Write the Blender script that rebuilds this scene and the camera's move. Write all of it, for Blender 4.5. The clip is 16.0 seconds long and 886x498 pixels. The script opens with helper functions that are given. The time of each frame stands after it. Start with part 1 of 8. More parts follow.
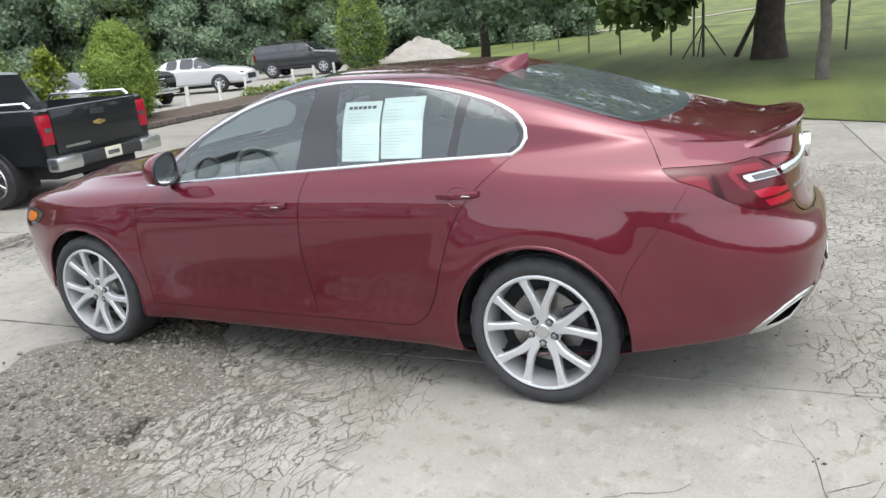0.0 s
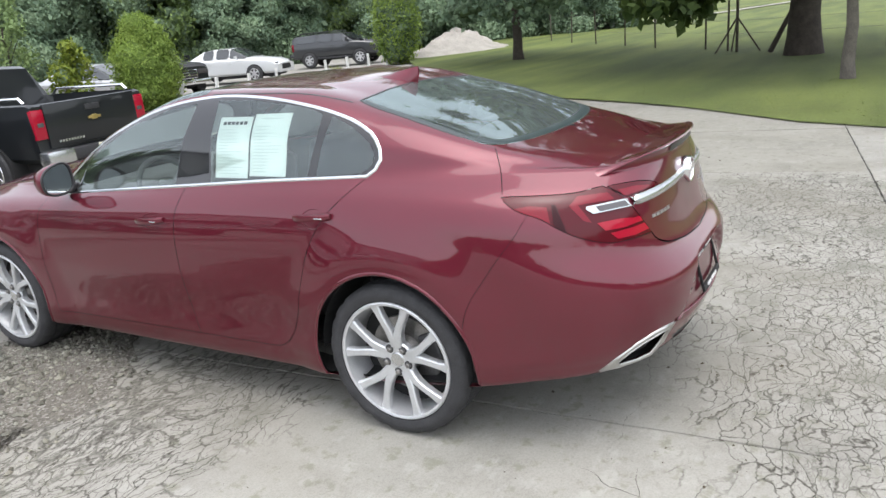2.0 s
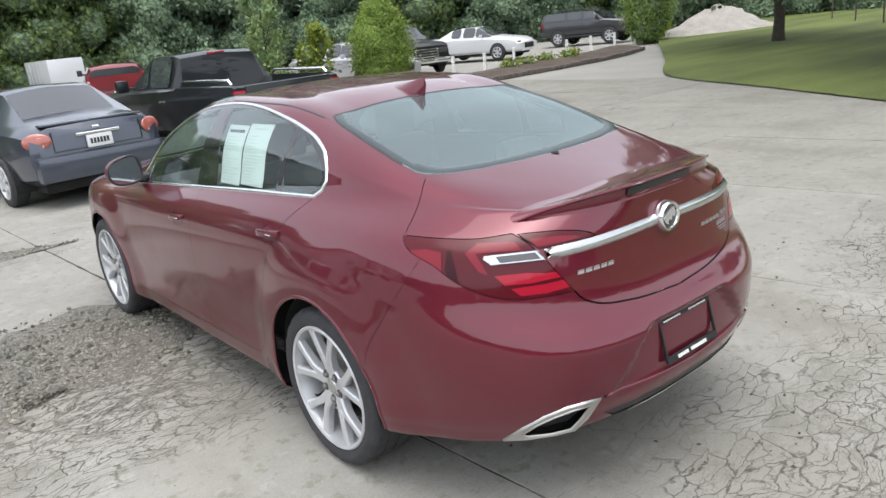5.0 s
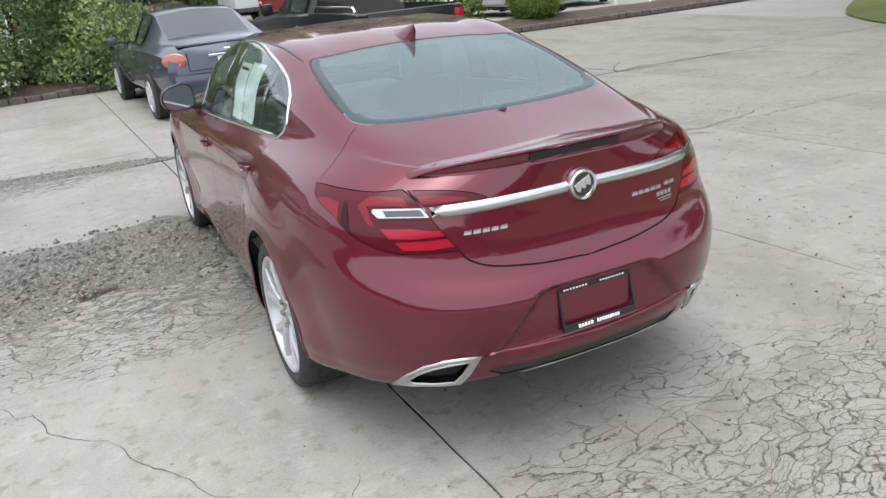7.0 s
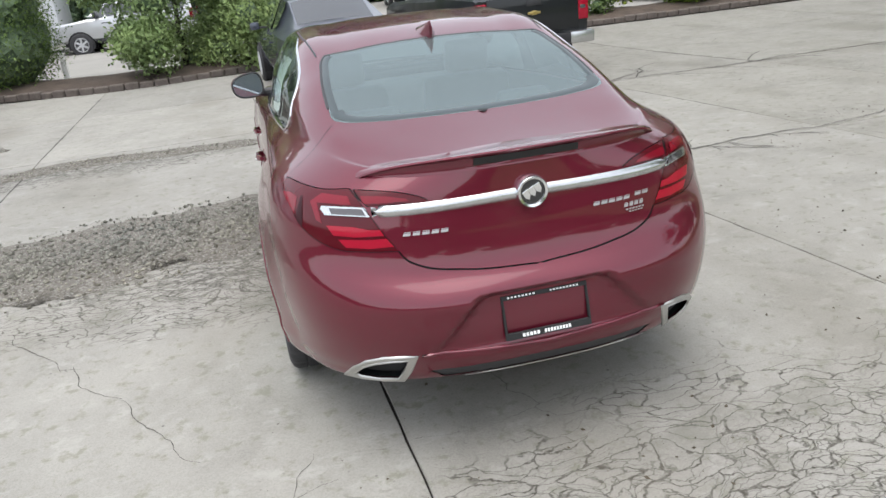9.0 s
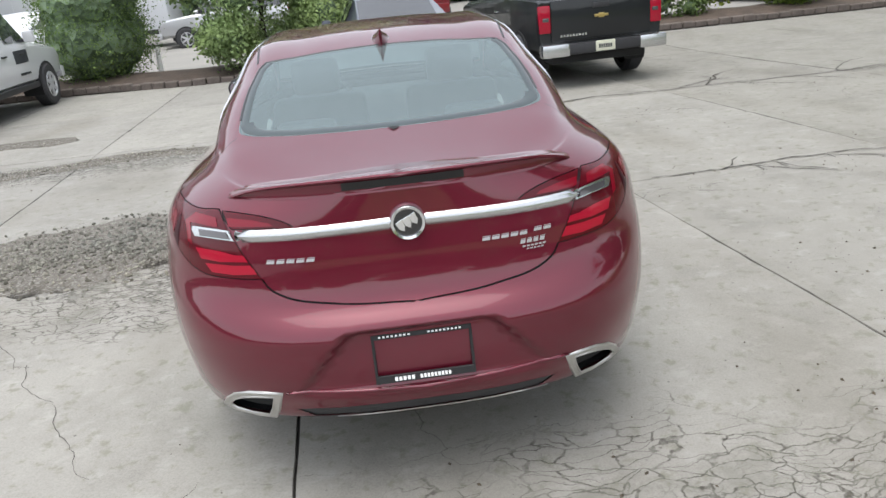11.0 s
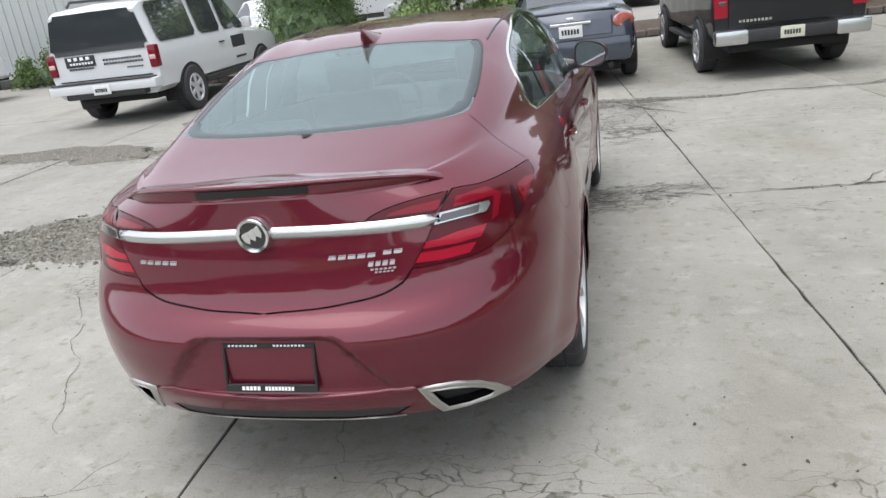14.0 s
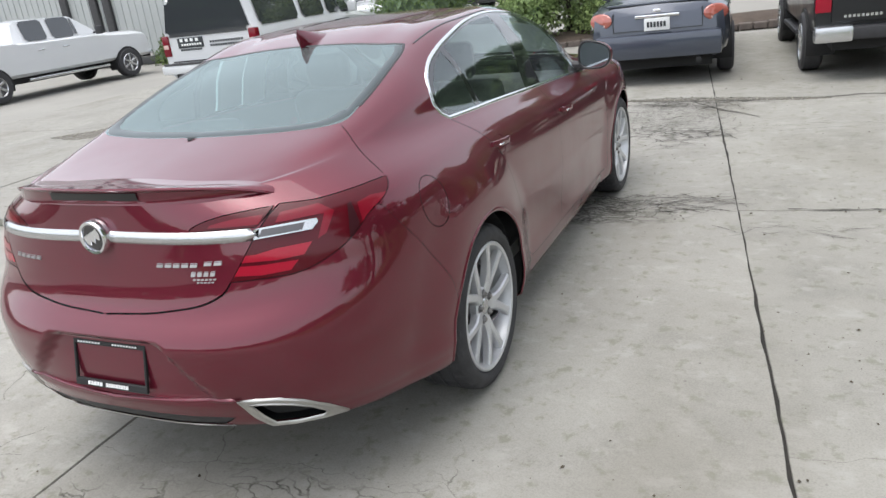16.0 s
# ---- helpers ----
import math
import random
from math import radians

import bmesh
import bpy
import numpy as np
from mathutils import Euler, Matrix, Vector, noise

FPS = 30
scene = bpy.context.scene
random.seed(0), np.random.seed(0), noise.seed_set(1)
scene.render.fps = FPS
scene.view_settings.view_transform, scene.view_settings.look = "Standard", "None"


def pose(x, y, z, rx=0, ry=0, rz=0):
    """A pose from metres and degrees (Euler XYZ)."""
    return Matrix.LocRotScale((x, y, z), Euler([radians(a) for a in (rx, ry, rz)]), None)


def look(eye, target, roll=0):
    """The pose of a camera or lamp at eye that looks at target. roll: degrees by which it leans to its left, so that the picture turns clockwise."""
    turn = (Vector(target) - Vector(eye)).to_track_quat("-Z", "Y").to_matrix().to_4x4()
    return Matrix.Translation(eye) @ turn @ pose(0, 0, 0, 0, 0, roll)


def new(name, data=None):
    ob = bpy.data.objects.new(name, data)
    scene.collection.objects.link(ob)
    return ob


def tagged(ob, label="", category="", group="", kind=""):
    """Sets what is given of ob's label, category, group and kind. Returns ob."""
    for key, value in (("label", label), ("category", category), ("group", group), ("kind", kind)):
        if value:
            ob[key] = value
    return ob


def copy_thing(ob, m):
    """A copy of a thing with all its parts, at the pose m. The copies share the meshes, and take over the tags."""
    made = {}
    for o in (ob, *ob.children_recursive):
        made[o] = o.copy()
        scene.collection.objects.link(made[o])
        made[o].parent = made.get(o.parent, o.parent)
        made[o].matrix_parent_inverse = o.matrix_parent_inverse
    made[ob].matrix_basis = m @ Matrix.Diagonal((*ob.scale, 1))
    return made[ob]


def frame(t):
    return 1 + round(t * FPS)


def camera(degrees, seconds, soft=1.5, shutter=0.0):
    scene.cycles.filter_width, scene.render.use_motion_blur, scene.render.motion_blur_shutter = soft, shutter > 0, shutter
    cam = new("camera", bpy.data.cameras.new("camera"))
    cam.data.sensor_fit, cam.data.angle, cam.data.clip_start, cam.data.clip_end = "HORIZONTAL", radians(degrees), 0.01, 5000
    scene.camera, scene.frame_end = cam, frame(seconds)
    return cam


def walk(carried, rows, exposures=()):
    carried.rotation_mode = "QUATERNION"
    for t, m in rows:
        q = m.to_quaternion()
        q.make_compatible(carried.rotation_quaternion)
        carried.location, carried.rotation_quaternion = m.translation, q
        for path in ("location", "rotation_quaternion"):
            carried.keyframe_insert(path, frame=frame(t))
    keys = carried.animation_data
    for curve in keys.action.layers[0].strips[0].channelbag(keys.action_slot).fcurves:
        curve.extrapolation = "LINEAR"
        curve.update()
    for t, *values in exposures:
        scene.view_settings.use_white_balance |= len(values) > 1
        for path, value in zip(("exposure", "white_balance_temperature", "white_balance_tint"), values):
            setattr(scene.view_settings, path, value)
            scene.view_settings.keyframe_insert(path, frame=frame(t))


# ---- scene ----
cam = camera(61.6, 16.0)
PATH = [
    (0, (-3.682, -0.995, 1.629), (-1.974, -0.123, 1.059), -5.8),
    (0.5, (-3.615, -1.273, 1.66), (-1.918, -0.382, 1.086), -6.0),
    (1, (-3.47, -1.468, 1.673), (-1.799, -0.534, 1.092), -5.6),
    (1.5, (-3.303, -1.512, 1.668), (-1.649, -0.554, 1.079), -5.6),
    (2, (-3.183, -1.66, 1.663), (-1.544, -0.675, 1.079), -5.6),
    (2.5, (-3.104, -1.86, 1.671), (-1.565, -0.718, 1.098), -5.4),
    (3, (-2.885, -2.007, 1.662), (-1.449, -0.741, 1.084), -5.5),
    (3.5, (-2.675, -2.095, 1.68), (-1.319, -0.746, 1.099), -5.3),
    (3.7, (-2.598, -2.173, 1.696), (-1.273, -0.794, 1.111), -5.6),
    (5.8, (-1.914, -2.734, 1.693), (-0.895, -1.122, 1.089), -5.6),
    (6, (-1.836, -2.848, 1.697), (-0.888, -1.199, 1.077), -5.6),
    (6.5, (-1.723, -2.974, 1.669), (-0.852, -1.299, 1.01), -4.9),
    (7, (-1.476, -3.007, 1.716), (-0.693, -1.311, 1.001), -5.1),
    (7.5, (-1.247, -3.092, 1.73), (-0.56, -1.356, 1.012), -5.2),
    (8, (-1.045, -3.213, 1.721), (-0.505, -1.424, 1.008), -5.4),
    (8.5, (-0.923, -3.26, 1.719), (-0.483, -1.445, 1.005), -5.6),
    (9, (-0.808, -3.264, 1.72), (-0.42, -1.439, 1.0), -6.0),
    (9.5, (-0.635, -3.149, 1.699), (-0.283, -1.319, 0.973), -6.0),
    (10, (-0.445, -3.112, 1.684), (-0.159, -1.265, 0.974), -6.5),
    (10.2, (-0.371, -3.134, 1.678), (-0.105, -1.28, 0.976), -6.2),
    (12.3, (0.511, -3.146, 1.67), (0.252, -1.287, 0.979), -6.8),
    (12.5, (0.584, -3.173, 1.656), (0.266, -1.32, 0.975), -6.8),
    (13, (0.756, -3.228, 1.659), (0.336, -1.394, 0.982), -7.0),
    (13.5, (0.91, -3.114, 1.651), (0.458, -1.292, 0.96), -7.3),
    (14, (1.103, -2.934, 1.634), (0.618, -1.118, 0.951), -7.4),
    (14.5, (1.35, -2.914, 1.646), (0.82, -1.108, 0.968), -7.5),
    (15, (1.62, -2.919, 1.651), (0.957, -1.155, 0.981), -7.1),
    (15.5, (1.786, -2.761, 1.63), (1.047, -1.031, 0.95), -7.2),
    (16, (1.953, -2.542, 1.606), (1.131, -0.851, 0.923), -7.1),
]
walk(cam, [(t, look(e, g, r)) for t, e, g, r in PATH], [(0, 1.50), (3.5, 1.46), (6, 1.33), (16, 1.31)])

# ---- light: an overcast summer day ----
SUN_DIR = Vector((-0.12, -0.16, 0.98)).normalized()
world = bpy.data.worlds.new("overcast_sky")
scene.world = world
world.use_nodes = True
wn, wl = world.node_tree.nodes, world.node_tree.links
sky = wn.new("ShaderNodeTexSky")
sky.sky_type, sky.sun_disc = "NISHITA", False
sky.sun_elevation, sky.sun_rotation = math.asin(SUN_DIR.z), math.atan2(SUN_DIR.x, SUN_DIR.y)
sky.air_density, sky.dust_density, sky.ozone_density = 1.0, 2.5, 1.0
pale = wn.new("ShaderNodeHueSaturation")
pale.inputs["Saturation"].default_value = 0.3
wl.new(sky.outputs[0], pale.inputs["Color"])
wl.new(pale.outputs[0], wn["Background"].inputs["Color"])
wn["Background"].inputs["Strength"].default_value = 0.15
sun = new("sun", bpy.data.lights.new("sun", "SUN"))
sun.data.energy, sun.data.angle, sun.data.color = 0.5, radians(60), (1.0, 0.985, 0.96)
sun.matrix_world = look(SUN_DIR * 30, (0, 0, 0))

# ---- materials ----
def material(name, rgb, rough=0.6, metal=0.0, coat=0.0, spec=0.5, emit=0.0, emit_rgb=None):
    m = bpy.data.materials.new(name)
    m.use_nodes = True
    b = m.node_tree.nodes["Principled BSDF"]
    b.inputs["Base Color"].default_value = (*rgb, 1)
    b.inputs["Roughness"].default_value = rough
    b.inputs["Metallic"].default_value = metal
    b.inputs["Coat Weight"].default_value = coat
    b.inputs["Coat Roughness"].default_value = 0.03
    b.inputs["Specular IOR Level"].default_value = spec
    return m


def nodes_of(m):
    return m.node_tree.nodes, m.node_tree.links, m.node_tree.nodes["Principled BSDF"]


def noise_tex(m, scale, detail=4.0, rough=0.55, coord="Object", stretch=None):
    n, l, b = nodes_of(m)
    c = n.new("ShaderNodeTexCoord")
    t = n.new("ShaderNodeTexNoise")
    t.inputs["Scale"].default_value, t.inputs["Detail"].default_value, t.inputs["Roughness"].default_value = scale, detail, rough
    if stretch:
        p = n.new("ShaderNodeMapping")
        p.inputs["Scale"].default_value = stretch
        l.new(c.outputs[coord], p.inputs["Vector"])
        l.new(p.outputs[0], t.inputs["Vector"])
    else:
        l.new(c.outputs[coord], t.inputs["Vector"])
    return t


def ramp(m, fac, stops):
    n, l, b = nodes_of(m)
    r = n.new("ShaderNodeValToRGB")
    while len(r.color_ramp.elements) < len(stops):
        r.color_ramp.elements.new(0.5)
    for e, (p, c) in zip(r.color_ramp.elements, stops):
        e.position, e.color = p, (*c, 1) if len(c) == 3 else c
    l.new(fac, r.inputs["Fac"])
    return r.outputs["Color"]


def mix(m, fac, a, b2, mode="MIX"):
    n, l, b = nodes_of(m)
    x = n.new("ShaderNodeMix")
    x.data_type, x.blend_type = "RGBA", mode
    for k, v in ((0, fac), (6, a), (7, b2)):
        if isinstance(v, (int, float)):
            x.inputs[k].default_value = v
        elif isinstance(v, tuple):
            x.inputs[k].default_value = (*v, 1)
        else:
            l.new(v, x.inputs[k])
    return x.outputs[2]


def bump(m, height, strength=0.3, distance=0.01):
    n, l, b = nodes_of(m)
    k = n.new("ShaderNodeBump")
    k.inputs["Strength"].default_value, k.inputs["Distance"].default_value = strength, distance
    l.new(height, k.inputs["Height"])
    l.new(k.outputs[0], b.inputs["Normal"])


def varied(name, rgb, rough=0.7, scale=6.0, amount=0.35, fine=60.0, relief=0.15, metal=0.0, coat=0.0):
    """A surface with blotches at one scale and grain at another."""
    m = material(name, rgb, rough, metal, coat)
    n, l, b = nodes_of(m)
    big, small = noise_tex(m, scale), noise_tex(m, fine, 3.0)
    lo, hi = tuple(v * (1 - amount) for v in rgb), tuple(min(1, v * (1 + amount)) for v in rgb)
    col = ramp(m, big.outputs["Fac"], [(0.3, lo), (0.7, hi)])
    col = mix(m, 0.35, col, ramp(m, small.outputs["Fac"], [(0.35, lo), (0.65, hi)]))
    l.new(col, b.inputs["Base Color"])
    if relief:
        bump(m, small.outputs["Fac"], relief, 0.004)
    return m


def car_paint(name, rgb, metal=0.5, rough=0.32, flake=0.12):
    m = material(name, rgb, rough, metal, 1.0)
    n, l, b = nodes_of(m)
    t = noise_tex(m, 900.0, 1.0)
    d = noise_tex(m, 2.2, 3.0)
    lo, hi = tuple(v * (1 - flake) for v in rgb), tuple(min(1, v * (1 + flake)) for v in rgb)
    c1 = ramp(m, t.outputs["Fac"], [(0.35, lo), (0.65, hi)])
    l.new(mix(m, 0.25, c1, ramp(m, d.outputs["Fac"], [(0.3, lo), (0.7, hi)])), b.inputs["Base Color"])
    l.new(ramp(m, d.outputs["Fac"], [(0.3, (rough * 0.9,) * 3), (0.7, (rough * 1.15,) * 3)]), b.inputs["Roughness"])
    return m


def window_glass(name, tint, gloss_rgb=(1, 1, 1), veil=0.0, ior=1.9):
    m = bpy.data.materials.new(name)
    m.use_nodes = True
    n, l = m.node_tree.nodes, m.node_tree.links
    n.clear()
    out, mx = n.new("ShaderNodeOutputMaterial"), n.new("ShaderNodeMixShader")
    tr, gl, fr = n.new("ShaderNodeBsdfTransparent"), n.new("ShaderNodeBsdfGlossy"), n.new("ShaderNodeFresnel")
    tr.inputs["Color"].default_value = (*tint, 1)
    gl.inputs["Color"].default_value, gl.inputs["Roughness"].default_value = (*gloss_rgb, 1), 0.015
    fr.inputs["IOR"].default_value = ior
    l.new(fr.outputs[0], mx.inputs[0])
    l.new(tr.outputs[0], mx.inputs[1])
    l.new(gl.outputs[0], mx.inputs[2])
    # pale diffuse layer that paints the haze of reflected sky onto the pane
    veil_mix, df = n.new("ShaderNodeMixShader"), n.new("ShaderNodeBsdfDiffuse")
    veil_mix.inputs[0].default_value = veil
    df.inputs["Color"].default_value = (0.50, 0.57, 0.57, 1)
    l.new(mx.outputs[0], veil_mix.inputs[1])
    l.new(df.outputs[0], veil_mix.inputs[2])
    l.new(veil_mix.outputs[0], out.inputs[0])
    return m


RED_PAINT = car_paint("dark_red_metallic_paint", (0.128, 0.0112, 0.0245), 0.5, 0.36)
RED_PAINT.node_tree.nodes["Principled BSDF"].inputs["Specular IOR Level"].default_value = 0.15
RED_PAINT.node_tree.nodes["Principled BSDF"].inputs["Coat IOR"].default_value = 1.57
RED_PAINT.node_tree.nodes["Principled BSDF"].inputs["Coat Roughness"].default_value = 0.035
BLACK_PAINT = car_paint("black_paint", (0.010, 0.0115, 0.0135), 0.0, 0.4)
BLACK_PAINT.node_tree.nodes["Principled BSDF"].inputs["Coat Weight"].default_value = 0.55
BLACK_PAINT.node_tree.nodes["Principled BSDF"].inputs["Specular IOR Level"].default_value = 0.25
SLATE_PAINT = car_paint("slate_blue_paint", (0.055, 0.065, 0.09), 0.4, 0.35)
WHITE_PAINT = car_paint("white_paint", (0.62, 0.635, 0.65), 0.0, 0.4, 0.03)
SILVER_PAINT = car_paint("silver_paint", (0.5, 0.51, 0.52), 0.5, 0.35, 0.05)
BRIGHT_RED_PAINT = car_paint("bright_red_paint", (0.19, 0.008, 0.014), 0.1, 0.35)
DARK_GAP = material("dark_gap", (0.016, 0.016, 0.017), 0.8)
FRAME_PLASTIC = varied("matt_black_plastic", (0.010, 0.010, 0.011), 0.6, 20, 0.2, 300, 0.1)
BLACK_TRIM = varied("black_plastic", (0.028, 0.028, 0.031), 0.5, 20, 0.2, 300, 0.1)
GLOSS_BLACK = material("gloss_black", (0.01, 0.01, 0.012), 0.12, 0, 1.0)
CHROME = material("chrome", (0.82, 0.83, 0.85), 0.13, 1.0)
BRIGHT_METAL = material("bright_lettering", (0.50, 0.49, 0.50), 0.35, 0.9)
SATIN_CHROME = material("satin_chrome", (0.60, 0.61, 0.62), 0.27, 0.95)
BEZEL = varied("brushed_bezel", (0.52, 0.51, 0.49), 0.38, 15, 0.1, 160, 0.03, 0.85)
ALLOY = varied("silver_alloy", (0.60, 0.61, 0.625), 0.32, 9, 0.08, 90, 0.02, 0.5)
DARK_ALLOY = varied("dark_alloy", (0.09, 0.09, 0.095), 0.45, 9, 0.3, 90, 0.05, 0.5)
STEEL = varied("brake_steel", (0.28, 0.27, 0.26), 0.45, 12, 0.35, 120, 0.1, 0.9)
TYRE = varied("tyre_rubber", (0.036, 0.036, 0.039), 0.75, 14, 0.35, 160, 0.2)
SIDE_GLASS = window_glass("side_glass", (0.80, 0.91, 0.89), (0.92, 1, 1), 0.02, 2.05)
REAR_GLASS = window_glass("rear_glass", (0.32, 0.44, 0.45), (0.84, 1, 0.99), 0.09, 2.5)
DARK_GLASS = window_glass("privacy_glass", (0.06, 0.07, 0.075))
RED_LENS = material("red_lens", (0.075, 0.003, 0.008), 0.2, 0, 0.3, 0.2)
MID_LENS = material("hazy_red_lens", (0.17, 0.004, 0.014), 0.22, 0, 0.4, 0.25)
SLOT_LENS = material("dark_slot", (0.012, 0.011, 0.012), 0.35)
GLASS_EDGE = material("printed_glass_edge", (0.03, 0.045, 0.047), 0.35, 0, 0.25)
BRIGHT_LENS = material("bright_red_lens", (0.33, 0.006, 0.024), 0.22, 0, 0.4, 0.25)
DARK_LENS = material("dark_red_lens", (0.03, 0.003, 0.006), 0.4, 0, 0.1, 0.2)
CLEAR_LENS = material("clear_lens", (0.085, 0.08, 0.085), 0.15, 0.3, 0.8)
AMBER_LENS = material("amber_lens", (0.75, 0.22, 0.03), 0.15, 0, 1.0)
MIRROR = material("mirror_glass", (0.34, 0.36, 0.37), 0.04, 1.0)
PAPER = varied("paper", (0.82, 0.84, 0.82), 0.7, 8, 0.04, 60, 0.02)
INK = material("ink", (0.03, 0.035, 0.04), 0.7)
INK_PALE = material("pale_ink", (0.58, 0.63, 0.62), 0.7)
LEATHER = varied("charcoal_leather", (0.085, 0.085, 0.09), 0.5, 10, 0.25, 220, 0.2)
CABIN_GREY = varied("cabin_trim", (0.17, 0.17, 0.175), 0.7, 10, 0.2, 220, 0.1)
WHITE_PRINT = material("white_print", (0.8, 0.8, 0.8), 0.5)


def ground_cracks(name, rgb):
    """Pale worn concrete: blotches, pits, and a network of cracks that is dense in some places."""
    m = material(name, rgb, 0.88)
    n, l, b = nodes_of(m)
    c = n.new("ShaderNodeTexCoord")
    big, mid, fine = noise_tex(m, 0.35, 5.0, 0.6), noise_tex(m, 3.0, 5.0, 0.65), noise_tex(m, 45.0, 3.0)
    col = ramp(m, big.outputs["Fac"], [(0.25, tuple(v * 0.84 for v in rgb)), (0.5, rgb), (0.75, tuple(min(1, v * 1.12) for v in rgb))])
    col = mix(m, 0.55, col, ramp(m, mid.outputs["Fac"], [(0.3, tuple(v * 0.74 for v in rgb)), (0.7, tuple(min(1, v * 1.14) for v in rgb))]))
    patchy = noise_tex(m, 1.3, 8.0, 0.72)
    col = mix(m, 0.5, col, ramp(m, patchy.outputs["Fac"], [(0.36, tuple(v * 0.66 for v in rgb)), (0.47, rgb), (0.60, tuple(v * 1.26 for v in rgb))]))
    grit = noise_tex(m, 140.0, 2.0)
    col = mix(m, 0.3, col, ramp(m, grit.outputs["Fac"], [(0.3, tuple(v * 0.6 for v in rgb)), (0.6, tuple(min(1, v * 1.2) for v in rgb))]))
    scuff = noise_tex(m, 6.5, 7.0, 0.72, stretch=(0.8, 1.15, 1))
    col = mix(m, ramp(m, scuff.outputs["Fac"], [(0.54, (0, 0, 0)), (0.64, (0.5, 0.5, 0.5))]), col, (rgb[0] * 1.32, rgb[1] * 1.33, rgb[2] * 1.36))
    # small olive and brownish spots
    spot = noise_tex(m, 11.0, 5.0, 0.68)
    col = mix(m, ramp(m, spot.outputs["Fac"], [(0.55, (0, 0, 0)), (0.65, (0.6, 0.6, 0.6))]), col, (rgb[0] * 0.62, rgb[1] * 0.64, rgb[2] * 0.52))
    # specks and small pits
    v1 = n.new("ShaderNodeTexVoronoi")
    v1.inputs["Scale"].default_value = 7.0
    l.new(c.outputs["Object"], v1.inputs["Vector"])
    speck = ramp(m, v1.outputs["Distance"], [(0.03, (1, 1, 1)), (0.055, (0, 0, 0))])
    col = mix(m, mix(m, 1.0, speck, ramp(m, mid.outputs["Fac"], [(0.46, (0, 0, 0)), (0.54, (0.8, 0.8, 0.8))]), "MULTIPLY"), col, tuple(v * 0.3 for v in rgb))
    v2 = n.new("ShaderNodeTexVoronoi")
    v2.inputs["Scale"].default_value = 19.0
    l.new(c.outputs["Object"], v2.inputs["Vector"])
    speck2 = ramp(m, v2.outputs["Distance"], [(0.05, (1, 1, 1)), (0.12, (0, 0, 0))])
    col = mix(m, mix(m, 1.0, speck2, ramp(m, big.outputs["Fac"], [(0.42, (0, 0, 0)), (0.6, (0.55, 0.55, 0.55))]), "MULTIPLY"), col, tuple(v * 0.5 for v in rgb))
    # cracks: cell borders, bent by noise
    warp = n.new("ShaderNodeTexNoise")
    warp.inputs["Scale"].default_value, warp.inputs["Detail"].default_value = 2.6, 5.0
    l.new(c.outputs["Object"], warp.inputs["Vector"])
    add = n.new("ShaderNodeMixRGB")
    add.blend_type = "LINEAR_LIGHT"
    add.inputs[0].default_value = 0.2
    l.new(c.outputs["Object"], add.inputs[1])
    l.new(warp.outputs["Color"], add.inputs[2])
    lines = []
    flat_way = n.new("ShaderNodeMapping")
    flat_way.inputs["Scale"].default_value = (0.6, 1.6, 1)
    flat_way.inputs["Rotation"].default_value = (0, 0, -0.12)
    l.new(add.outputs[0], flat_way.inputs["Vector"])
    for scale, wid in ((9.5, 0.052), (19.0, 0.05), (1.1, 0.0035)):
        v = n.new("ShaderNodeTexVoronoi")
        v.feature = "DISTANCE_TO_EDGE"
        v.inputs["Scale"].default_value = scale
        l.new(flat_way.outputs[0], v.inputs["Vector"])
        lines.append(ramp(m, v.outputs["Distance"], [(wid * 0.35, (1, 1, 1)), (wid, (0, 0, 0))]))
    sep = n.new("ShaderNodeSeparateXYZ")
    l.new(c.outputs["Object"], sep.inputs[0])

    def val(op, a, b2=None):
        k = n.new("ShaderNodeMath")
        k.operation, k.use_clamp = op, op in ("MULTIPLY_ADD",)
        for i, q in enumerate((a, b2)):
            if q is None:
                continue
            if isinstance(q, (int, float)):
                k.inputs[i].default_value = q
            else:
                l.new(q, k.inputs[i])
        return k.outputs[0]

    def zone(cx, cy, rx, ry):
        """1 in the middle of a broken-up patch, 0 outside it."""
        dx = val("DIVIDE", val("SUBTRACT", sep.outputs[0], cx), rx)
        dy = val("DIVIDE", val("SUBTRACT", sep.outputs[1], cy), ry)
        d = val("SQRT", val("ADD", val("MULTIPLY", dx, dx), val("MULTIPLY", dy, dy)))
        return val("SUBTRACT", 1.0, d)
    z = zone(1.7, -2.05, 2.9, 1.42)
    for q in ((-0.05, -1.85, 1.1, 0.95), (3.1, -1.35, 1.5, 1.2), (-1.2, 1.15, 1.6, 0.7), (0.9, 5.5, 1.0, 1.1), (-3.5, 5.2, 3.5, 0.7), (0.7, 2.3, 1.2, 0.42), (4.5, -3.5, 4.0, 2.2)):
        z = val("MAXIMUM", z, zone(*q))
    zn = val("ADD", z, val("MULTIPLY", val("SUBTRACT", big.outputs["Fac"], 0.5), 1.2))
    zn = val("ADD", zn, val("MULTIPLY", val("SUBTRACT", mid.outputs["Fac"], 0.5), 0.9))
    dense = ramp(m, zn, [(0.12, (0, 0, 0)), (0.36, (1, 1, 1))])
    dense2 = ramp(m, zn, [(0.3, (0, 0, 0)), (0.62, (0.85, 0.85, 0.85))])
    few = ramp(m, big.outputs["Fac"], [(0.55, (0, 0, 0)), (0.6, (0.8, 0.8, 0.8))])
    cr = mix(m, 1.0, lines[0], dense, "MULTIPLY")
    cr = mix(m, 1.0, cr, mix(m, 1.0, lines[1], dense2, "MULTIPLY"), "LIGHTEN")
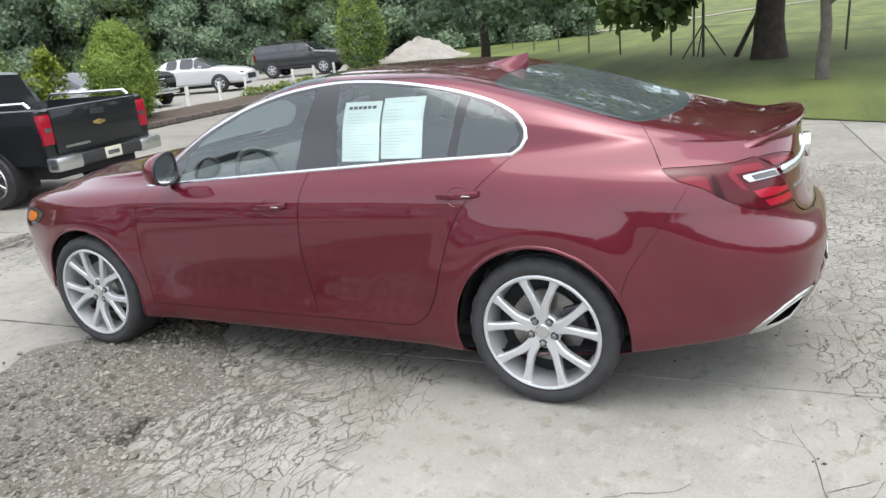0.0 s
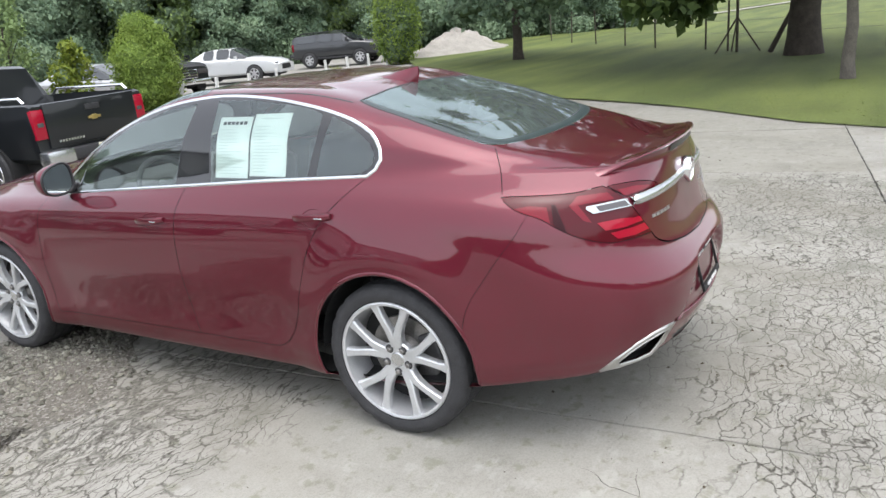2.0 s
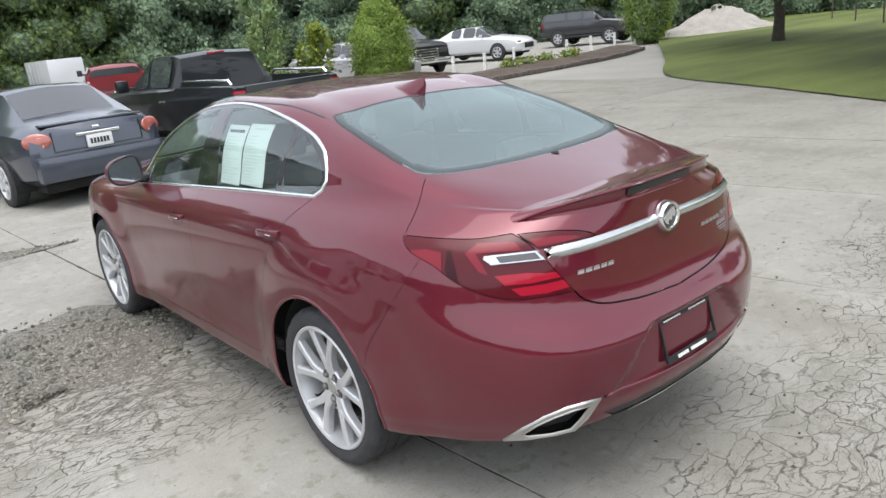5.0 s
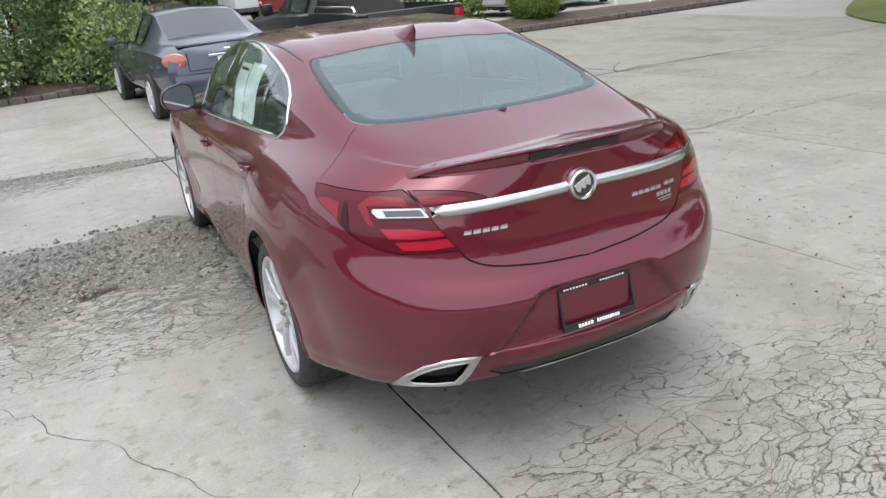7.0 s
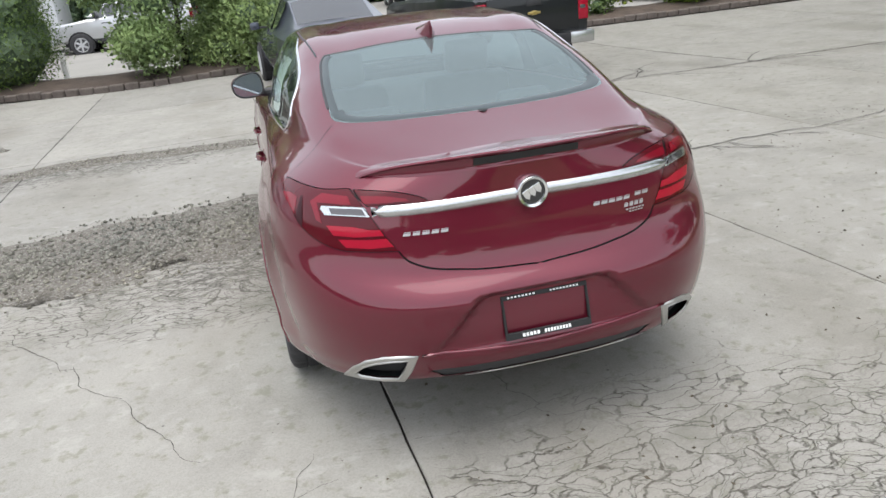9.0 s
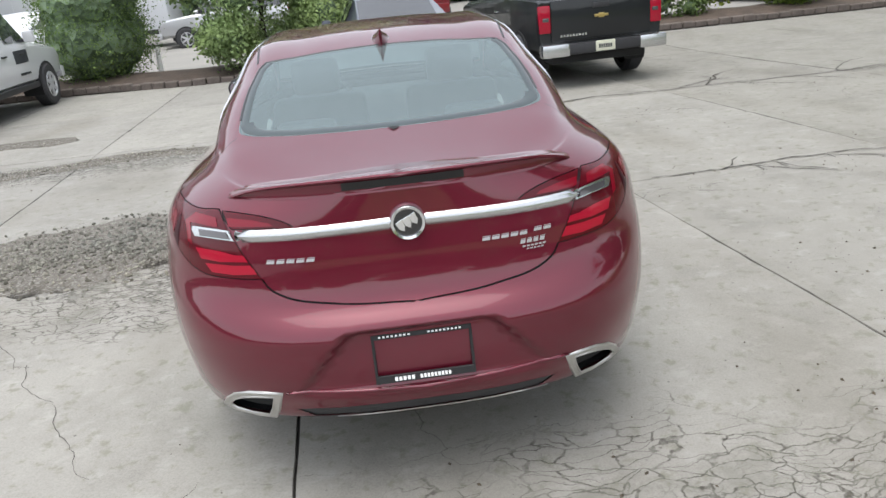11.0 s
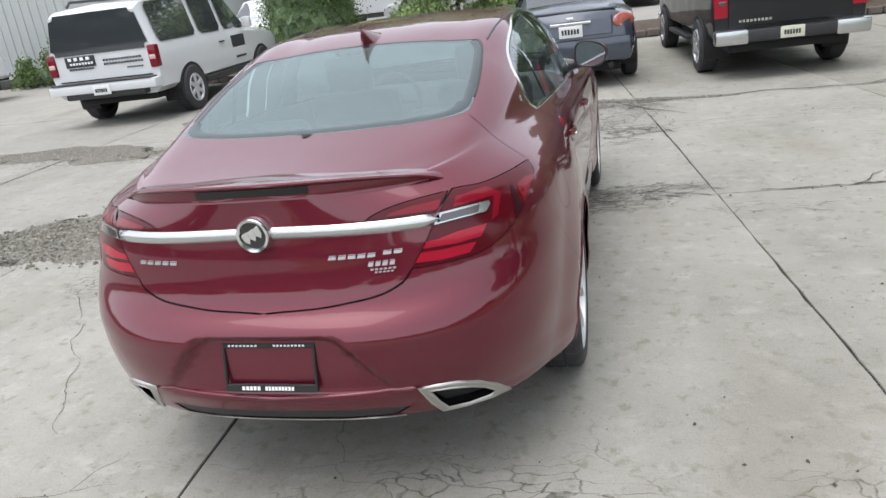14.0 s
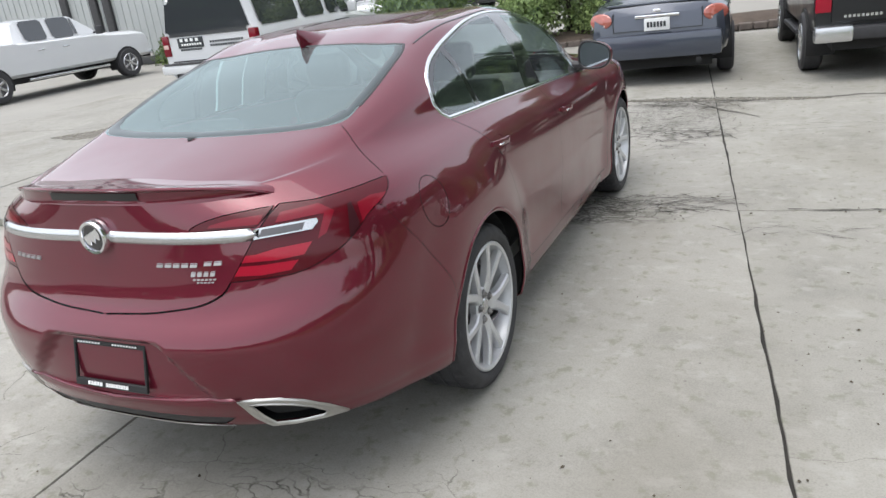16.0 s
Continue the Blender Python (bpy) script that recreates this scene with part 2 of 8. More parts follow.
    cr = mix(m, 1.0, cr, mix(m, 1.0, lines[2], few, "MULTIPLY"), "LIGHTEN")
    vw = n.new("ShaderNodeTexVoronoi")
    vw.feature = "DISTANCE_TO_EDGE"
    vw.inputs["Scale"].default_value = 8.5
    long_way = n.new("ShaderNodeMapping")
    long_way.inputs["Scale"].default_value = (0.7, 1.5, 1)
    long_way.inputs["Rotation"].default_value = (0, 0, -0.25)
    l.new(add.outputs[0], long_way.inputs["Vector"])
    l.new(long_way.outputs[0], vw.inputs["Vector"])
    wide = ramp(m, vw.outputs["Distance"], [(0.05, (1, 1, 1)), (0.13, (0, 0, 0))])
    zw = zone(-1.3, 1.6, 1.6, 0.72)
    for q in ((0.5, 2.25, 1.2, 0.45), (-3.4, 5.3, 3.0, 0.5), (0.8, 6.1, 1.2, 0.35), (0.9, 4.6, 1.0, 0.4)):
        zw = val("MAXIMUM", zw, zone(*q))
    zw = val("ADD", zw, val("MULTIPLY", val("SUBTRACT", mid.outputs["Fac"], 0.5), 1.6))
    cr = mix(m, 1.0, cr, mix(m, 1.0, wide, ramp(m, zw, [(0.15, (0, 0, 0)), (0.5, (0.9, 0.9, 0.9))]), "MULTIPLY"), "LIGHTEN")
    cr = mix(m, 1.0, cr, ramp(m, fine.outputs["Fac"], [(0.25, (0.25, 0.25, 0.25)), (0.6, (1, 1, 1))]), "MULTIPLY")
    col = mix(m, cr, col, (rgb[0] * 0.15, rgb[1] * 0.14, rgb[2] * 0.12))
    dirt = noise_tex(m, 2.2, 5.0, 0.65)
    grime = mix(m, 1.0, ramp(m, dirt.outputs["Fac"], [(0.52, (0, 0, 0)), (0.68, (0.62, 0.62, 0.62))]), dense, "MULTIPLY")
    col = mix(m, grime, col, (rgb[0] * 0.52, rgb[1] * 0.53, rgb[2] * 0.48))
    # dark tyre and oil stains
    st = noise_tex(m, 0.9, 2.0, 0.5, stretch=(1, 0.45, 1))
    col = mix(m, ramp(m, st.outputs["Fac"], [(0.52, (0, 0, 0)), (0.72, (0.4, 0.4, 0.4))]), col, (rgb[0] * 0.55, rgb[1] * 0.52, rgb[2] * 0.45))
    oi = n.new("ShaderNodeObjectInfo")
    tone = ramp(m, oi.outputs["Random"], [(0.0, (0.93, 0.93, 0.93)), (1.0, (1.05, 1.05, 1.04))])
    l.new(mix(m, 1.0, col, tone, "MULTIPLY"), b.inputs["Base Color"])
    hgt = mix(m, 0.5, fine.outputs["Fac"], mid.outputs["Fac"])
    hgt = mix(m, 1.0, hgt, cr, "SUBTRACT")
    bump(m, hgt, 0.3, 0.004)
    return m


def leafy(name, dark, light):
    m = material(name, light, 0.6, spec=0.3)
    n, l, b = nodes_of(m)
    g = n.new("ShaderNodeNewGeometry")
    big = noise_tex(m, 0.55, 3.0)
    col = ramp(m, g.outputs["Random Per Island"], [(0.0, dark), (0.6, tuple((a + c) / 2 for a, c in zip(dark, light))), (1.0, light)])
    tone = ramp(m, big.outputs["Fac"], [(0.3, (0.75, 0.8, 0.78)), (0.7, (1.2, 1.15, 1.0))])
    col = mix(m, 1.0, col, tone, "MULTIPLY")
    l.new(col, b.inputs["Base Color"])
    n2 = n.new("ShaderNodeBsdfTranslucent")
    l.new(col, n2.inputs["Color"])
    mx = n.new("ShaderNodeMixShader")
    mx.inputs[0].default_value = 0.4
    l.new(b.outputs[0], mx.inputs[1])
    l.new(n2.outputs[0], mx.inputs[2])
    l.new(mx.outputs[0], n["Material Output"].inputs[0])
    return m


CONCRETE = ground_cracks("worn_concrete", (0.258, 0.250, 0.226))
CONCRETE_MID = ground_cracks("middling_concrete", (0.243, 0.235, 0.210))
CONCRETE_OLD = ground_cracks("older_concrete", (0.221, 0.213, 0.187))
CRACK = varied("crack_dirt", (0.055, 0.05, 0.042), 0.95, 4, 0.4, 60, 0.2)
CRUMB = varied("crumbs", (0.085, 0.07, 0.05), 0.95, 3, 0.5, 40, 0.1)
LOT = varied("far_concrete", (0.265, 0.257, 0.234), 0.9, 0.5, 0.14, 30, 0.2)
JOINT_DIRT = varied("joint_dirt", (0.019, 0.017, 0.014), 0.95, 5, 0.4, 70, 0.4)
GRAVEL = varied("grey_gravel", (0.15, 0.142, 0.124), 0.95, 3, 0.35, 70, 0.8)
gn, gl, gb = nodes_of(GRAVEL)
gv, gc = gn.new("ShaderNodeTexVoronoi"), gn.new("ShaderNodeTexCoord")
gv.inputs["Scale"].default_value = 75.0
gl.new(gc.outputs["Object"], gv.inputs["Vector"])
stone_tone = ramp(GRAVEL, gv.outputs["Color"], [(0.2, (0.085, 0.078, 0.065)), (0.62, (0.15, 0.139, 0.118)), (0.85, (0.34, 0.33, 0.305))])
gl.new(mix(GRAVEL, 0.6, (0.125, 0.114, 0.094), stone_tone), gb.inputs["Base Color"])
bump(GRAVEL, gv.outputs["Distance"], 0.7, 0.008)
STONES = leafy("gravel_stones", (0.14, 0.134, 0.118), (0.44, 0.43, 0.40))
MULCH = varied("brown_mulch", (0.075, 0.055, 0.042), 0.95, 3, 0.45, 60, 0.8)
BLOCK = varied("edging_stone", (0.12, 0.10, 0.088), 0.9, 6, 0.35, 60, 0.4)
LAWN = varied("mown_lawn", (0.084, 0.112, 0.026), 0.95, 0.28, 0.28, 28, 0.5)
ln, ll, lb = nodes_of(LAWN)
swath = noise_tex(LAWN, 0.55, 3.0, 0.5, stretch=(0.25, 1.6, 1))
ll.new(mix(LAWN, 1.0, lb.inputs["Base Color"].links[0].from_socket, ramp(LAWN, swath.outputs["Fac"], [(0.35, (0.78, 0.8, 0.7)), (0.65, (1.35, 1.25, 1.15))]), "MULTIPLY"), lb.inputs["Base Color"])
FIELD = varied("field", (0.11, 0.14, 0.045), 0.95, 0.05, 0.3, 4, 0.4)
BLADES = leafy("grass_blades", (0.085, 0.115, 0.027), (0.13, 0.165, 0.04))
BARK = varied("bark", (0.055, 0.045, 0.038), 0.95, 6, 0.45, 40, 0.9)
PALE_BARK = varied("pale_bark", (0.13, 0.115, 0.10), 0.95, 6, 0.35, 40, 0.7)
LEAF_WOOD = leafy("woodland_leaves", (0.165, 0.245, 0.18), (0.265, 0.365, 0.25))
LEAF_DEEP = leafy("deep_green_leaves", (0.085, 0.135, 0.05), (0.20, 0.28, 0.10))
LEAF_ARBOR = leafy("arborvitae_sprays", (0.16, 0.24, 0.05), (0.32, 0.43, 0.10))
LEAF_ROUND = leafy("clipped_bush_leaves", (0.09, 0.15, 0.05), (0.18, 0.27, 0.085))
LEAF_LIME = leafy("lime_leaves", (0.11, 0.16, 0.02), (0.32, 0.38, 0.07))
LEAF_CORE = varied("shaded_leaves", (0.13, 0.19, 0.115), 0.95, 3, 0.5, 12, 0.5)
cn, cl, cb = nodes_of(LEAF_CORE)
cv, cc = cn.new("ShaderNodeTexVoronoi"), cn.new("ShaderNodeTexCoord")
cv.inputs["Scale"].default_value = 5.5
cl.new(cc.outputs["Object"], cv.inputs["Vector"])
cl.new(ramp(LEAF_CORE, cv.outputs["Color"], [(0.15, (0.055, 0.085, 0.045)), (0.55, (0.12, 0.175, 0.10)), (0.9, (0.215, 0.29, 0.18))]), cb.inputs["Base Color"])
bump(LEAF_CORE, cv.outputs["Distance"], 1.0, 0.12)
LEAF_SHRUB = leafy("soft_shrub_leaves", (0.18, 0.26, 0.11), (0.34, 0.45, 0.20))
ARBOR_CORE = varied("inner_sprays", (0.15, 0.22, 0.05), 0.95, 5, 0.5, 30, 0.5)
ROCK = varied("crushed_rock", (0.31, 0.29, 0.26), 0.95, 2, 0.25, 18, 0.9)
POST_WHITE = varied("white_post_paint", (0.72, 0.72, 0.70), 0.7, 8, 0.08, 60, 0.1)
WEATHERED = varied("weathered_wood", (0.10, 0.085, 0.07), 0.95, 8, 0.35, 60, 0.5)
WIRE = material("fence_wire", (0.25, 0.25, 0.25), 0.6, 0.8)
SIDING = varied("pale_metal_siding", (0.43, 0.45, 0.445), 0.55, 1.2, 0.06, 20, 0.05)
DARK_STEEL = varied("dark_steel", (0.05, 0.05, 0.052), 0.6, 8, 0.3, 60, 0.2)

# ---- mesh tools ----
from mathutils.geometry import delaunay_2d_cdt


def thing(name, label, category, group="", at=None, kind=""):
    ob = new(name)
    ob.empty_display_size = 0.1
    tagged(ob, label, category, group, kind)
    if at is not None:
        ob.matrix_basis = at
    return ob


def from_faces(name, verts, faces, mat, parent=None, label="", smooth=True, normals=None):
    me = bpy.data.meshes.new(name)
    me.from_pydata([tuple(map(float, v)) for v in verts], [], [tuple(map(int, f)) for f in faces])
    me.materials.append(mat)
    if smooth:
        me.shade_smooth()
    if normals is not None:
        me.normals_split_custom_set_from_vertices([tuple(map(float, v)) for v in normals])
    ob = new(name, me)
    ob.parent = parent
    if label:
        tagged(ob, label)
    return ob


def part(name, bm, mat, parent=None, label="", smooth=False, angle=35):
    me = bpy.data.meshes.new(name)
    bm.to_mesh(me)
    bm.free()
    me.materials.append(mat)
    if smooth:
        me.shade_smooth()
        me.set_sharp_from_angle(angle=radians(angle))
    ob = new(name, me)
    ob.parent = parent
    if label:
        tagged(ob, label)
    return ob


def box(bm, x0, x1, y0, y1, z0, z1, bevel=0.0, seg=2):
    """A box, its edges rounded by bevel."""
    r = bmesh.ops.create_cube(bm, size=1.0)
    vs = r["verts"]
    for v in vs:
        v.co = Vector((x0 + (v.co.x + 0.5) * (x1 - x0), y0 + (v.co.y + 0.5) * (y1 - y0), z0 + (v.co.z + 0.5) * (z1 - z0)))
    if bevel:
        es = list({e for v in vs for e in v.link_edges})
        bmesh.ops.bevel(bm, geom=es, offset=bevel, segments=seg, affect="EDGES", profile=0.6)
    return bm


def lathe(bm, profile, seg=40, m=None):
    """Turn (x, r) pairs about the x axis."""
    rows = []
    for x, r in profile:
        rows.append([bm.verts.new(Vector((x, r * math.cos(2 * math.pi * k / seg), r * math.sin(2 * math.pi * k / seg)))) for k in range(seg)])
    for a, b in zip(rows, rows[1:]):
        for k in range(seg):
            j = (k + 1) % seg
            bm.faces.new((a[k], a[j], b[j], b[k]))
    if m is not None:
        bmesh.ops.transform(bm, matrix=m, verts=[v for r in rows for v in r])
    return bm


def tube(bm, pts, r, seg=8, closed=False, taper=None):
    pts = [Vector(p) for p in pts]
    n, rings, up = len(pts), [], None
    for i, p in enumerate(pts):
        a = pts[(i - 1) % n] if closed or i else p
        b = pts[(i + 1) % n] if closed or i < n - 1 else p
        d = (b - a).normalized()
        side = d.orthogonal().normalized() if up is None else (up - d * up.dot(d)).normalized()
        up = side
        o = d.cross(side)
        rr = r if taper is None else r * taper(i / max(1, n - 1))
        rings.append([bm.verts.new(p + (side * math.cos(2 * math.pi * k / seg) + o * math.sin(2 * math.pi * k / seg)) * rr) for k in range(seg)])
    for i in range(n if closed else n - 1):
        a, b = rings[i], rings[(i + 1) % n]
        for k in range(seg):
            j = (k + 1) % seg
            bm.faces.new((a[k], a[j], b[j], b[k]))
    if not closed:
        bm.faces.new(rings[0][::-1])
        bm.faces.new(rings[-1])
    return bm


def prism(bm, outline, x0, x1, bevel=0.0):
    """An outline of (y, z) pairs, extruded from x0 to x1."""
    a = [bm.verts.new((x0, y, z)) for y, z in outline]
    b = [bm.verts.new((x1, y, z)) for y, z in outline]
    n = len(a)
    fs = [bm.faces.new(a[::-1]), bm.faces.new(b)]
    for i in range(n):
        j = (i + 1) % n
        fs.append(bm.faces.new((a[i], a[j], b[j], b[i])))
    bmesh.ops.recalc_face_normals(bm, faces=fs)
    if bevel:
        bmesh.ops.bevel(bm, geom=list({e for f in fs for e in f.edges}), offset=bevel, segments=2, affect="EDGES", profile=0.6)
    return bm


def pchip(xs, ys):
    """A smooth curve through the points that never overshoots."""
    xs, ys = np.array(xs, float), np.array(ys, float)
    h, d = np.diff(xs), np.diff(ys) / np.diff(xs)
    m = np.zeros(len(xs))
    m[0], m[-1] = d[0], d[-1]
    for i in range(1, len(xs) - 1):
        if d[i - 1] * d[i] > 0:
            w1, w2 = 2 * h[i] + h[i - 1], h[i] + 2 * h[i - 1]
            m[i] = (w1 + w2) / (w1 / d[i - 1] + w2 / d[i])

    def f(x):
        x = np.clip(np.asarray(x, float), xs[0], xs[-1])
        i = np.clip(np.searchsorted(xs, x) - 1, 0, len(xs) - 2)
        t = (x - xs[i]) / h[i]
        return ((2 * t**3 - 3 * t**2 + 1) * ys[i] + (t**3 - 2 * t**2 + t) * h[i] * m[i]
                + (-2 * t**3 + 3 * t**2) * ys[i + 1] + (t**3 - t**2) * h[i] * m[i + 1])
    return f


def inside(pts, poly):
    """Which of the points (n, 2) lie inside the polygon."""
    poly = np.asarray(poly)
    x, y = pts[:, 0], pts[:, 1]
    r = np.zeros(len(pts), bool)
    j = len(poly) - 1
    for i in range(len(poly)):
        xi, yi, xj, yj = *poly[i], *poly[j]
        if yi != yj:
            c = ((yi > y) != (yj > y)) & (x < (xj - xi) * (y - yi) / (yj - yi) + xi)
            r ^= c
        j = i
    return r


def smooth_line(pts, n=40, closed=False):
    """A rounded line through the points."""
    p = np.array(pts, float)
    if closed:
        p = np.vstack([p, p[:1]])
    d = np.r_[0, np.cumsum(np.linalg.norm(np.diff(p, axis=0), axis=1))]
    m = np.gradient(p, d, axis=0)
    if closed:
        m[0] = m[-1] = (p[1] - p[-2]) / (d[1] + d[-1] - d[-2])
    t = np.linspace(0, d[-1], n + (1 if closed else 0))
    i = np.clip(np.searchsorted(d, t) - 1, 0, len(d) - 2)
    h = (d[i + 1] - d[i])[:, None]
    u = ((t - d[i])[:, None]) / h
    q = ((2 * u**3 - 3 * u**2 + 1) * p[i] + (u**3 - 2 * u**2 + u) * h * m[i] + (-2 * u**3 + 3 * u**2) * p[i + 1] + (u**3 - u**2) * h * m[i + 1])
    return q[:-1] if closed else q

# ---- the red sedan: one smooth skin, cut along its seams ----
# stations along the car, from the rear bumper to the nose; the rear axle is at y = 0
YK = [-1.05, -0.85, -0.45, 0.1, 0.65, 1.2, 1.75, 2.3, 3.0, 3.7]
ROWS = []


def row(v, z, w, yr, yf, corner):
    ROWS.append((v, pchip(YK, z), pchip(YK, w if isinstance(w, list) else [w] * 10), yr, yf, corner))


row(0.00, [0.345, 0.335, 0.30, 0.225, 0.215, 0.215, 0.215, 0.215, 0.215, 0.235], 0.72, -0.93, 3.55, 2.6)
row(0.13, [0.350, 0.322, 0.285, 0.215, 0.205, 0.205, 0.205, 0.205, 0.20, 0.22], 0.850, -1.035, 3.62, 2.7)
row(0.25, [0.42, 0.385, 0.36, 0.315, 0.30, 0.29, 0.285, 0.28, 0.28, 0.30], 0.882, -1.075, 3.68, 2.75)
row(0.40, [0.50, 0.47, 0.45, 0.43, 0.43, 0.43, 0.43, 0.43, 0.43, 0.43], 0.885, -1.09, 3.71, 2.95)
row(0.57, [0.60, 0.60, 0.60, 0.60, 0.60, 0.60, 0.60, 0.60, 0.60, 0.58], 0.899, -1.095, 3.72, 3.0)
row(0.645, [0.652, 0.662, 0.668, 0.672, 0.668, 0.668, 0.663, 0.663, 0.663, 0.632], 0.8985, -1.0935, 3.72, 3.0)
row(0.70, [0.682, 0.71, 0.73, 0.74, 0.73, 0.73, 0.72, 0.72, 0.72, 0.68], 0.898, -1.077, 3.72, 3.0)
row(0.81, [0.745, 0.80, 0.84, 0.85, 0.84, 0.83, 0.82, 0.81, 0.80, 0.74], 0.892, -1.020, 3.70, 2.95)
row(0.94, [0.90, 0.93, 0.96, 0.955, 0.945, 0.93, 0.915, 0.90, 0.88, 0.80], [0.852, 0.852, 0.86, 0.866, 0.868, 0.868, 0.868, 0.868, 0.868, 0.85], -0.985, 3.64, 3.05)
row(1.02, [0.995, 1.002, 1.02, 1.02, 1.005, 0.985, 0.96, 0.935, 0.91, 0.82], [0.80, 0.80, 0.815, 0.825, 0.833, 0.833, 0.833, 0.825, 0.82, 0.80], -0.972, 3.58, 3.05)
row(1.10, [1.058, 1.062, 1.078, 1.08, 1.06, 1.03, 0.995, 0.96, 0.93, 0.83], [0.70, 0.70, 0.72, 0.757, 0.785, 0.795, 0.79, 0.77, 0.74, 0.70], -0.965, 3.50, 2.85)
row(1.28, [1.070, 1.080, 1.120, 1.215, 1.26, 1.25, 1.155, 0.995, 0.95, 0.84], [0.63, 0.63, 0.65, 0.695, 0.715, 0.725, 0.73, 0.72, 0.66, 0.62], -0.965, 3.48, 2.75)
row(1.46, [1.077, 1.087, 1.153, 1.30, 1.405, 1.415, 1.275, 1.03, 0.96, 0.85], [0.50, 0.52, 0.585, 0.595, 0.60, 0.60, 0.66, 0.69, 0.60, 0.54], -0.965, 3.46, 2.6)
row(1.72, [1.083, 1.096, 1.166, 1.325, 1.435, 1.45, 1.315, 1.05, 0.985, 0.86], [0.34, 0.35, 0.36, 0.36, 0.36, 0.36, 0.40, 0.42, 0.36, 0.33], -0.965, 3.46, 2.5)
row(2.06, [1.086, 1.103, 1.170, 1.335, 1.443, 1.46, 1.328, 1.06, 0.995, 0.87], 0.0, -0.965, 3.46, 2.35)

Y0R, Y0F = -0.13, 2.5
KNOTS = np.array([r[0] for r in ROWS])


def step(t):
    t = np.clip(t, 0, 1)
    return t * t * (3 - 2 * t)


def skin(a, v):
    """The point of the skin: a runs from the tail's middle (0) round the side to the nose (1), v from the sill up to the roof's middle."""
    a, v = np.atleast_1d(np.asarray(a, float)), np.atleast_1d(np.asarray(v, float))
    c = np.clip(a, 0, 1)
    back, front = np.clip(c / 0.28, 0, 1), np.clip((1 - c) / 0.2, 0, 1)
    pts = []
    for _, zf, wf, yr, yf, POW in ROWS:
        y = Y0R + (Y0F - Y0R) * (c - 0.28) / 0.52
        fb, ff = np.pi / 2 * (1 - back), np.pi / 2 * (1 - front)
        y = np.where(c < 0.28, Y0R - (Y0R - yr) * np.sin(fb) ** (2 / POW), y)
        y = np.where(c > 0.8, Y0F + (yf - Y0F) * np.sin(ff) ** (2 / POW), y)
        e = np.where(c < 0.28, np.abs(np.cos(fb)) ** (2 / POW), np.where(c > 0.8, np.abs(np.cos(ff)) ** (2 / POW), 1.0))
        e = np.where(np.minimum(c, 1 - c) < 1e-9, 0, e)
        pts.append(np.stack([wf(y) * e, y, zf(y)], -1))
    pts = np.array(pts)
    h = np.diff(KNOTS)[:, None, None]
    d = np.diff(pts, axis=0) / h
    m = np.concatenate([d[:1], (d[:-1] * h[1:] + d[1:] * h[:-1]) / (h[1:] + h[:-1]), d[-1:]])
    m[-1, :, 2] = 0
    vv = np.clip(v, KNOTS[0], KNOTS[-1])
    i = np.clip(np.searchsorted(KNOTS, vv) - 1, 0, len(KNOTS) - 2)
    n = np.arange(len(a))
    hh = (KNOTS[i + 1] - KNOTS[i])[:, None]
    t = ((vv - KNOTS[i])[:, None]) / hh
    P = ((2 * t**3 - 3 * t**2 + 1) * pts[i, n] + (t**3 - 2 * t**2 + t) * hh * m[i, n]
         + (-2 * t**3 + 3 * t**2) * pts[i + 1, n] + (t**3 - t**2) * hh * m[i + 1, n])
    # the hollow round the number plate, wider towards its foot
    x, z = P[:, 0], P[:, 2]
    half = 0.42 - 0.9 * np.clip(z - 0.47, 0, 0.2)
    dent = step((half - x) / 0.05) * step((z - 0.452) / 0.02) * step((0.675 - z) / 0.035)
    P[:, 1] += np.where((c < 0.28) & (P[:, 1] < -0.7), dent * (0.012 + 0.16 * np.clip(z - 0.46, 0, 0.2)), 0)
    # the flares over the wheels
    for yc, amount in ((0.0, 0.033), (2.738, 0.022)):
        r = np.hypot(P[:, 1] - yc, 0.95 * (P[:, 2] - 0.342))
        f = 1 - step((r - 0.385) / 0.235)
        P[:, 0] += np.where((P[:, 0] > 0.55) & (P[:, 2] < 1.02), amount * f, 0)
    return P


SPAN = 5.2   # metres of skin along a


def skin_normal(a, v):
    e = 1e-3
    da = skin(np.minimum(a + e, 1), v) - skin(np.maximum(a - e, 0), v)
    dv = skin(a, np.minimum(v + e, KNOTS[-1])) - skin(a, np.maximum(v - e, 0))
    n = np.cross(da, dv)
    n /= np.maximum(np.linalg.norm(n, axis=1), 1e-12)[:, None]
    # on the middle line the car is its own mirror image
    flat = (v > KNOTS[-1] - 1e-6) | (a < 1e-9) | (a > 1 - 1e-9)
    n[flat, 0] = 0
    n /= np.maximum(np.linalg.norm(n, axis=1), 1e-12)[:, None]
    return n


GA, GV = np.meshgrid(np.linspace(0, 1, 321), np.linspace(0, KNOTS[-1], 161), indexing="ij")
GA, GV = GA.ravel(), GV.ravel()
GP = skin(GA, GV)


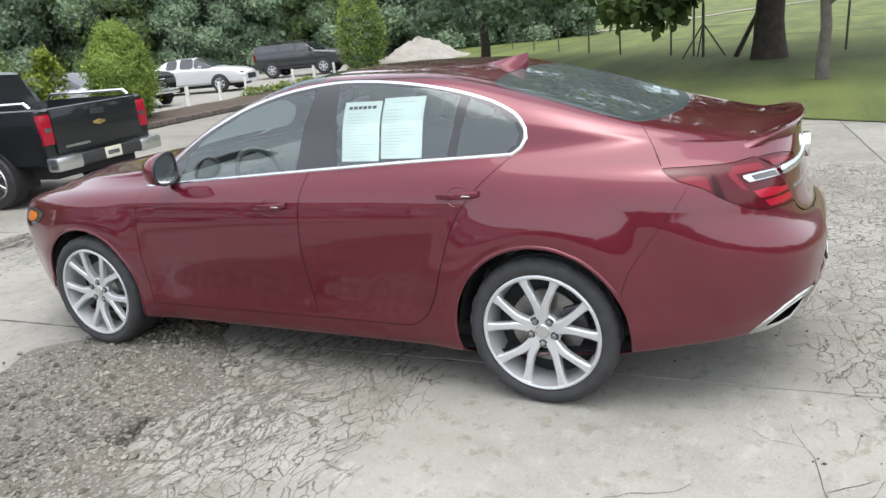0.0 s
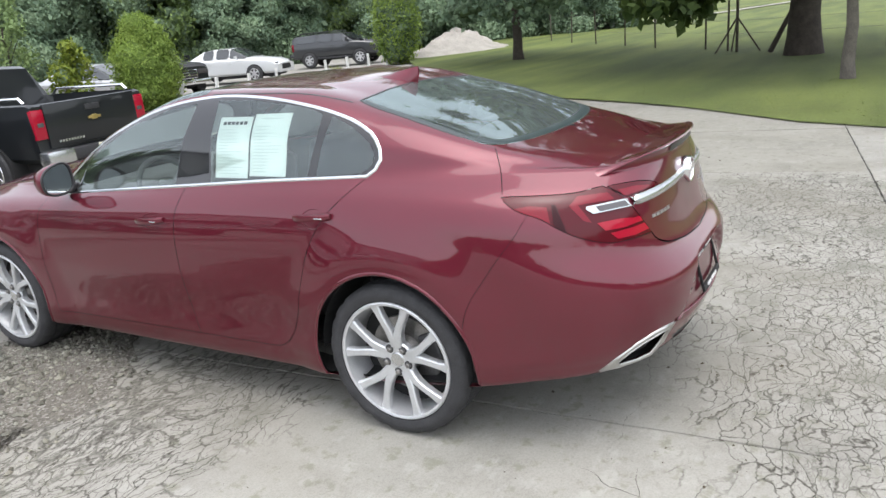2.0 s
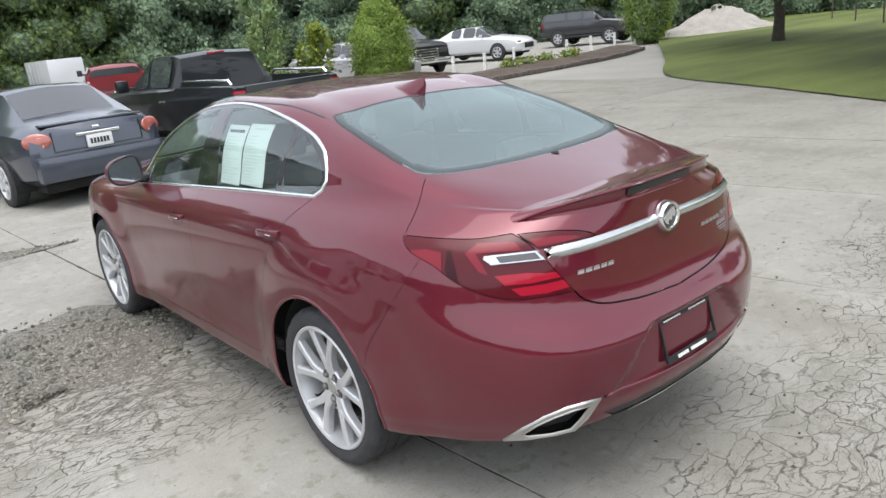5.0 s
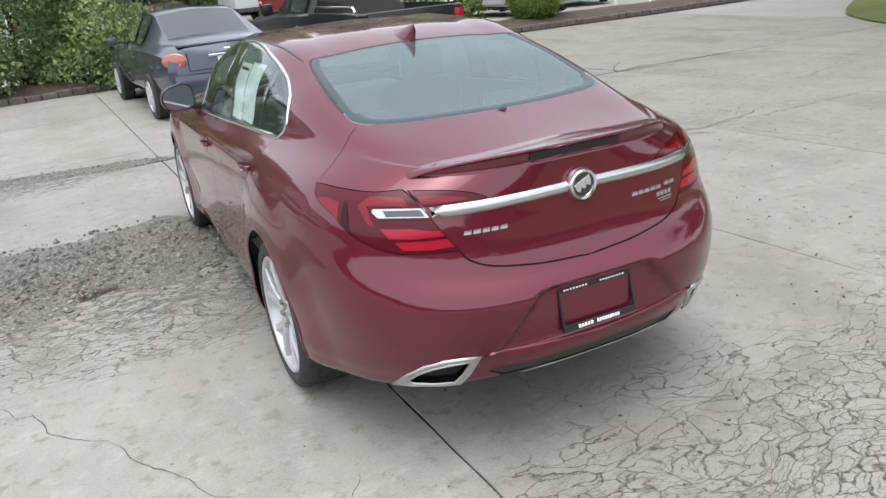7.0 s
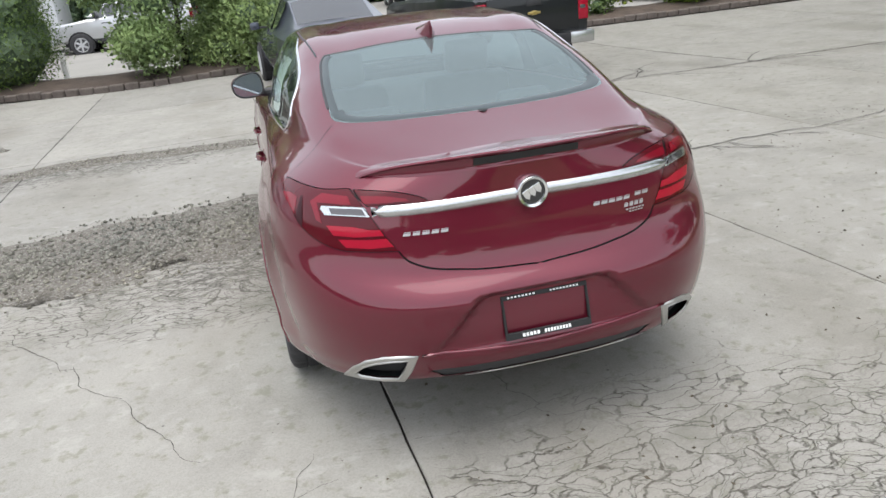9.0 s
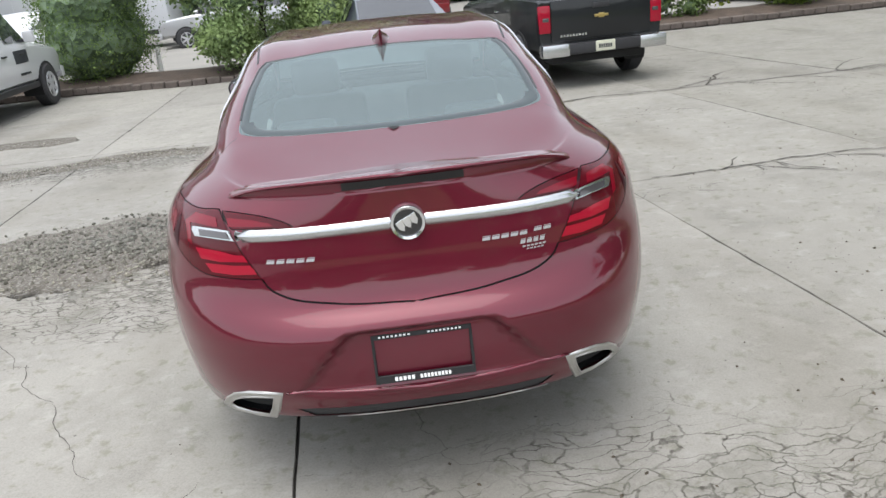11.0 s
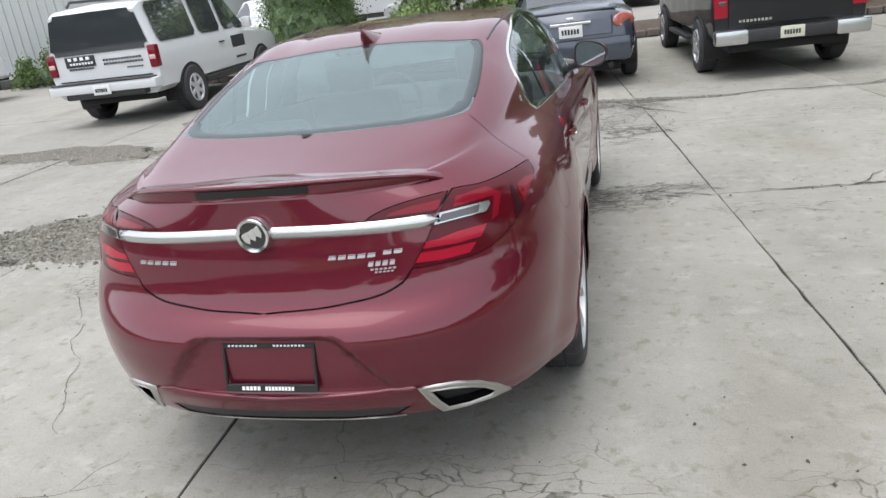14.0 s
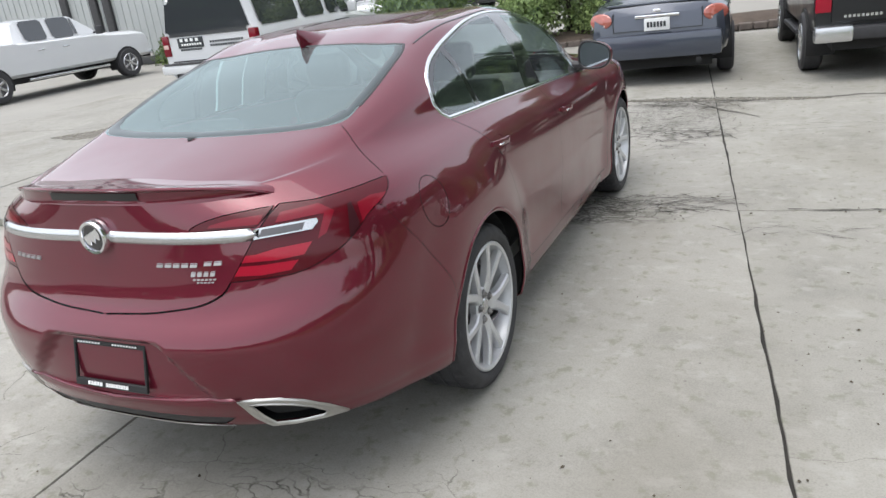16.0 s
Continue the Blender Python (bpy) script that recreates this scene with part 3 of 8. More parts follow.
def find(targets, axes=(0, 1, 2), v0=0.0, v1=9.0, a0=0.0, a1=1.0):
    """The (a, v) where the skin comes nearest to the targets, judged by the axes given."""
    T = np.array(targets, float)
    ok = (GV >= v0) & (GV <= v1) & (GA >= a0) & (GA <= a1)
    ga, gv, gp = GA[ok], GV[ok], GP[ok][:, list(axes)]
    out = []
    for t in T:
        k = np.argmin(((gp - t) ** 2).sum(1))
        a, v = ga[k], gv[k]
        for _ in range(6):
            p = skin([a, a + 1e-4, a], [v, v, v + 1e-4])[:, list(axes)]
            J = np.stack([(p[1] - p[0]) / 1e-4, (p[2] - p[0]) / 1e-4], 1)
            step = np.linalg.lstsq(J, t - p[0], rcond=None)[0]
            step = np.clip(step, [-0.01, -0.03], [0.01, 0.03])
            a, v = min(max(a + step[0], a0), a1), min(max(v + step[1], max(v0, 0)), min(v1, KNOTS[-1]))
        out.append((a, v))
    return np.array(out)


def offset(poly, d, closed=True):
    """The polygon or line moved sideways by d, in metres of skin."""
    p = poly * [SPAN, 1]
    if closed:
        t = np.roll(p, -1, 0) - np.roll(p, 1, 0)
    else:
        t = np.gradient(p, axis=0)
    t /= np.maximum(np.linalg.norm(t, axis=1), 1e-9)[:, None]
    q = (p + np.stack([-t[:, 1], t[:, 0]], 1) * d) / [SPAN, 1]
    q[:, 0], q[:, 1] = np.clip(q[:, 0], 0, 1), np.clip(q[:, 1], 0, KNOTS[-1])
    return q


def band(line, w, closed=False):
    """A closed band of width w along a line."""
    if closed:
        return offset(line, w / 2), offset(line, -w / 2)
    return np.vstack([offset(line, w / 2, False), offset(line, -w / 2, False)[::-1]])


SIDE = dict(axes=(1, 2), a0=0.06, a1=0.97)
# window opening, as (y, z) seen from the side
dlo_low = smooth_line([(2.26, 0.955), (1.6, 1.003), (1.1, 1.036), (0.6, 1.066), (0.13, 1.087)], 24)
dlo_top = smooth_line([(0.13, 1.087), (0.092, 1.115), (0.074, 1.162), (0.108, 1.225), (0.205, 1.285), (0.34, 1.332), (0.53, 1.376), (0.8, 1.411), (1.08, 1.42), (1.35, 1.39), (1.6, 1.325), (1.85, 1.215), (2.08, 1.08), (2.21, 0.99), (2.26, 0.955)], 60)
DLO = find(np.vstack([dlo_low, dlo_top[1:-1]]), **SIDE)


def side_poly(pts, n=None, v0=0.0, v1=9.0):
    pts = smooth_line(pts, n) if n else np.array(pts, float)
    return find(pts, axes=(1, 2), a0=0.06, a1=0.97, v0=v0, v1=v1)


GLASS_FRONT = side_poly([(2.02, 0.978), (1.6, 1.011), (1.235, 1.035), (1.20, 1.2), (1.165, 1.395), (1.35, 1.373), (1.6, 1.306), (1.85, 1.19), (1.98, 1.10)])
GLASS_REAR = side_poly([(0.995, 1.050), (0.8, 1.062), (0.43, 1.081), (0.41, 1.18), (0.397, 1.332), (0.5, 1.362), (0.8, 1.398), (1.03, 1.404), (1.01, 1.25)])
GLASS_QUARTER = side_poly([(0.385, 1.084), (0.27, 1.09), (0.158, 1.098), (0.117, 1.125), (0.101, 1.163), (0.132, 1.214), (0.22, 1.27), (0.30, 1.303), (0.348, 1.321), (0.367, 1.2)])
ARCH_R = side_poly([(0.0 + 0.392 * math.cos(t), 0.342 + 0.392 * math.sin(t)) for t in np.linspace(-0.60, math.pi + 0.60, 44)], v1=1.0)
ARCH_F = side_poly([(2.738 + 0.388 * math.cos(t), 0.342 + 0.388 * math.sin(t)) for t in np.linspace(-0.60, math.pi + 0.60, 44)], v1=1.0)
B_SEAM = side_poly([(1.155, 1.03), (1.175, 0.95), (1.19, 0.85), (1.195, 0.7), (1.18, 0.5), (1.165, 0.38), (1.15, 0.315)], 24)
F_SEAM = side_poly([(2.235, 0.953), (2.27, 0.85), (2.285, 0.7), (2.275, 0.5), (2.27, 0.40), (2.26, 0.305)], 22)
R_SEAM = side_poly([(0.125, 1.085), (0.20, 1.02), (0.30, 0.92), (0.385, 0.78), (0.44, 0.62), (0.50, 0.45), (0.56, 0.36), (0.63, 0.318), (0.70, 0.312)], 30)
SILL = side_poly([(0.70, 0.312), (1.15, 0.312), (1.5, 0.310), (2.26, 0.305)], 20)
FRONT_DOOR = np.vstack([F_SEAM, SILL[::-1][:np.argmin(np.abs(SILL[::-1][:, 0] - B_SEAM[-1, 0]))], B_SEAM[::-1], find(dlo_low[dlo_low[:, 0] > 1.16][::-1], **SIDE)])
REAR_DOOR = np.vstack([B_SEAM, SILL[::-1][np.argmin(np.abs(SILL[::-1][:, 0] - B_SEAM[-1, 0])) + 1:], R_SEAM[::-1], find(dlo_low[dlo_low[:, 0] < 1.15][::-1], **SIDE)])

# rear: lid, lamps, bumper
LID_SIDE = find(smooth_line([(0.575, -0.375, 1.165), (0.64, -0.42, 1.12), (0.70, -0.455, 1.075), (0.765, -0.485, 1.022)], 12), v0=0.6)
LAMP_TOP = find(smooth_line([(0.775, -0.485, 1.012), (0.735, -0.62, 1.022), (0.67, -0.745, 1.034), (0.591, -0.81, 1.035)], 16), v0=0.6, v1=1.1)
LAMP_IN = find(smooth_line([(0.591, -0.81, 1.035), (0.547, -0.88, 0.965), (0.505, -0.915, 0.89), (0.463, -0.935, 0.825)], 12), v0=0.6, v1=1.1)
LAMP_LOW = find(smooth_line([(0.463, -0.935, 0.825), (0.56, -0.885, 0.825), (0.636, -0.825, 0.828), (0.70, -0.745, 0.86), (0.75, -0.63, 0.925), (0.785, -0.505, 0.995), (0.775, -0.485, 1.012)], 26), v0=0.6, v1=1.1)
LAMP = np.vstack([LAMP_TOP, LAMP_IN[1:], LAMP_LOW[1:-1]])
LID_LOW = find(smooth_line([(0.463, -0.935, 0.825), (0.44, -0.935, 0.79), (0.40, -0.955, 0.765), (0.25, -1.0, 0.735), (0.0, -1.03, 0.722)], 20), v0=0.6, v1=1.1)
LID_LOW[-1, 0] = 0
BL_LOW = find(smooth_line([(0.0, -0.475), (0.2, -0.465), (0.4, -0.43), (0.52, -0.39), (0.565, -0.35), (0.575, -0.30)], 22), axes=(0, 1), v0=1.3)
BL_LOW[0, 1] = KNOTS[-1]
BL_SIDE = find(smooth_line([(0.575, -0.30), (0.572, -0.1), (0.555, 0.1), (0.53, 0.25), (0.515, 0.285)], 20), axes=(0, 1), v0=1.3)
BL_TOP = find(smooth_line([(0.515, 0.285), (0.35, 0.305), (0.0, 0.325)], 14), axes=(0, 1), v0=1.3)
BL_TOP[-1, 1] = KNOTS[-1]
BACKLIGHT = np.vstack([BL_LOW, BL_SIDE[1:], BL_TOP[1:]])
WS = np.vstack([find(smooth_line([(0.0, 1.22), (0.4, 1.19), (0.575, 1.15)], 12), axes=(0, 1), v0=1.3), find(smooth_line([(0.585, 1.2), (0.64, 1.75), (0.70, 2.15)], 16), axes=(0, 1), v0=1.3), find(smooth_line([(0.66, 2.22), (0.4, 2.36), (0.0, 2.42)], 12), axes=(0, 1), v0=1.3)])
WS[0, 1] = WS[-1, 1] = KNOTS[-1]
LID = np.vstack([find([(0.0, -0.475)], axes=(0, 1), v0=1.3), [[0.0, KNOTS[-1]]], [[0.0, LID_LOW[-1, 1]]], LID_LOW[::-1][1:], LAMP_IN[::-1][1:], LAMP_TOP[::-1][1:], LID_SIDE[::-1], BL_LOW[::-1][4:]])
LID[0] = (BL_LOW[0, 0], KNOTS[-1])
BUMP_SEAM = find(smooth_line([(0.765, -0.58, 0.945), (0.80, -0.54, 0.88), (0.86, -0.45, 0.75), (0.895, -0.37, 0.62), (0.90, -0.34, 0.50)], 20), v0=0.2, v1=1.0)
BUMPER = np.vstack([[[0, 0.0]], [[0, LID_LOW[-1, 1]]], LID_LOW[::-1][1:], LAMP_LOW[1:19], BUMP_SEAM, [[BUMP_SEAM[-1, 0] + 0.004, 0.0]]])
FUEL = find([(-0.345 + 0.082 * math.cos(t), 0.895 + 0.088 * math.sin(t)) for t in np.linspace(0, 2 * math.pi, 25)[:-1]], axes=(1, 2), v0=0.6, v1=1.05, a0=0.1)
VENT = find([(0.462, -1.033, 0.466), (0.52, -1.01, 0.463), (0.575, -0.983, 0.457), (0.63, -0.935, 0.435), (0.675, -0.885, 0.390), (0.712, -0.822, 0.330), (0.66, -0.88, 0.324), (0.58, -0.93, 0.324), (0.512, -0.965, 0.328), (0.488, -1.0, 0.39)], v0=0.05, v1=0.6)
VENT_IN = find([(0.490, -1.016, 0.450), (0.55, -0.985, 0.445), (0.60, -0.95, 0.431), (0.645, -0.92, 0.402), (0.672, -0.87, 0.362), (0.655, -0.88, 0.342), (0.59, -0.925, 0.339), (0.530, -0.965, 0.343), (0.508, -0.99, 0.39)], v0=0.05, v1=0.6)
REAR = dict(axes=(0, 2), a1=0.28)
VALANCE = find([(0.425, 0.392), (0.28, 0.397), (0.14, 0.399), (0.0, 0.40), (0.0, 0.353), (0.2, 0.353), (0.37, 0.356)], v0=0.08, v1=0.5, **REAR)
LIP = find([(0.40, 0.352), (0.3, 0.35), (0.2, 0.349), (0.1, 0.348), (0.0, 0.347)], v0=0.08, v1=0.5, **REAR)
VALANCE[3:5, 0] = LIP[-1, 0] = 0
LID_LAMP = find(smooth_line([(0.578, 1.029), (0.52, 1.028), (0.45, 1.022), (0.40, 1.011), (0.37, 1.0), (0.352, 0.990), (0.45, 0.985), (0.546, 0.981)], 26), v0=0.7, v1=1.1, **REAR)
L_BAR = find([(0.482, 0.846), (0.56, 0.842), (0.635, 0.846), (0.655, 0.872), (0.56, 0.872), (0.497, 0.874)], v0=0.7, v1=1.1, **REAR)
L_BAR2 = find([(0.505, 0.884), (0.60, 0.881), (0.668, 0.884), (0.685, 0.916), (0.60, 0.915), (0.55, 0.905), (0.515, 0.904)], v0=0.7, v1=1.1, **REAR)
L_TOP = find([(0.60, 1.010), (0.68, 1.012), (0.722, 0.985), (0.715, 0.93), (0.698, 0.92), (0.702, 0.984), (0.595, 0.985)], v0=0.7, v1=1.1, **REAR)
L_LID = find([(0.560, 1.012), (0.48, 1.010), (0.42, 1.000), (0.41, 0.992), (0.47, 0.990), (0.555, 0.988)], v0=0.7, v1=1.1, **REAR)
L_BOX = find([(0.553, 0.978), (0.688, 0.976), (0.693, 0.966), (0.682, 0.949), (0.540, 0.947)], v0=0.7, v1=1.1, **REAR)
L_BOX_IN = find([(0.564, 0.9725), (0.664, 0.9715), (0.660, 0.9535), (0.555, 0.9525)], v0=0.7, v1=1.1, **REAR)
L_TIP = find([(-0.535, 0.988), (-0.60, 0.996), (-0.655, 0.988), (-0.676, 0.928), (-0.695, 0.892), (-0.62, 0.935)], axes=(1, 2), v0=0.7, v1=1.1, a0=0.02, a1=0.28)
L_DARK = find([(-0.668, 0.995), (-0.682, 0.992), (-0.742, 0.868), (-0.722, 0.874), (-0.684, 0.935)], axes=(1, 2), v0=0.7, v1=1.1, a0=0.02, a1=0.28)

CUTS = [VENT, VENT_IN, VALANCE, LID_LAMP, L_BAR, L_BAR2, L_LID, L_TOP, L_BOX, L_BOX_IN, L_TIP, L_DARK, DLO, GLASS_FRONT, GLASS_REAR, GLASS_QUARTER, ARCH_R, ARCH_F, LAMP, BACKLIGHT, WS, FUEL]
LINES = [B_SEAM, F_SEAM, R_SEAM, SILL, LID_SIDE, LID_LOW, BUMP_SEAM]


def cut_skin():
    """The half skin as triangles, each named by the panel it belongs to."""
    pts, edges = [], []

    def add(poly, closed=True):
        k = len(pts)
        pts.extend(Vector((p[0] * SPAN, p[1])) for p in poly)
        edges.extend((k + i, k + (i + 1) % len(poly)) for i in range(len(poly) if closed else len(poly) - 1))
    na, nv = 170, 66
    for i in range(na + 1):
        for j in range(nv + 1):
            pts.append(Vector((SPAN * i / na, KNOTS[-1] * j / nv)))
    bands = []
    for line in LINES:
        # LID_LOW is cut wider than its seam, to imitate the shadow under the lid
        b = band(line, 0.0014 if line is BUMP_SEAM else 0.0065 if line is LID_LOW else 0.0034)
        bands.append(b)
        add(b)
    for c in CUTS:
        add(c)
    for c in (LAMP, FUEL, LID_LAMP):
        o, i = band(c, 0.0028, True)
        add(o), add(i)
    vs, es, fs, _, _, _ = delaunay_2d_cdt(pts, edges, [], 0, 1e-6)
    uv = np.array([(p.x / SPAN, p.y) for p in vs])
    tri = np.array(fs)
    mid = uv[tri].mean(1)
    names = np.full(len(tri), "shell", dtype=object)

    def name(poly, what, only=None):
        k = inside(mid, poly)
        if only is not None:
            k &= names == only
        names[k] = what
    name(BUMPER, "rear_bumper")
    name(LID, "trunk_lid")
    name(FRONT_DOOR, "front_door")
    name(REAR_DOOR, "rear_door")
    name(FUEL, "fuel_door")
    name(LAMP, "lamp")
    name(LID_LAMP, "lid_lamp")
    for poly, what in ((L_BAR, "lamp_bar"), (L_BAR2, "lamp_bar_high"), (L_TOP, "lamp_top"), (L_LID, "lid_glow"), (L_BOX, "lamp_frame"), (L_BOX_IN, "lamp_clear")):
        name(poly, what)
    name(L_TIP, "lamp_tip", "lamp")
    name(L_DARK, "lamp_dark", "lamp")
    name(VENT, "vent_face")
    name(VENT_IN, "vent")
    name(VALANCE, "valance")
    for b in bands:
        name(b, "gap")
    for c in (LAMP, FUEL, LID_LAMP):
        o, i = band(c, 0.0028, True)
        names[inside(mid, o) ^ inside(mid, i)] = "gap_fuel" if c is FUEL else "gap"
    name(WS, "windshield")
    name(BACKLIGHT, "rear_window")
    name(DLO, "pillar")
    name(GLASS_FRONT, "glass_front")
    name(GLASS_REAR, "glass_rear")
    name(GLASS_QUARTER, "glass_quarter")
    name(ARCH_R, "hole")
    name(ARCH_F, "hole")
    return uv, tri, names


UV, TRI, NAMES = cut_skin()
XYZ, NRM = skin(UV[:, 0], UV[:, 1]), skin_normal(UV[:, 0], UV[:, 1])


def panel(name, which, mat, parent, side, label="", lift=0.0):
    """The triangles of some panels as a mesh: side 1 right, -1 left, 0 both."""
    keep = TRI[np.isin(NAMES, which)]
    used, idx = np.unique(keep, return_inverse=True)
    idx = idx.reshape(keep.shape)
    co, no = XYZ[used] + NRM[used] * lift, NRM[used]
    flip = np.array([-1, 1, 1])
    if side == 1:
        V, N, F = co, no, idx
    elif side == -1:
        V, N, F = co * flip, no * flip, idx[:, ::-1]
    else:
        V, N = np.vstack([co, co * flip]), np.vstack([no, no * flip])
        F = np.vstack([idx, idx[:, ::-1] + len(co)])
    return from_faces(name, V, F, mat, parent, label, True, N)


def bead(name, line, w, h, mat, parent, side=1, label="", closed=False, inset=0.0, seg=5, both=False, cap=False):
    """A rounded strip of width w that stands h proud of the skin along a line."""
    P, N = skin(line[:, 0], line[:, 1]), skin_normal(line[:, 0], line[:, 1])
    if both:
        flip = np.array([-1, 1, 1])
        P, N = np.vstack([P[::-1], (P * flip)[1:]]), np.vstack([N[::-1], (N * flip)[1:]])
    T = (np.roll(P, -1, 0) - np.roll(P, 1, 0)) if closed else np.gradient(P, axis=0)
    T /= np.maximum(np.linalg.norm(T, axis=1), 1e-9)[:, None]
    B = np.cross(N, T)
    V = []
    for k in range(seg):
        u = -1 + 2 * k / (seg - 1)
        V.append(P + B * (u * w / 2) + N * (h * (1 - abs(u) ** 3.0) - inset))
    V = np.array(V).transpose(1, 0, 2)
    n = len(P)
    F = [((i * seg + k), ((i + 1) % n) * seg + k, ((i + 1) % n) * seg + k + 1, i * seg + k + 1) for i in range(n if closed else n - 1) for k in range(seg - 1)]
    if cap:
        F += [tuple(range(seg - 1, -1, -1)), tuple(range((n - 1) * seg, n * seg))]
    V = V.reshape(-1, 3)
    if side == -1:
        V = V * np.array([-1, 1, 1])
        F = [f[::-1] for f in F]
    return from_faces(name, V, F, mat, parent, label)


LAMP_PIECES = ["lamp_bar", "lamp_bar_high", "lamp_top", "lamp_tip", "lamp_dark", "lamp_clear", "lamp_frame"]
red_car = thing("sedan", "dark red metallic sedan with chrome window trim on cracked concrete", "car")
body = panel("body", ["shell"], RED_PAINT, red_car, 0)
panel("inner_shell", ["shell", "gap", "gap_fuel", "front_door", "rear_door", "rear_bumper", "fuel_door", "lamp", "lid_lamp", "lid_glow", *LAMP_PIECES], DARK_GAP, red_car, 0, lift=-0.012)
bumper = panel("rear_bumper", ["rear_bumper"], RED_PAINT, red_car, 0)
lid = panel("trunk_lid", ["trunk_lid"], RED_PAINT, red_car, 0)
rear_window = panel("rear_window", ["rear_window"], REAR_GLASS, red_car, 0, "raked tinted rear window")
panel("windshield", ["windshield"], SIDE_GLASS, red_car, 0)
panel("valance", ["valance"], BLACK_TRIM, bumper, 0, "black lower valance", lift=-0.004)
bead("lip", LIP, 0.009, 0.004, BEZEL, bumper, label="bright lower lip", both=True)
panel("fuel_door", ["fuel_door"], RED_PAINT, red_car, 1)
panel("fuel_patch", ["fuel_door", "gap_fuel"], RED_PAINT, body, -1)
for sgn in (1, -1):
    fd = panel("front_door", ["front_door"], RED_PAINT, red_car, sgn)
    rd = panel("rear_door", ["rear_door"], RED_PAINT, red_car, sgn)
    panel("door_pillar", ["pillar"], GLOSS_BLACK, red_car, sgn, "gloss black window pillars")
    panel("window_glass", ["glass_front"], SIDE_GLASS, fd, sgn)
    panel("window_glass", ["glass_rear"], SIDE_GLASS, rd, sgn)
    panel("quarter_glass", ["glass_quarter"], SIDE_GLASS, rd, sgn)
    lamp = panel("tail_lamp", ["lamp", *LAMP_PIECES], RED_LENS, red_car, sgn, "red wrap-round tail lamp")
    panel("light_bar", ["lamp_bar"], BRIGHT_LENS, lamp, sgn, "bright red light bar", lift=0.0015)
    panel("light_bar", ["lamp_bar_high"], BRIGHT_LENS, lamp, sgn, "bright red light bar", lift=0.0015)
    panel("light_guide", ["lamp_top"], MID_LENS, lamp, sgn, "hazy red light guide", lift=0.0015)
    panel("side_marker", ["lamp_tip"], MID_LENS, lamp, sgn, "red side marker", lift=0.0015)
    panel("divider", ["lamp_dark"], DARK_LENS, lamp, sgn, lift=0.0015)
    panel("bezel", ["lamp_frame", "lamp_clear"], SATIN_CHROME, lamp, sgn, "satin chrome bezel", lift=0.004)
    panel("reversing_light", ["lamp_clear"], CLEAR_LENS, lamp, sgn, "clear reversing light", lift=0.006)
    lid_lamp = panel("lid_lamp", ["lid_lamp", "lid_glow"], RED_LENS, lid, sgn, "dark red lamp on the lid")
    panel("light_guide", ["lid_glow"], MID_LENS, lid_lamp, sgn, lift=0.0015)
    bead("window_trim", DLO, 0.018, 0.005, CHROME, red_car, sgn, "bright chrome window surround", True)
    bead("arch_lip", ARCH_R, 0.016, 0.005, RED_PAINT, red_car, sgn)
    bead("arch_lip", ARCH_F, 0.016, 0.005, RED_PAINT, red_car, sgn)
    bezel = panel("exhaust_bezel", ["vent_face"], BEZEL, bumper, sgn, "satin chrome exhaust bezel", lift=0.004)
    bead("bezel_edge", VENT, 0.012, 0.008, BEZEL, bezel, sgn, "", True)
    bead("bezel_lip", VENT_IN, 0.010, 0.008, BEZEL, bezel, sgn, "", True)
    panel("exhaust_duct", ["vent"], DARK_GAP, bumper, sgn, lift=-0.03)


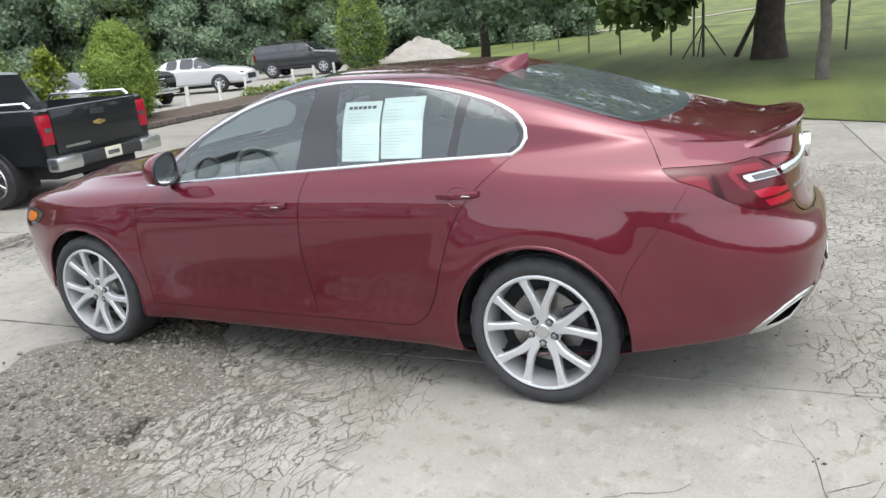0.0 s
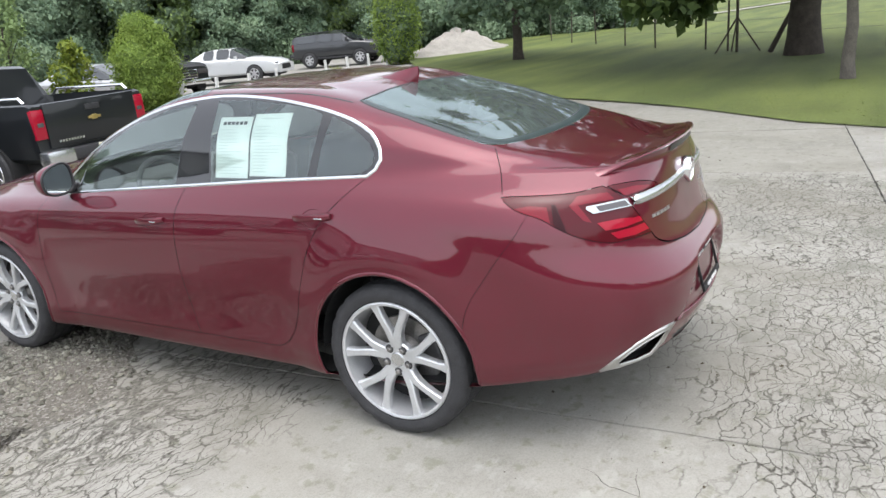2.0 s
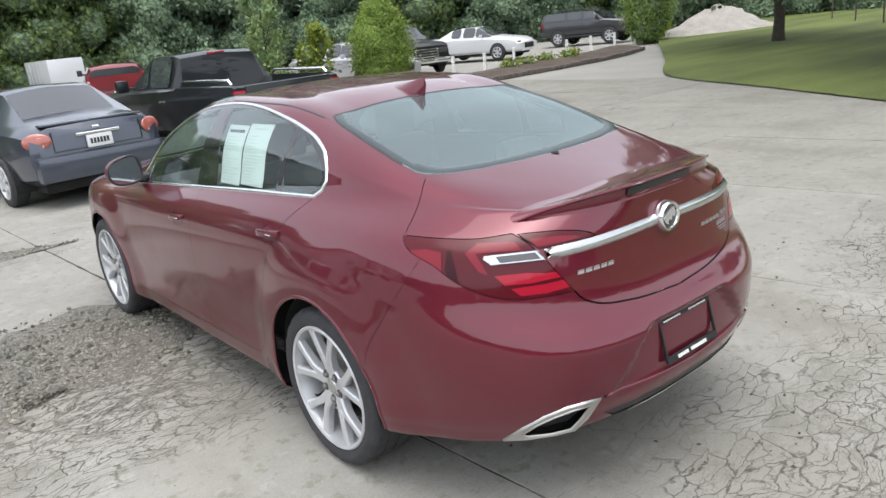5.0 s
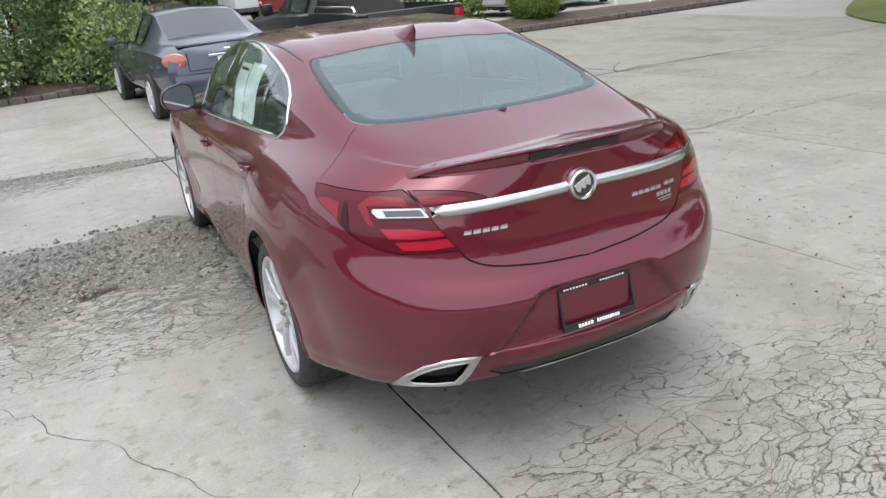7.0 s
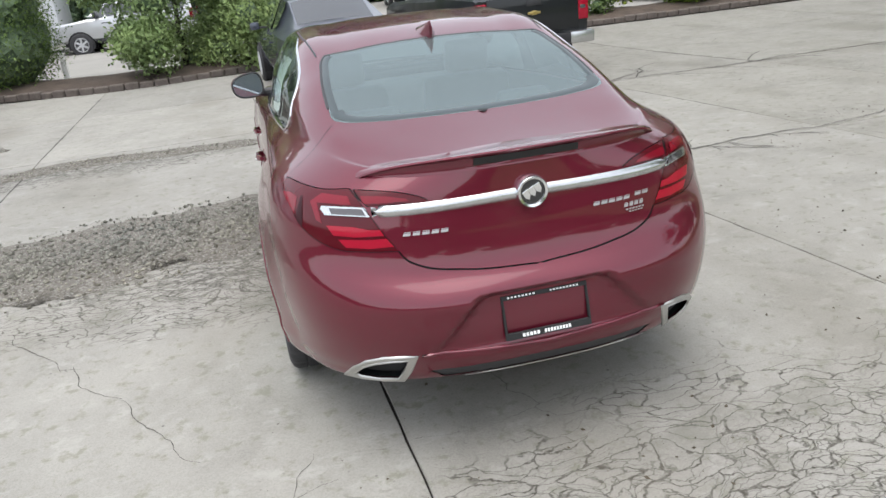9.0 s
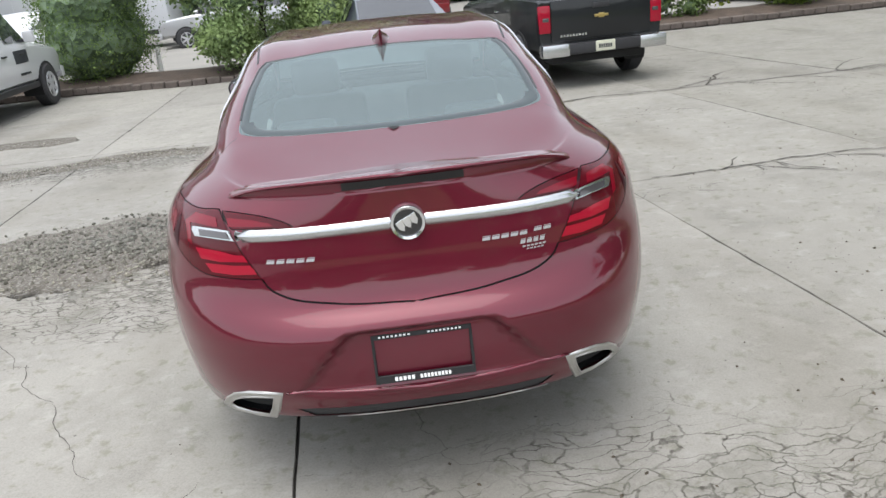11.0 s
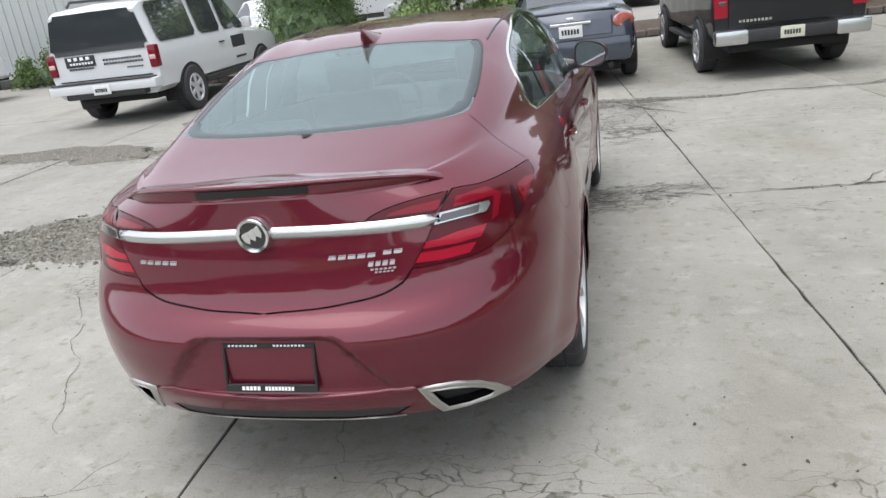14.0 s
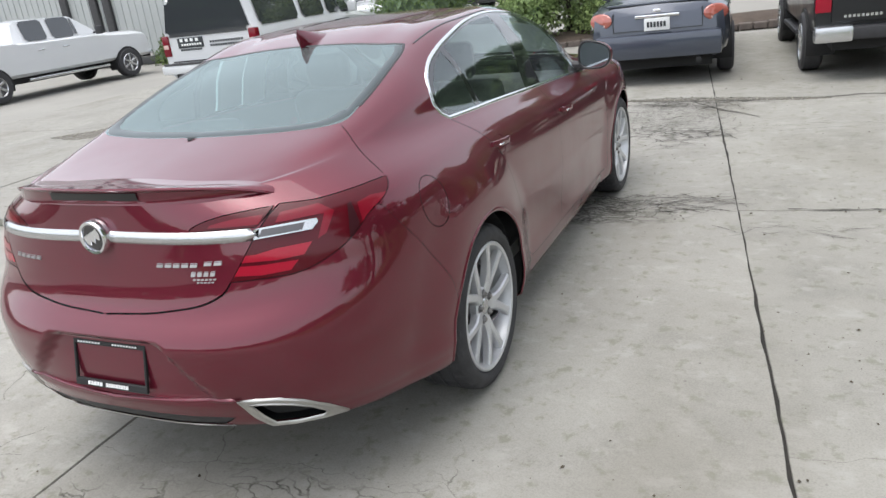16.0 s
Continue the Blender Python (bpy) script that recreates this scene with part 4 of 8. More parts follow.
# ---- the red sedan: wheels, fittings, cabin ----
def alloy_wheel(parent, m, radius=0.338, rim=0.264, width=0.235, turn=0.0, mat=ALLOY, spokes=5, disc=True):
    """A ten-arm alloy wheel; its outer face looks along +x."""
    bm = bmesh.new()
    r = rim
    # lip, barrel and back
    lathe(bm, [(-width, r - 0.02), (-width + 0.01, r), (-width * 0.5, r - 0.035), (-0.05, r - 0.03), (-0.014, r - 0.018), (0.002, r - 0.016), (0.006, r - 0.006), (0.002, r), (-0.012, r + 0.002)], 56)
    lathe(bm, [(-0.06, 0.0), (-0.06, 0.078), (-0.032, 0.080), (-0.025, 0.074), (-0.025, 0.0001)], 30)
    bmesh.ops.recalc_face_normals(bm, faces=bm.faces)
    w = part("wheel", bm, mat, parent, "silver alloy wheel with ten paired arms", True, 40)
    w.matrix_basis = m
    for k in range(spokes):
        for sg in (-1, 1):
            base = turn + 2 * math.pi * k / spokes
            rows, bm = [], bmesh.new()
            for rr, ang, wd, face, dep in ((0.035, 0.20, 0.020, -0.028, 0.030), (0.072, 0.150, 0.0200, -0.020, 0.036), (0.105, 0.145, 0.0188, -0.013, 0.036), (0.130, 0.172, 0.0172, -0.009, 0.034), (0.165, 0.228, 0.0163, -0.006, 0.032), (0.215, 0.28, 0.0168, -0.004, 0.03), (r - 0.010, 0.305, 0.0240, -0.003, 0.028)):
                a = base + sg * ang
                c, s = math.cos(a), math.sin(a)
                ring = []
                for u, f in ((-1, face - dep), (-1, face - 0.006), (-0.66, face), (0.66, face), (1, face - 0.006), (1, face - dep)):
                    ring.append(bm.verts.new((f, rr * c - u * wd * s, rr * s + u * wd * c)))
                rows.append(ring)
            for a_, b_ in zip(rows, rows[1:]):
                for q in range(5):
                    bm.faces.new((a_[q], b_[q], b_[q + 1], a_[q + 1]))
            bmesh.ops.recalc_face_normals(bm, faces=bm.faces)
            part("spoke", bm, mat, w, "", True, 40)
    bm = bmesh.new()
    R = radius
    lathe(bm, [(-width + 0.005, r - 0.012), (-width - 0.006, r + 0.012), (-width - 0.008, R - 0.035), (-width + 0.004, R - 0.012), (-width + 0.022, R - 0.002),
               (-0.175, R), (-0.172, R - 0.007), (-0.165, R - 0.007), (-0.162, R), (-0.125, R), (-0.122, R - 0.007), (-0.113, R - 0.007), (-0.11, R),
               (-0.07, R), (-0.067, R - 0.007), (-0.06, R - 0.007), (-0.057, R), (-0.016, R - 0.003), (0.0, R - 0.014), (0.010, R - 0.035), (0.012, r + 0.030), (0.008, r + 0.016), (0.004, r + 0.006), (-0.01, r - 0.003)], 144)
    # cuts across the shoulders of the tread
    bm.verts.index_update()
    for v in bm.verts:
        k, rad = v.index % 144, math.hypot(v.co.y, v.co.z)
        if rad > R - 0.016 and k % 6 < 2 and (v.co.x > -0.058 or v.co.x < -0.17):
            q = (rad - 0.0045) / rad
            v.co.y, v.co.z = v.co.y * q, v.co.z * q
        elif rad > R - 0.002 and k % 6 in (3, 4):
            v.co.y, v.co.z = v.co.y * (1 - 0.003 / rad), v.co.z * (1 - 0.003 / rad)
    part("tyre", bm, TYRE, w, "black low-profile tyre", True, 30)
    bm = bmesh.new()
    lathe(bm, [(-0.022, 0.0001), (-0.021, 0.028), (-0.026, 0.034), (-0.034, 0.034)], 24)
    part("centre_cap", bm, SATIN_CHROME, w, smooth=True)
    for k in range(5):
        a = turn + 2 * math.pi * (k + 0.5) / 5
        bm = bmesh.new()
        lathe(bm, [(-0.0235, 0.0195), (-0.0232, 0.0001)], 16, pose(0, 0.056 * math.cos(a), 0.056 * math.sin(a)))
        part("nut_pocket", bm, DARK_ALLOY, w)
        bm = bmesh.new()
        lathe(bm, [(-0.026, 0.0125), (-0.014, 0.0115), (-0.011, 0.008), (-0.011, 0.0001)], 6, pose(0, 0.055 * math.cos(a), 0.055 * math.sin(a)))
        part("lug_nut", bm, STEEL, w)
    if disc:
        bm = bmesh.new()
        lathe(bm, [(-0.095, 0.06), (-0.095, 0.165), (-0.115, 0.165), (-0.115, 0.06)], 40)
        lathe(bm, [(-0.06, 0.06), (-0.095, 0.085)], 30)
        part("brake_disc", bm, STEEL, w, "grey steel brake disc", True)
        bm = bmesh.new()
        lathe(bm, [(-0.125, 0.0001), (-0.125, r - 0.03)], 40)
        part("dust_shield", bm, DARK_GAP, w)
        bm = bmesh.new()
        box(bm, -0.125, -0.072, -0.06, 0.06, 0.10, 0.185, 0.012)
        bmesh.ops.rotate(bm, verts=bm.verts, cent=(0, 0, 0), matrix=Matrix.Rotation(radians(-70), 3, "X"))
        part("brake_caliper", bm, DARK_ALLOY, w)
    return w


def side_copy(sx):
    return Matrix.Diagonal((sx, 1, 1, 1))


for sx in (1, -1):
    for y in (0.0, 2.738):
        alloy_wheel(red_car, pose(sx * 0.899, y, 0.338) @ (Matrix() if sx > 0 else pose(0, 0, 0, 0, 0, 180)), turn=radians(18 if sx < 0 else 60) + (0.5 if y else 0))
    # wheel housings
    for y in (0.0, 2.738):
        bm = bmesh.new()
        n, rows = 24, []
        for x, rr in ((0.868, 0.390), (0.62, 0.39), (0.58, 0.30)):
            rows.append([bm.verts.new((sx * x, y + rr * math.cos(t), 0.338 + rr * math.sin(t))) for t in np.linspace(0.0, math.pi, n)])
        for a_, b_ in zip(rows, rows[1:]):
            for q in range(n - 1):
                bm.faces.new((a_[q], a_[q + 1], b_[q + 1], b_[q]))
        bm.faces.new(rows[-1])
        part("wheel_housing", bm, DARK_GAP, red_car)

# floor pan
bm = bmesh.new()
box(bm, -0.68, 0.68, -0.45, 3.3, 0.24, 0.30, 0.03)
part("floor_pan", bm, DARK_GAP, red_car)

# spoiler along the lid's rear edge
def spoiler():
    n, rows, tip = 45, [], 0.585
    xs = np.linspace(0.06, tip, 16)
    foot = skin(*find([(x, 1.066 - 0.006 * (x / tip) ** 2) for x in xs], v0=0.96, v1=1.28, **REAR).T)
    foot_y = np.polyfit((xs / tip) ** 2, foot[:, 1], 3)
    foot_z = np.polyfit((xs / tip) ** 2, foot[:, 2], 2)

    def across(f):
        return np.polyfit((xs / tip) ** 2, f, 3)
    deeps = 0.20 - 0.11 * (xs / tip) ** 2
    lips = np.polyval(foot_y, (xs / tip) ** 2) - 0.016 * (1 - 0.6 * xs / tip)
    deck = across(skin(*find(list(zip(xs, lips + deeps)), axes=(0, 1), v0=1.02).T)[:, 2])
    under = [across(skin(*find(list(zip(xs, lips + deeps * (1 - f))), axes=(0, 1), v0=1.02).T)[:, 2]) for f in (0.2, 0.4, 0.6, 0.8, 0.92)]
    for k in range(n):
        u = -1 + 2 * k / (n - 1)
        x, q = tip * u, abs(u)
        fy, fz = np.polyval(foot_y, q * q), np.polyval(foot_z, q * q)
        h = 0.058 * (1 - 0.93 * q**4.5)
        yt, zt = fy - 0.016 * (1 - 0.6 * q), fz + h
        deep = 0.20 - 0.11 * q**2 - 0.04 * q**6
        zf = np.polyval(deck, q * q)
        last = np.polyval(under[-1], q * q)
        slope = [(x, yt + deep * (1 - f), np.polyval(c, q * q) + 0.001 + (zt - last) * f**2.4) for f, c in zip((0.2, 0.4, 0.6, 0.8, 0.92), under)]
        rows.append([(x, yt + deep, zf - 0.003), *slope, (x, yt + 0.003, zt - 0.001), (x, yt, zt - 0.006), (x, yt + 0.003, zt - 0.011),
                     (x, yt + 0.012, zt - 0.30 * h), (x, fy + 0.004, fz + 0.25 * h), (x, fy - 0.001, fz), (x, fy + 0.012, fz - 0.004)])
    rows = [[(x, y, z - 0.020 * (abs(x) / tip) ** 9) for x, y, z in r] for r in rows]
    V = [p for r in rows for p in r]
    m = len(rows[0])
    F = [(k * m + j, (k + 1) * m + j, (k + 1) * m + j + 1, k * m + j + 1) for k in range(n - 1) for j in range(m - 1)]
    F += [tuple(range(m)), tuple(range(n * m - 1, (n - 1) * m - 1, -1))]
    ob = from_faces("spoiler", V, F, RED_PAINT, lid, "body-coloured lip spoiler")
    ob.data.set_sharp_from_angle(angle=radians(40))
    return ob, rows


spoiler_ob, SPOILER_ROWS = spoiler()
slot_rows = [r for r in SPOILER_ROWS if abs(r[0][0]) < 0.20]
V = []
for r in slot_rows:
    top, low = Vector(r[-4]), Vector(r[-3])
    V += [top.lerp(low, 0.0) + Vector((0, -0.0045, 0)), top.lerp(low, 0.95) + Vector((0, -0.0045, 0))]
from_faces("high_brake_light", V, [(2 * k, 2 * k + 2, 2 * k + 3, 2 * k + 1) for k in range(len(slot_rows) - 1)], SLOT_LENS, spoiler_ob, "dark slot of the high brake light")

# bright strip across the lid and the round badge
STRIP = find(smooth_line([(0.556, 0.9625), (0.4, 0.964), (0.2, 0.967), (0.06, 0.969), (0.0, 0.970)], 26), v0=0.7, v1=1.1, **REAR)
STRIP[-1, 0] = 0
bead("bright_strip", STRIP, 0.038, 0.010, SATIN_CHROME, lid, label="satin chrome strip between the lamps", both=True, seg=7, cap=True)
badge_m = pose(0, -0.993, 0.972, 4, 0, -90)
bm = bmesh.new()
lathe(bm, [(-0.02, 0.056), (0.006, 0.056), (0.012, 0.052), (0.010, 0.044), (0.004, 0.042)], 40, badge_m)
badge = part("badge", bm, CHROME, lid, "round chrome badge", True)
bm = bmesh.new()
lathe(bm, [(0.004, 0.043), (0.005, 0.0001)], 40, badge_m)
part("badge_field", bm, GLOSS_BLACK, badge)
for k in (-1, 0, 1):
    bm = bmesh.new()
    prism(bm, [(-0.012, 0.017), (0.012, 0.020), (0.011, -0.004), (0.0, -0.019), (-0.011, -0.006)], 0.004, 0.009, 0.0015)
    bmesh.ops.transform(bm, matrix=badge_m @ pose(0, 0.021 * k, 0.008 * k, 22, 0, 0), verts=bm.verts)
    part("badge_shield", bm, CHROME, badge)


def raised_bars(name, x0, x1, z, h, n, mat, parent, gap=0.22, stroke=0.0018):
    """A row of small slanted bars in place of lettering, following the lid."""
    w = (x1 - x0) / n
    for k in range(n):
        xa, xb = x0 + w * k, x0 + w * (k + 1 - gap)
        P = skin(*find([(abs(xa), z), (abs(xb), z)], v0=0.6, v1=1.1, **REAR).T)
        bm = bmesh.new()
        hw, hh, s = (xb - xa) / 2, h / 2, stroke
        ang = math.atan2(P[1][1] - P[0][1], xb - xa)
        if s:   # a thin bar over a thick one
            strokes = ((-hw, hw, hh - s, hh), (-hw, hw, -hh, hh - 2.2 * s))
        else:
            strokes = ((-hw, hw, -hh, hh),)
        for bx in strokes:
            box(bm, bx[0], bx[1], -0.0025, 0.001, bx[2], bx[3])
        for v in bm.verts:
            v.co.x += 0.3 * v.co.z
        bmesh.ops.transform(bm, matrix=pose((xa + xb) / 2, (P[0][1] + P[1][1]) / 2, z, -14, 0, math.degrees(ang)), verts=bm.verts)
        part(name, bm, mat, parent)


raised_bars("lettering", -0.446, -0.290, 0.884, 0.013, 5, BRIGHT_METAL, lid)
raised_bars("lettering", 0.225, 0.375, 0.885, 0.013, 5, BRIGHT_METAL, lid)
raised_bars("lettering", 0.392, 0.455, 0.889, 0.013, 2, BRIGHT_METAL, lid)
raised_bars("dealer_mark", 0.345, 0.430, 0.858, 0.015, 4, BRIGHT_METAL, lid, 0.3, 0.0016)
raised_bars("dealer_mark", 0.350, 0.430, 0.841, 0.005, 6, BRIGHT_METAL, lid, 0.35, 0.0)
raised_bars("dealer_mark", 0.362, 0.422, 0.832, 0.004, 5, BRIGHT_METAL, lid, 0.35, 0.0)

# empty number plate frame
def plate_y(z):
    return -1.052 - 0.036 * (0.63 - z) / 0.14


frame_ob = None
for x0, x1, z0, z1, nm in ((-0.158, 0.158, 0.620, 0.636, "plate_frame"), (-0.158, 0.158, 0.484, 0.508, "plate_frame_foot"), (-0.158, -0.149, 0.505, 0.622, "plate_frame_side"), (0.149, 0.158, 0.505, 0.622, "plate_frame_side")):
    bm = bmesh.new()
    box(bm, x0, x1, -0.006, 0.006, 0, (z1 - z0) * 1.03, 0.002, 1)
    bmesh.ops.transform(bm, matrix=pose(0, plate_y(z0), z0, -14), verts=bm.verts)
    p = part(nm, bm, FRAME_PLASTIC, bumper if frame_ob is None else frame_ob, "black empty number plate frame" if frame_ob is None else "")
    frame_ob = frame_ob or p


def frame_bars(x0, x1, z, h, n, gap):
    w = (x1 - x0) / n
    for k in range(n):
        bm = bmesh.new()
        box(bm, x0 + w * k, x0 + w * (k + 1 - gap), -0.0085, -0.005, -h / 2, h / 2)
        bmesh.ops.transform(bm, matrix=pose(0, plate_y(z), z, -14), verts=bm.verts)
        part("print", bm, WHITE_PRINT, frame_ob)


frame_bars(-0.098, -0.032, 0.4955, 0.012, 5, 0.3)
frame_bars(-0.018, 0.082, 0.4955, 0.012, 9, 0.3)
frame_bars(-0.135, -0.03, 0.628, 0.0055, 8, 0.45)
frame_bars(0.02, 0.13, 0.628, 0.0055, 9, 0.45)

CREASE = find(smooth_line([(0.47, 0.470), (0.35, 0.466), (0.2, 0.461), (0.08, 0.457), (0.0, 0.452)], 20), v0=0.2, v1=0.6, **REAR)
CREASE[-1, 0] = 0
bead("crease", CREASE, 0.016, 0.006, RED_PAINT, bumper, both=True)

# roof fin
bm = bmesh.new()
rows = []
for k in range(15):
    u = k / 14
    y = 0.535 - 0.23 * u
    zr = float(skin(*find([(0.0, max(y, 0.25))], axes=(0, 1), v0=1.7).T)[0, 2]) - 0.004
    h = 0.088 * (u ** 1.2) * (1 if u < 0.93 else max(0.05, (1 - u) / 0.07))
    w = 0.049 * math.sin(math.pi * min(1, 0.18 + u * 0.75))
    if u > 0.9:
        w *= (1 - u) / 0.1 * 0.9 + 0.1
    yy = y - 0.03 * (h / 0.085)
    rows.append([bm.verts.new((x, y if i in (0, 4) else yy, zr + dz)) for i, (x, dz) in enumerate(((-w, -0.004), (-w * 0.55, h * 0.55), (0, h), (w * 0.55, h * 0.55), (w, -0.004)))])
for a_, b_ in zip(rows, rows[1:]):
    for q in range(4):
        bm.faces.new((a_[q], a_[q + 1], b_[q + 1], b_[q]))
bmesh.ops.recalc_face_normals(bm, faces=bm.faces)
part("roof_fin", bm, RED_PAINT, red_car, "red shark-fin aerial", True, 50)

# door handles, mirrors, amber front lamps
def handle(parent, sx, y, z):
    c = find([(y, z)], axes=(1, 2), a0=0.06, a1=0.97)
    p, n = skin(c[:, 0], c[:, 1])[0], skin_normal(c[:, 0], c[:, 1])[0]
    x = p[0]
    bm = bmesh.new()
    ring = []
    for k in range(20):
        t = 2 * math.pi * k / 20
        yy, zz = y + 0.058 * math.cos(t), z - 0.004 + 0.040 * math.sin(t)
        q = skin(*find([(yy, zz)], axes=(1, 2), a0=0.06, a1=0.97).T)[0]
        ring.append(bm.verts.new((sx * (q[0] + 0.0015), yy, zz)))
    inner = [bm.verts.new((sx * (x - 0.018), y + 0.6 * (v.co.y - y), z + 0.6 * (v.co.z - z))) for v in ring]
    for k in range(20):
        j = (k + 1) % 20
        bm.faces.new((ring[k], ring[j], inner[j], inner[k]))
    bm.faces.new(inner)
    bmesh.ops.recalc_face_normals(bm, faces=bm.faces)
    cup = part("handle_cup", bm, RED_PAINT, parent, "", True)
    bm = bmesh.new()
    rows = []
    for k in range(11):
        u = -1 + 2 * k / 10
        out = 0.012 + 0.020 * (1 - abs(u) ** 3)
        hh = 0.013 * (1 - 0.25 * abs(u) ** 4)
        q = skin(*find([(y + 0.1 * u, z + 0.006)], axes=(1, 2), a0=0.06, a1=0.97).T)[0]
        rows.append([bm.verts.new((sx * (q[0] + dx), y + 0.1 * u, z + 0.006 - 0.008 * u + dz)) for dx, dz in ((out - 0.016, hh), (out - 0.004, hh), (out, hh * 0.3), (out - 0.002, -hh), (out - 0.016, -hh))])
    for a_, b_ in zip(rows, rows[1:]):
        for q in range(5):
            bm.faces.new((a_[q], a_[(q + 1) % 5], b_[(q + 1) % 5], b_[q]))
    bm.faces.new(rows[0]), bm.faces.new(rows[-1][::-1])
    bmesh.ops.recalc_face_normals(bm, faces=bm.faces)
    hd = part("door_handle", bm, RED_PAINT, parent, "body-coloured handle with chrome insert", True, 50)
    bm = bmesh.new()
    q = skin(*find([(y, z + 0.006)], axes=(1, 2), a0=0.06, a1=0.97).T)[0]
    box(bm, min(sx * (q[0] + 0.024), sx * (q[0] + 0.033)), max(sx * (q[0] + 0.024), sx * (q[0] + 0.034)), y - 0.070, y - 0.03, z + 0.003, z + 0.009, 0.002, 1)
    part("handle_insert", bm, SATIN_CHROME, hd)


for ob in [o for o in red_car.children if o.name.startswith(("front_door", "rear_door"))]:
    sx = 1 if sum(v.co.x for v in ob.data.vertices) > 0 else -1
    handle(ob, sx, *((1.355, 0.872) if ob.name.startswith("front") else (0.345, 0.932)))

for sx in (1, -1):
    mm = pose(sx * 0.918, 1.995, 1.068, 0, sx * 4, -sx * 12)

    def outline(t, k):
        """The mirror's face: a rounded four-cornered shape, taller on its inner side."""
        c, q = math.cos(t), math.sin(t)
        x = 0.105 * math.copysign(abs(c) ** 0.72, c)
        z = 0.080 * math.copysign(abs(q) ** 0.72, q)
        if z > 0:
            z *= 1.0 - 0.16 * (x * sx / 0.105)
        else:
            z += 0.010 * (x * sx / 0.105)
        return x * k, z * k
    ang = np.linspace(0, 2 * math.pi, 33)[:-1]
    rows, bm = [], bmesh.new()
    for y, k in ((-0.030, 0.97), (-0.026, 1.0), (0.0, 0.995), (0.030, 0.93), (0.055, 0.80), (0.075, 0.58), (0.087, 0.30), (0.090, 0.04)):
        rows.append([bm.verts.new(mm @ Vector((outline(t, k)[0] - sx * 0.02 * max(0, y) / 0.09, y, outline(t, k)[1]))) for t in ang])
    for a_, b_ in zip(rows, rows[1:]):
        for q in range(32):
            bm.faces.new((a_[q], a_[(q + 1) % 32], b_[(q + 1) % 32], b_[q]))
    bm.faces.new(rows[-1])
    bmesh.ops.recalc_face_normals(bm, faces=bm.faces)
    mir = part("door_mirror", bm, RED_PAINT, red_car, "red door mirror with black rim", True, 45)
    bm = bmesh.new()
    tube(bm, [mm @ Vector((outline(t, 0.955)[0], -0.029, outline(t, 0.955)[1])) for t in ang], 0.0065, 6, True)
    part("mirror_rim", bm, BLACK_TRIM, mir)
    bm = bmesh.new()
    bm.faces.new([bm.verts.new(mm @ Vector((outline(t, 0.95)[0], -0.027, outline(t, 0.95)[1]))) for t in ang])
    part("mirror_glass", bm, MIRROR, mir, "mirror glass")
    bm = bmesh.new()
    tube(bm, [(sx * 0.755, 2.085, 0.995), (sx * 0.81, 2.07, 0.998), (sx * 0.87, 2.03, 1.015)], 0.022, 10, False, lambda u: 1.5 - 0.6 * u)
    part("mirror_arm", bm, BLACK_TRIM, mir)
    HL = find(smooth_line([(3.08, 0.80), (3.16, 0.825), (3.3, 0.81), (3.40, 0.77), (3.35, 0.72), (3.22, 0.725), (3.12, 0.76)], 24, True), axes=(1, 2), v0=0.6, v1=1.0, a0=0.8)
    mid_hl = HL.mean(0)

    def lens(k, lift):
        rings = [mid_hl + (HL - mid_hl) * k * f for f in (1.0, 0.7, 0.4, 0.02)]
        V = np.vstack([skin(q[:, 0], q[:, 1]) + skin_normal(q[:, 0], q[:, 1]) * lift for q in rings]) * [sx, 1, 1]
        F = [(24 * i + q, 24 * i + (q + 1) % 24, 24 * (i + 1) + (q + 1) % 24, 24 * (i + 1) + q) for i in range(3) for q in range(24)]
        return V, F
    hl = from_faces("headlamp", *lens(1.0, 0.003), CLEAR_LENS, red_car, "clear headlamp with an amber corner")
    from_faces("amber_light", *lens(0.62, 0.006), AMBER_LENS, hl, "amber corner light")

# rear window: dark printed edge
bead("window_seal", np.vstack([BL_SIDE[2:], BL_TOP])[::-1], 0.012, 0.0025, BLACK_TRIM, rear_window, 1)
bead("window_seal", np.vstack([BL_SIDE[2:], BL_TOP])[::-1], 0.012, 0.0025, BLACK_TRIM, rear_window, -1)


EDGE_LINE = find(smooth_line([(0.0, -0.446), (0.2, -0.436), (0.4, -0.402), (0.50, -0.366), (0.535, -0.325), (0.545, -0.28)], 22), axes=(0, 1), v0=1.3)
EDGE_LINE[0, 1] = KNOTS[-1]
bead("printed_edge", EDGE_LINE, 0.05, 0.003, GLASS_EDGE, rear_window, label="dark printed lower edge", both=True)
for sgn in (1, -1):
    side_edge = find(smooth_line([(0.553, -0.30), (0.551, -0.1), (0.535, 0.1), (0.511, 0.24), (0.496, 0.268)], 20), axes=(0, 1), v0=1.3)
    bead("printed_edge", side_edge, 0.03, 0.003, GLASS_EDGE, rear_window, sgn)
for pane in [o for o in bpy.data.objects if o.name.startswith(("window_glass", "quarter_glass", "rear_window", "windshield"))]:
    pane.visible_shadow = False


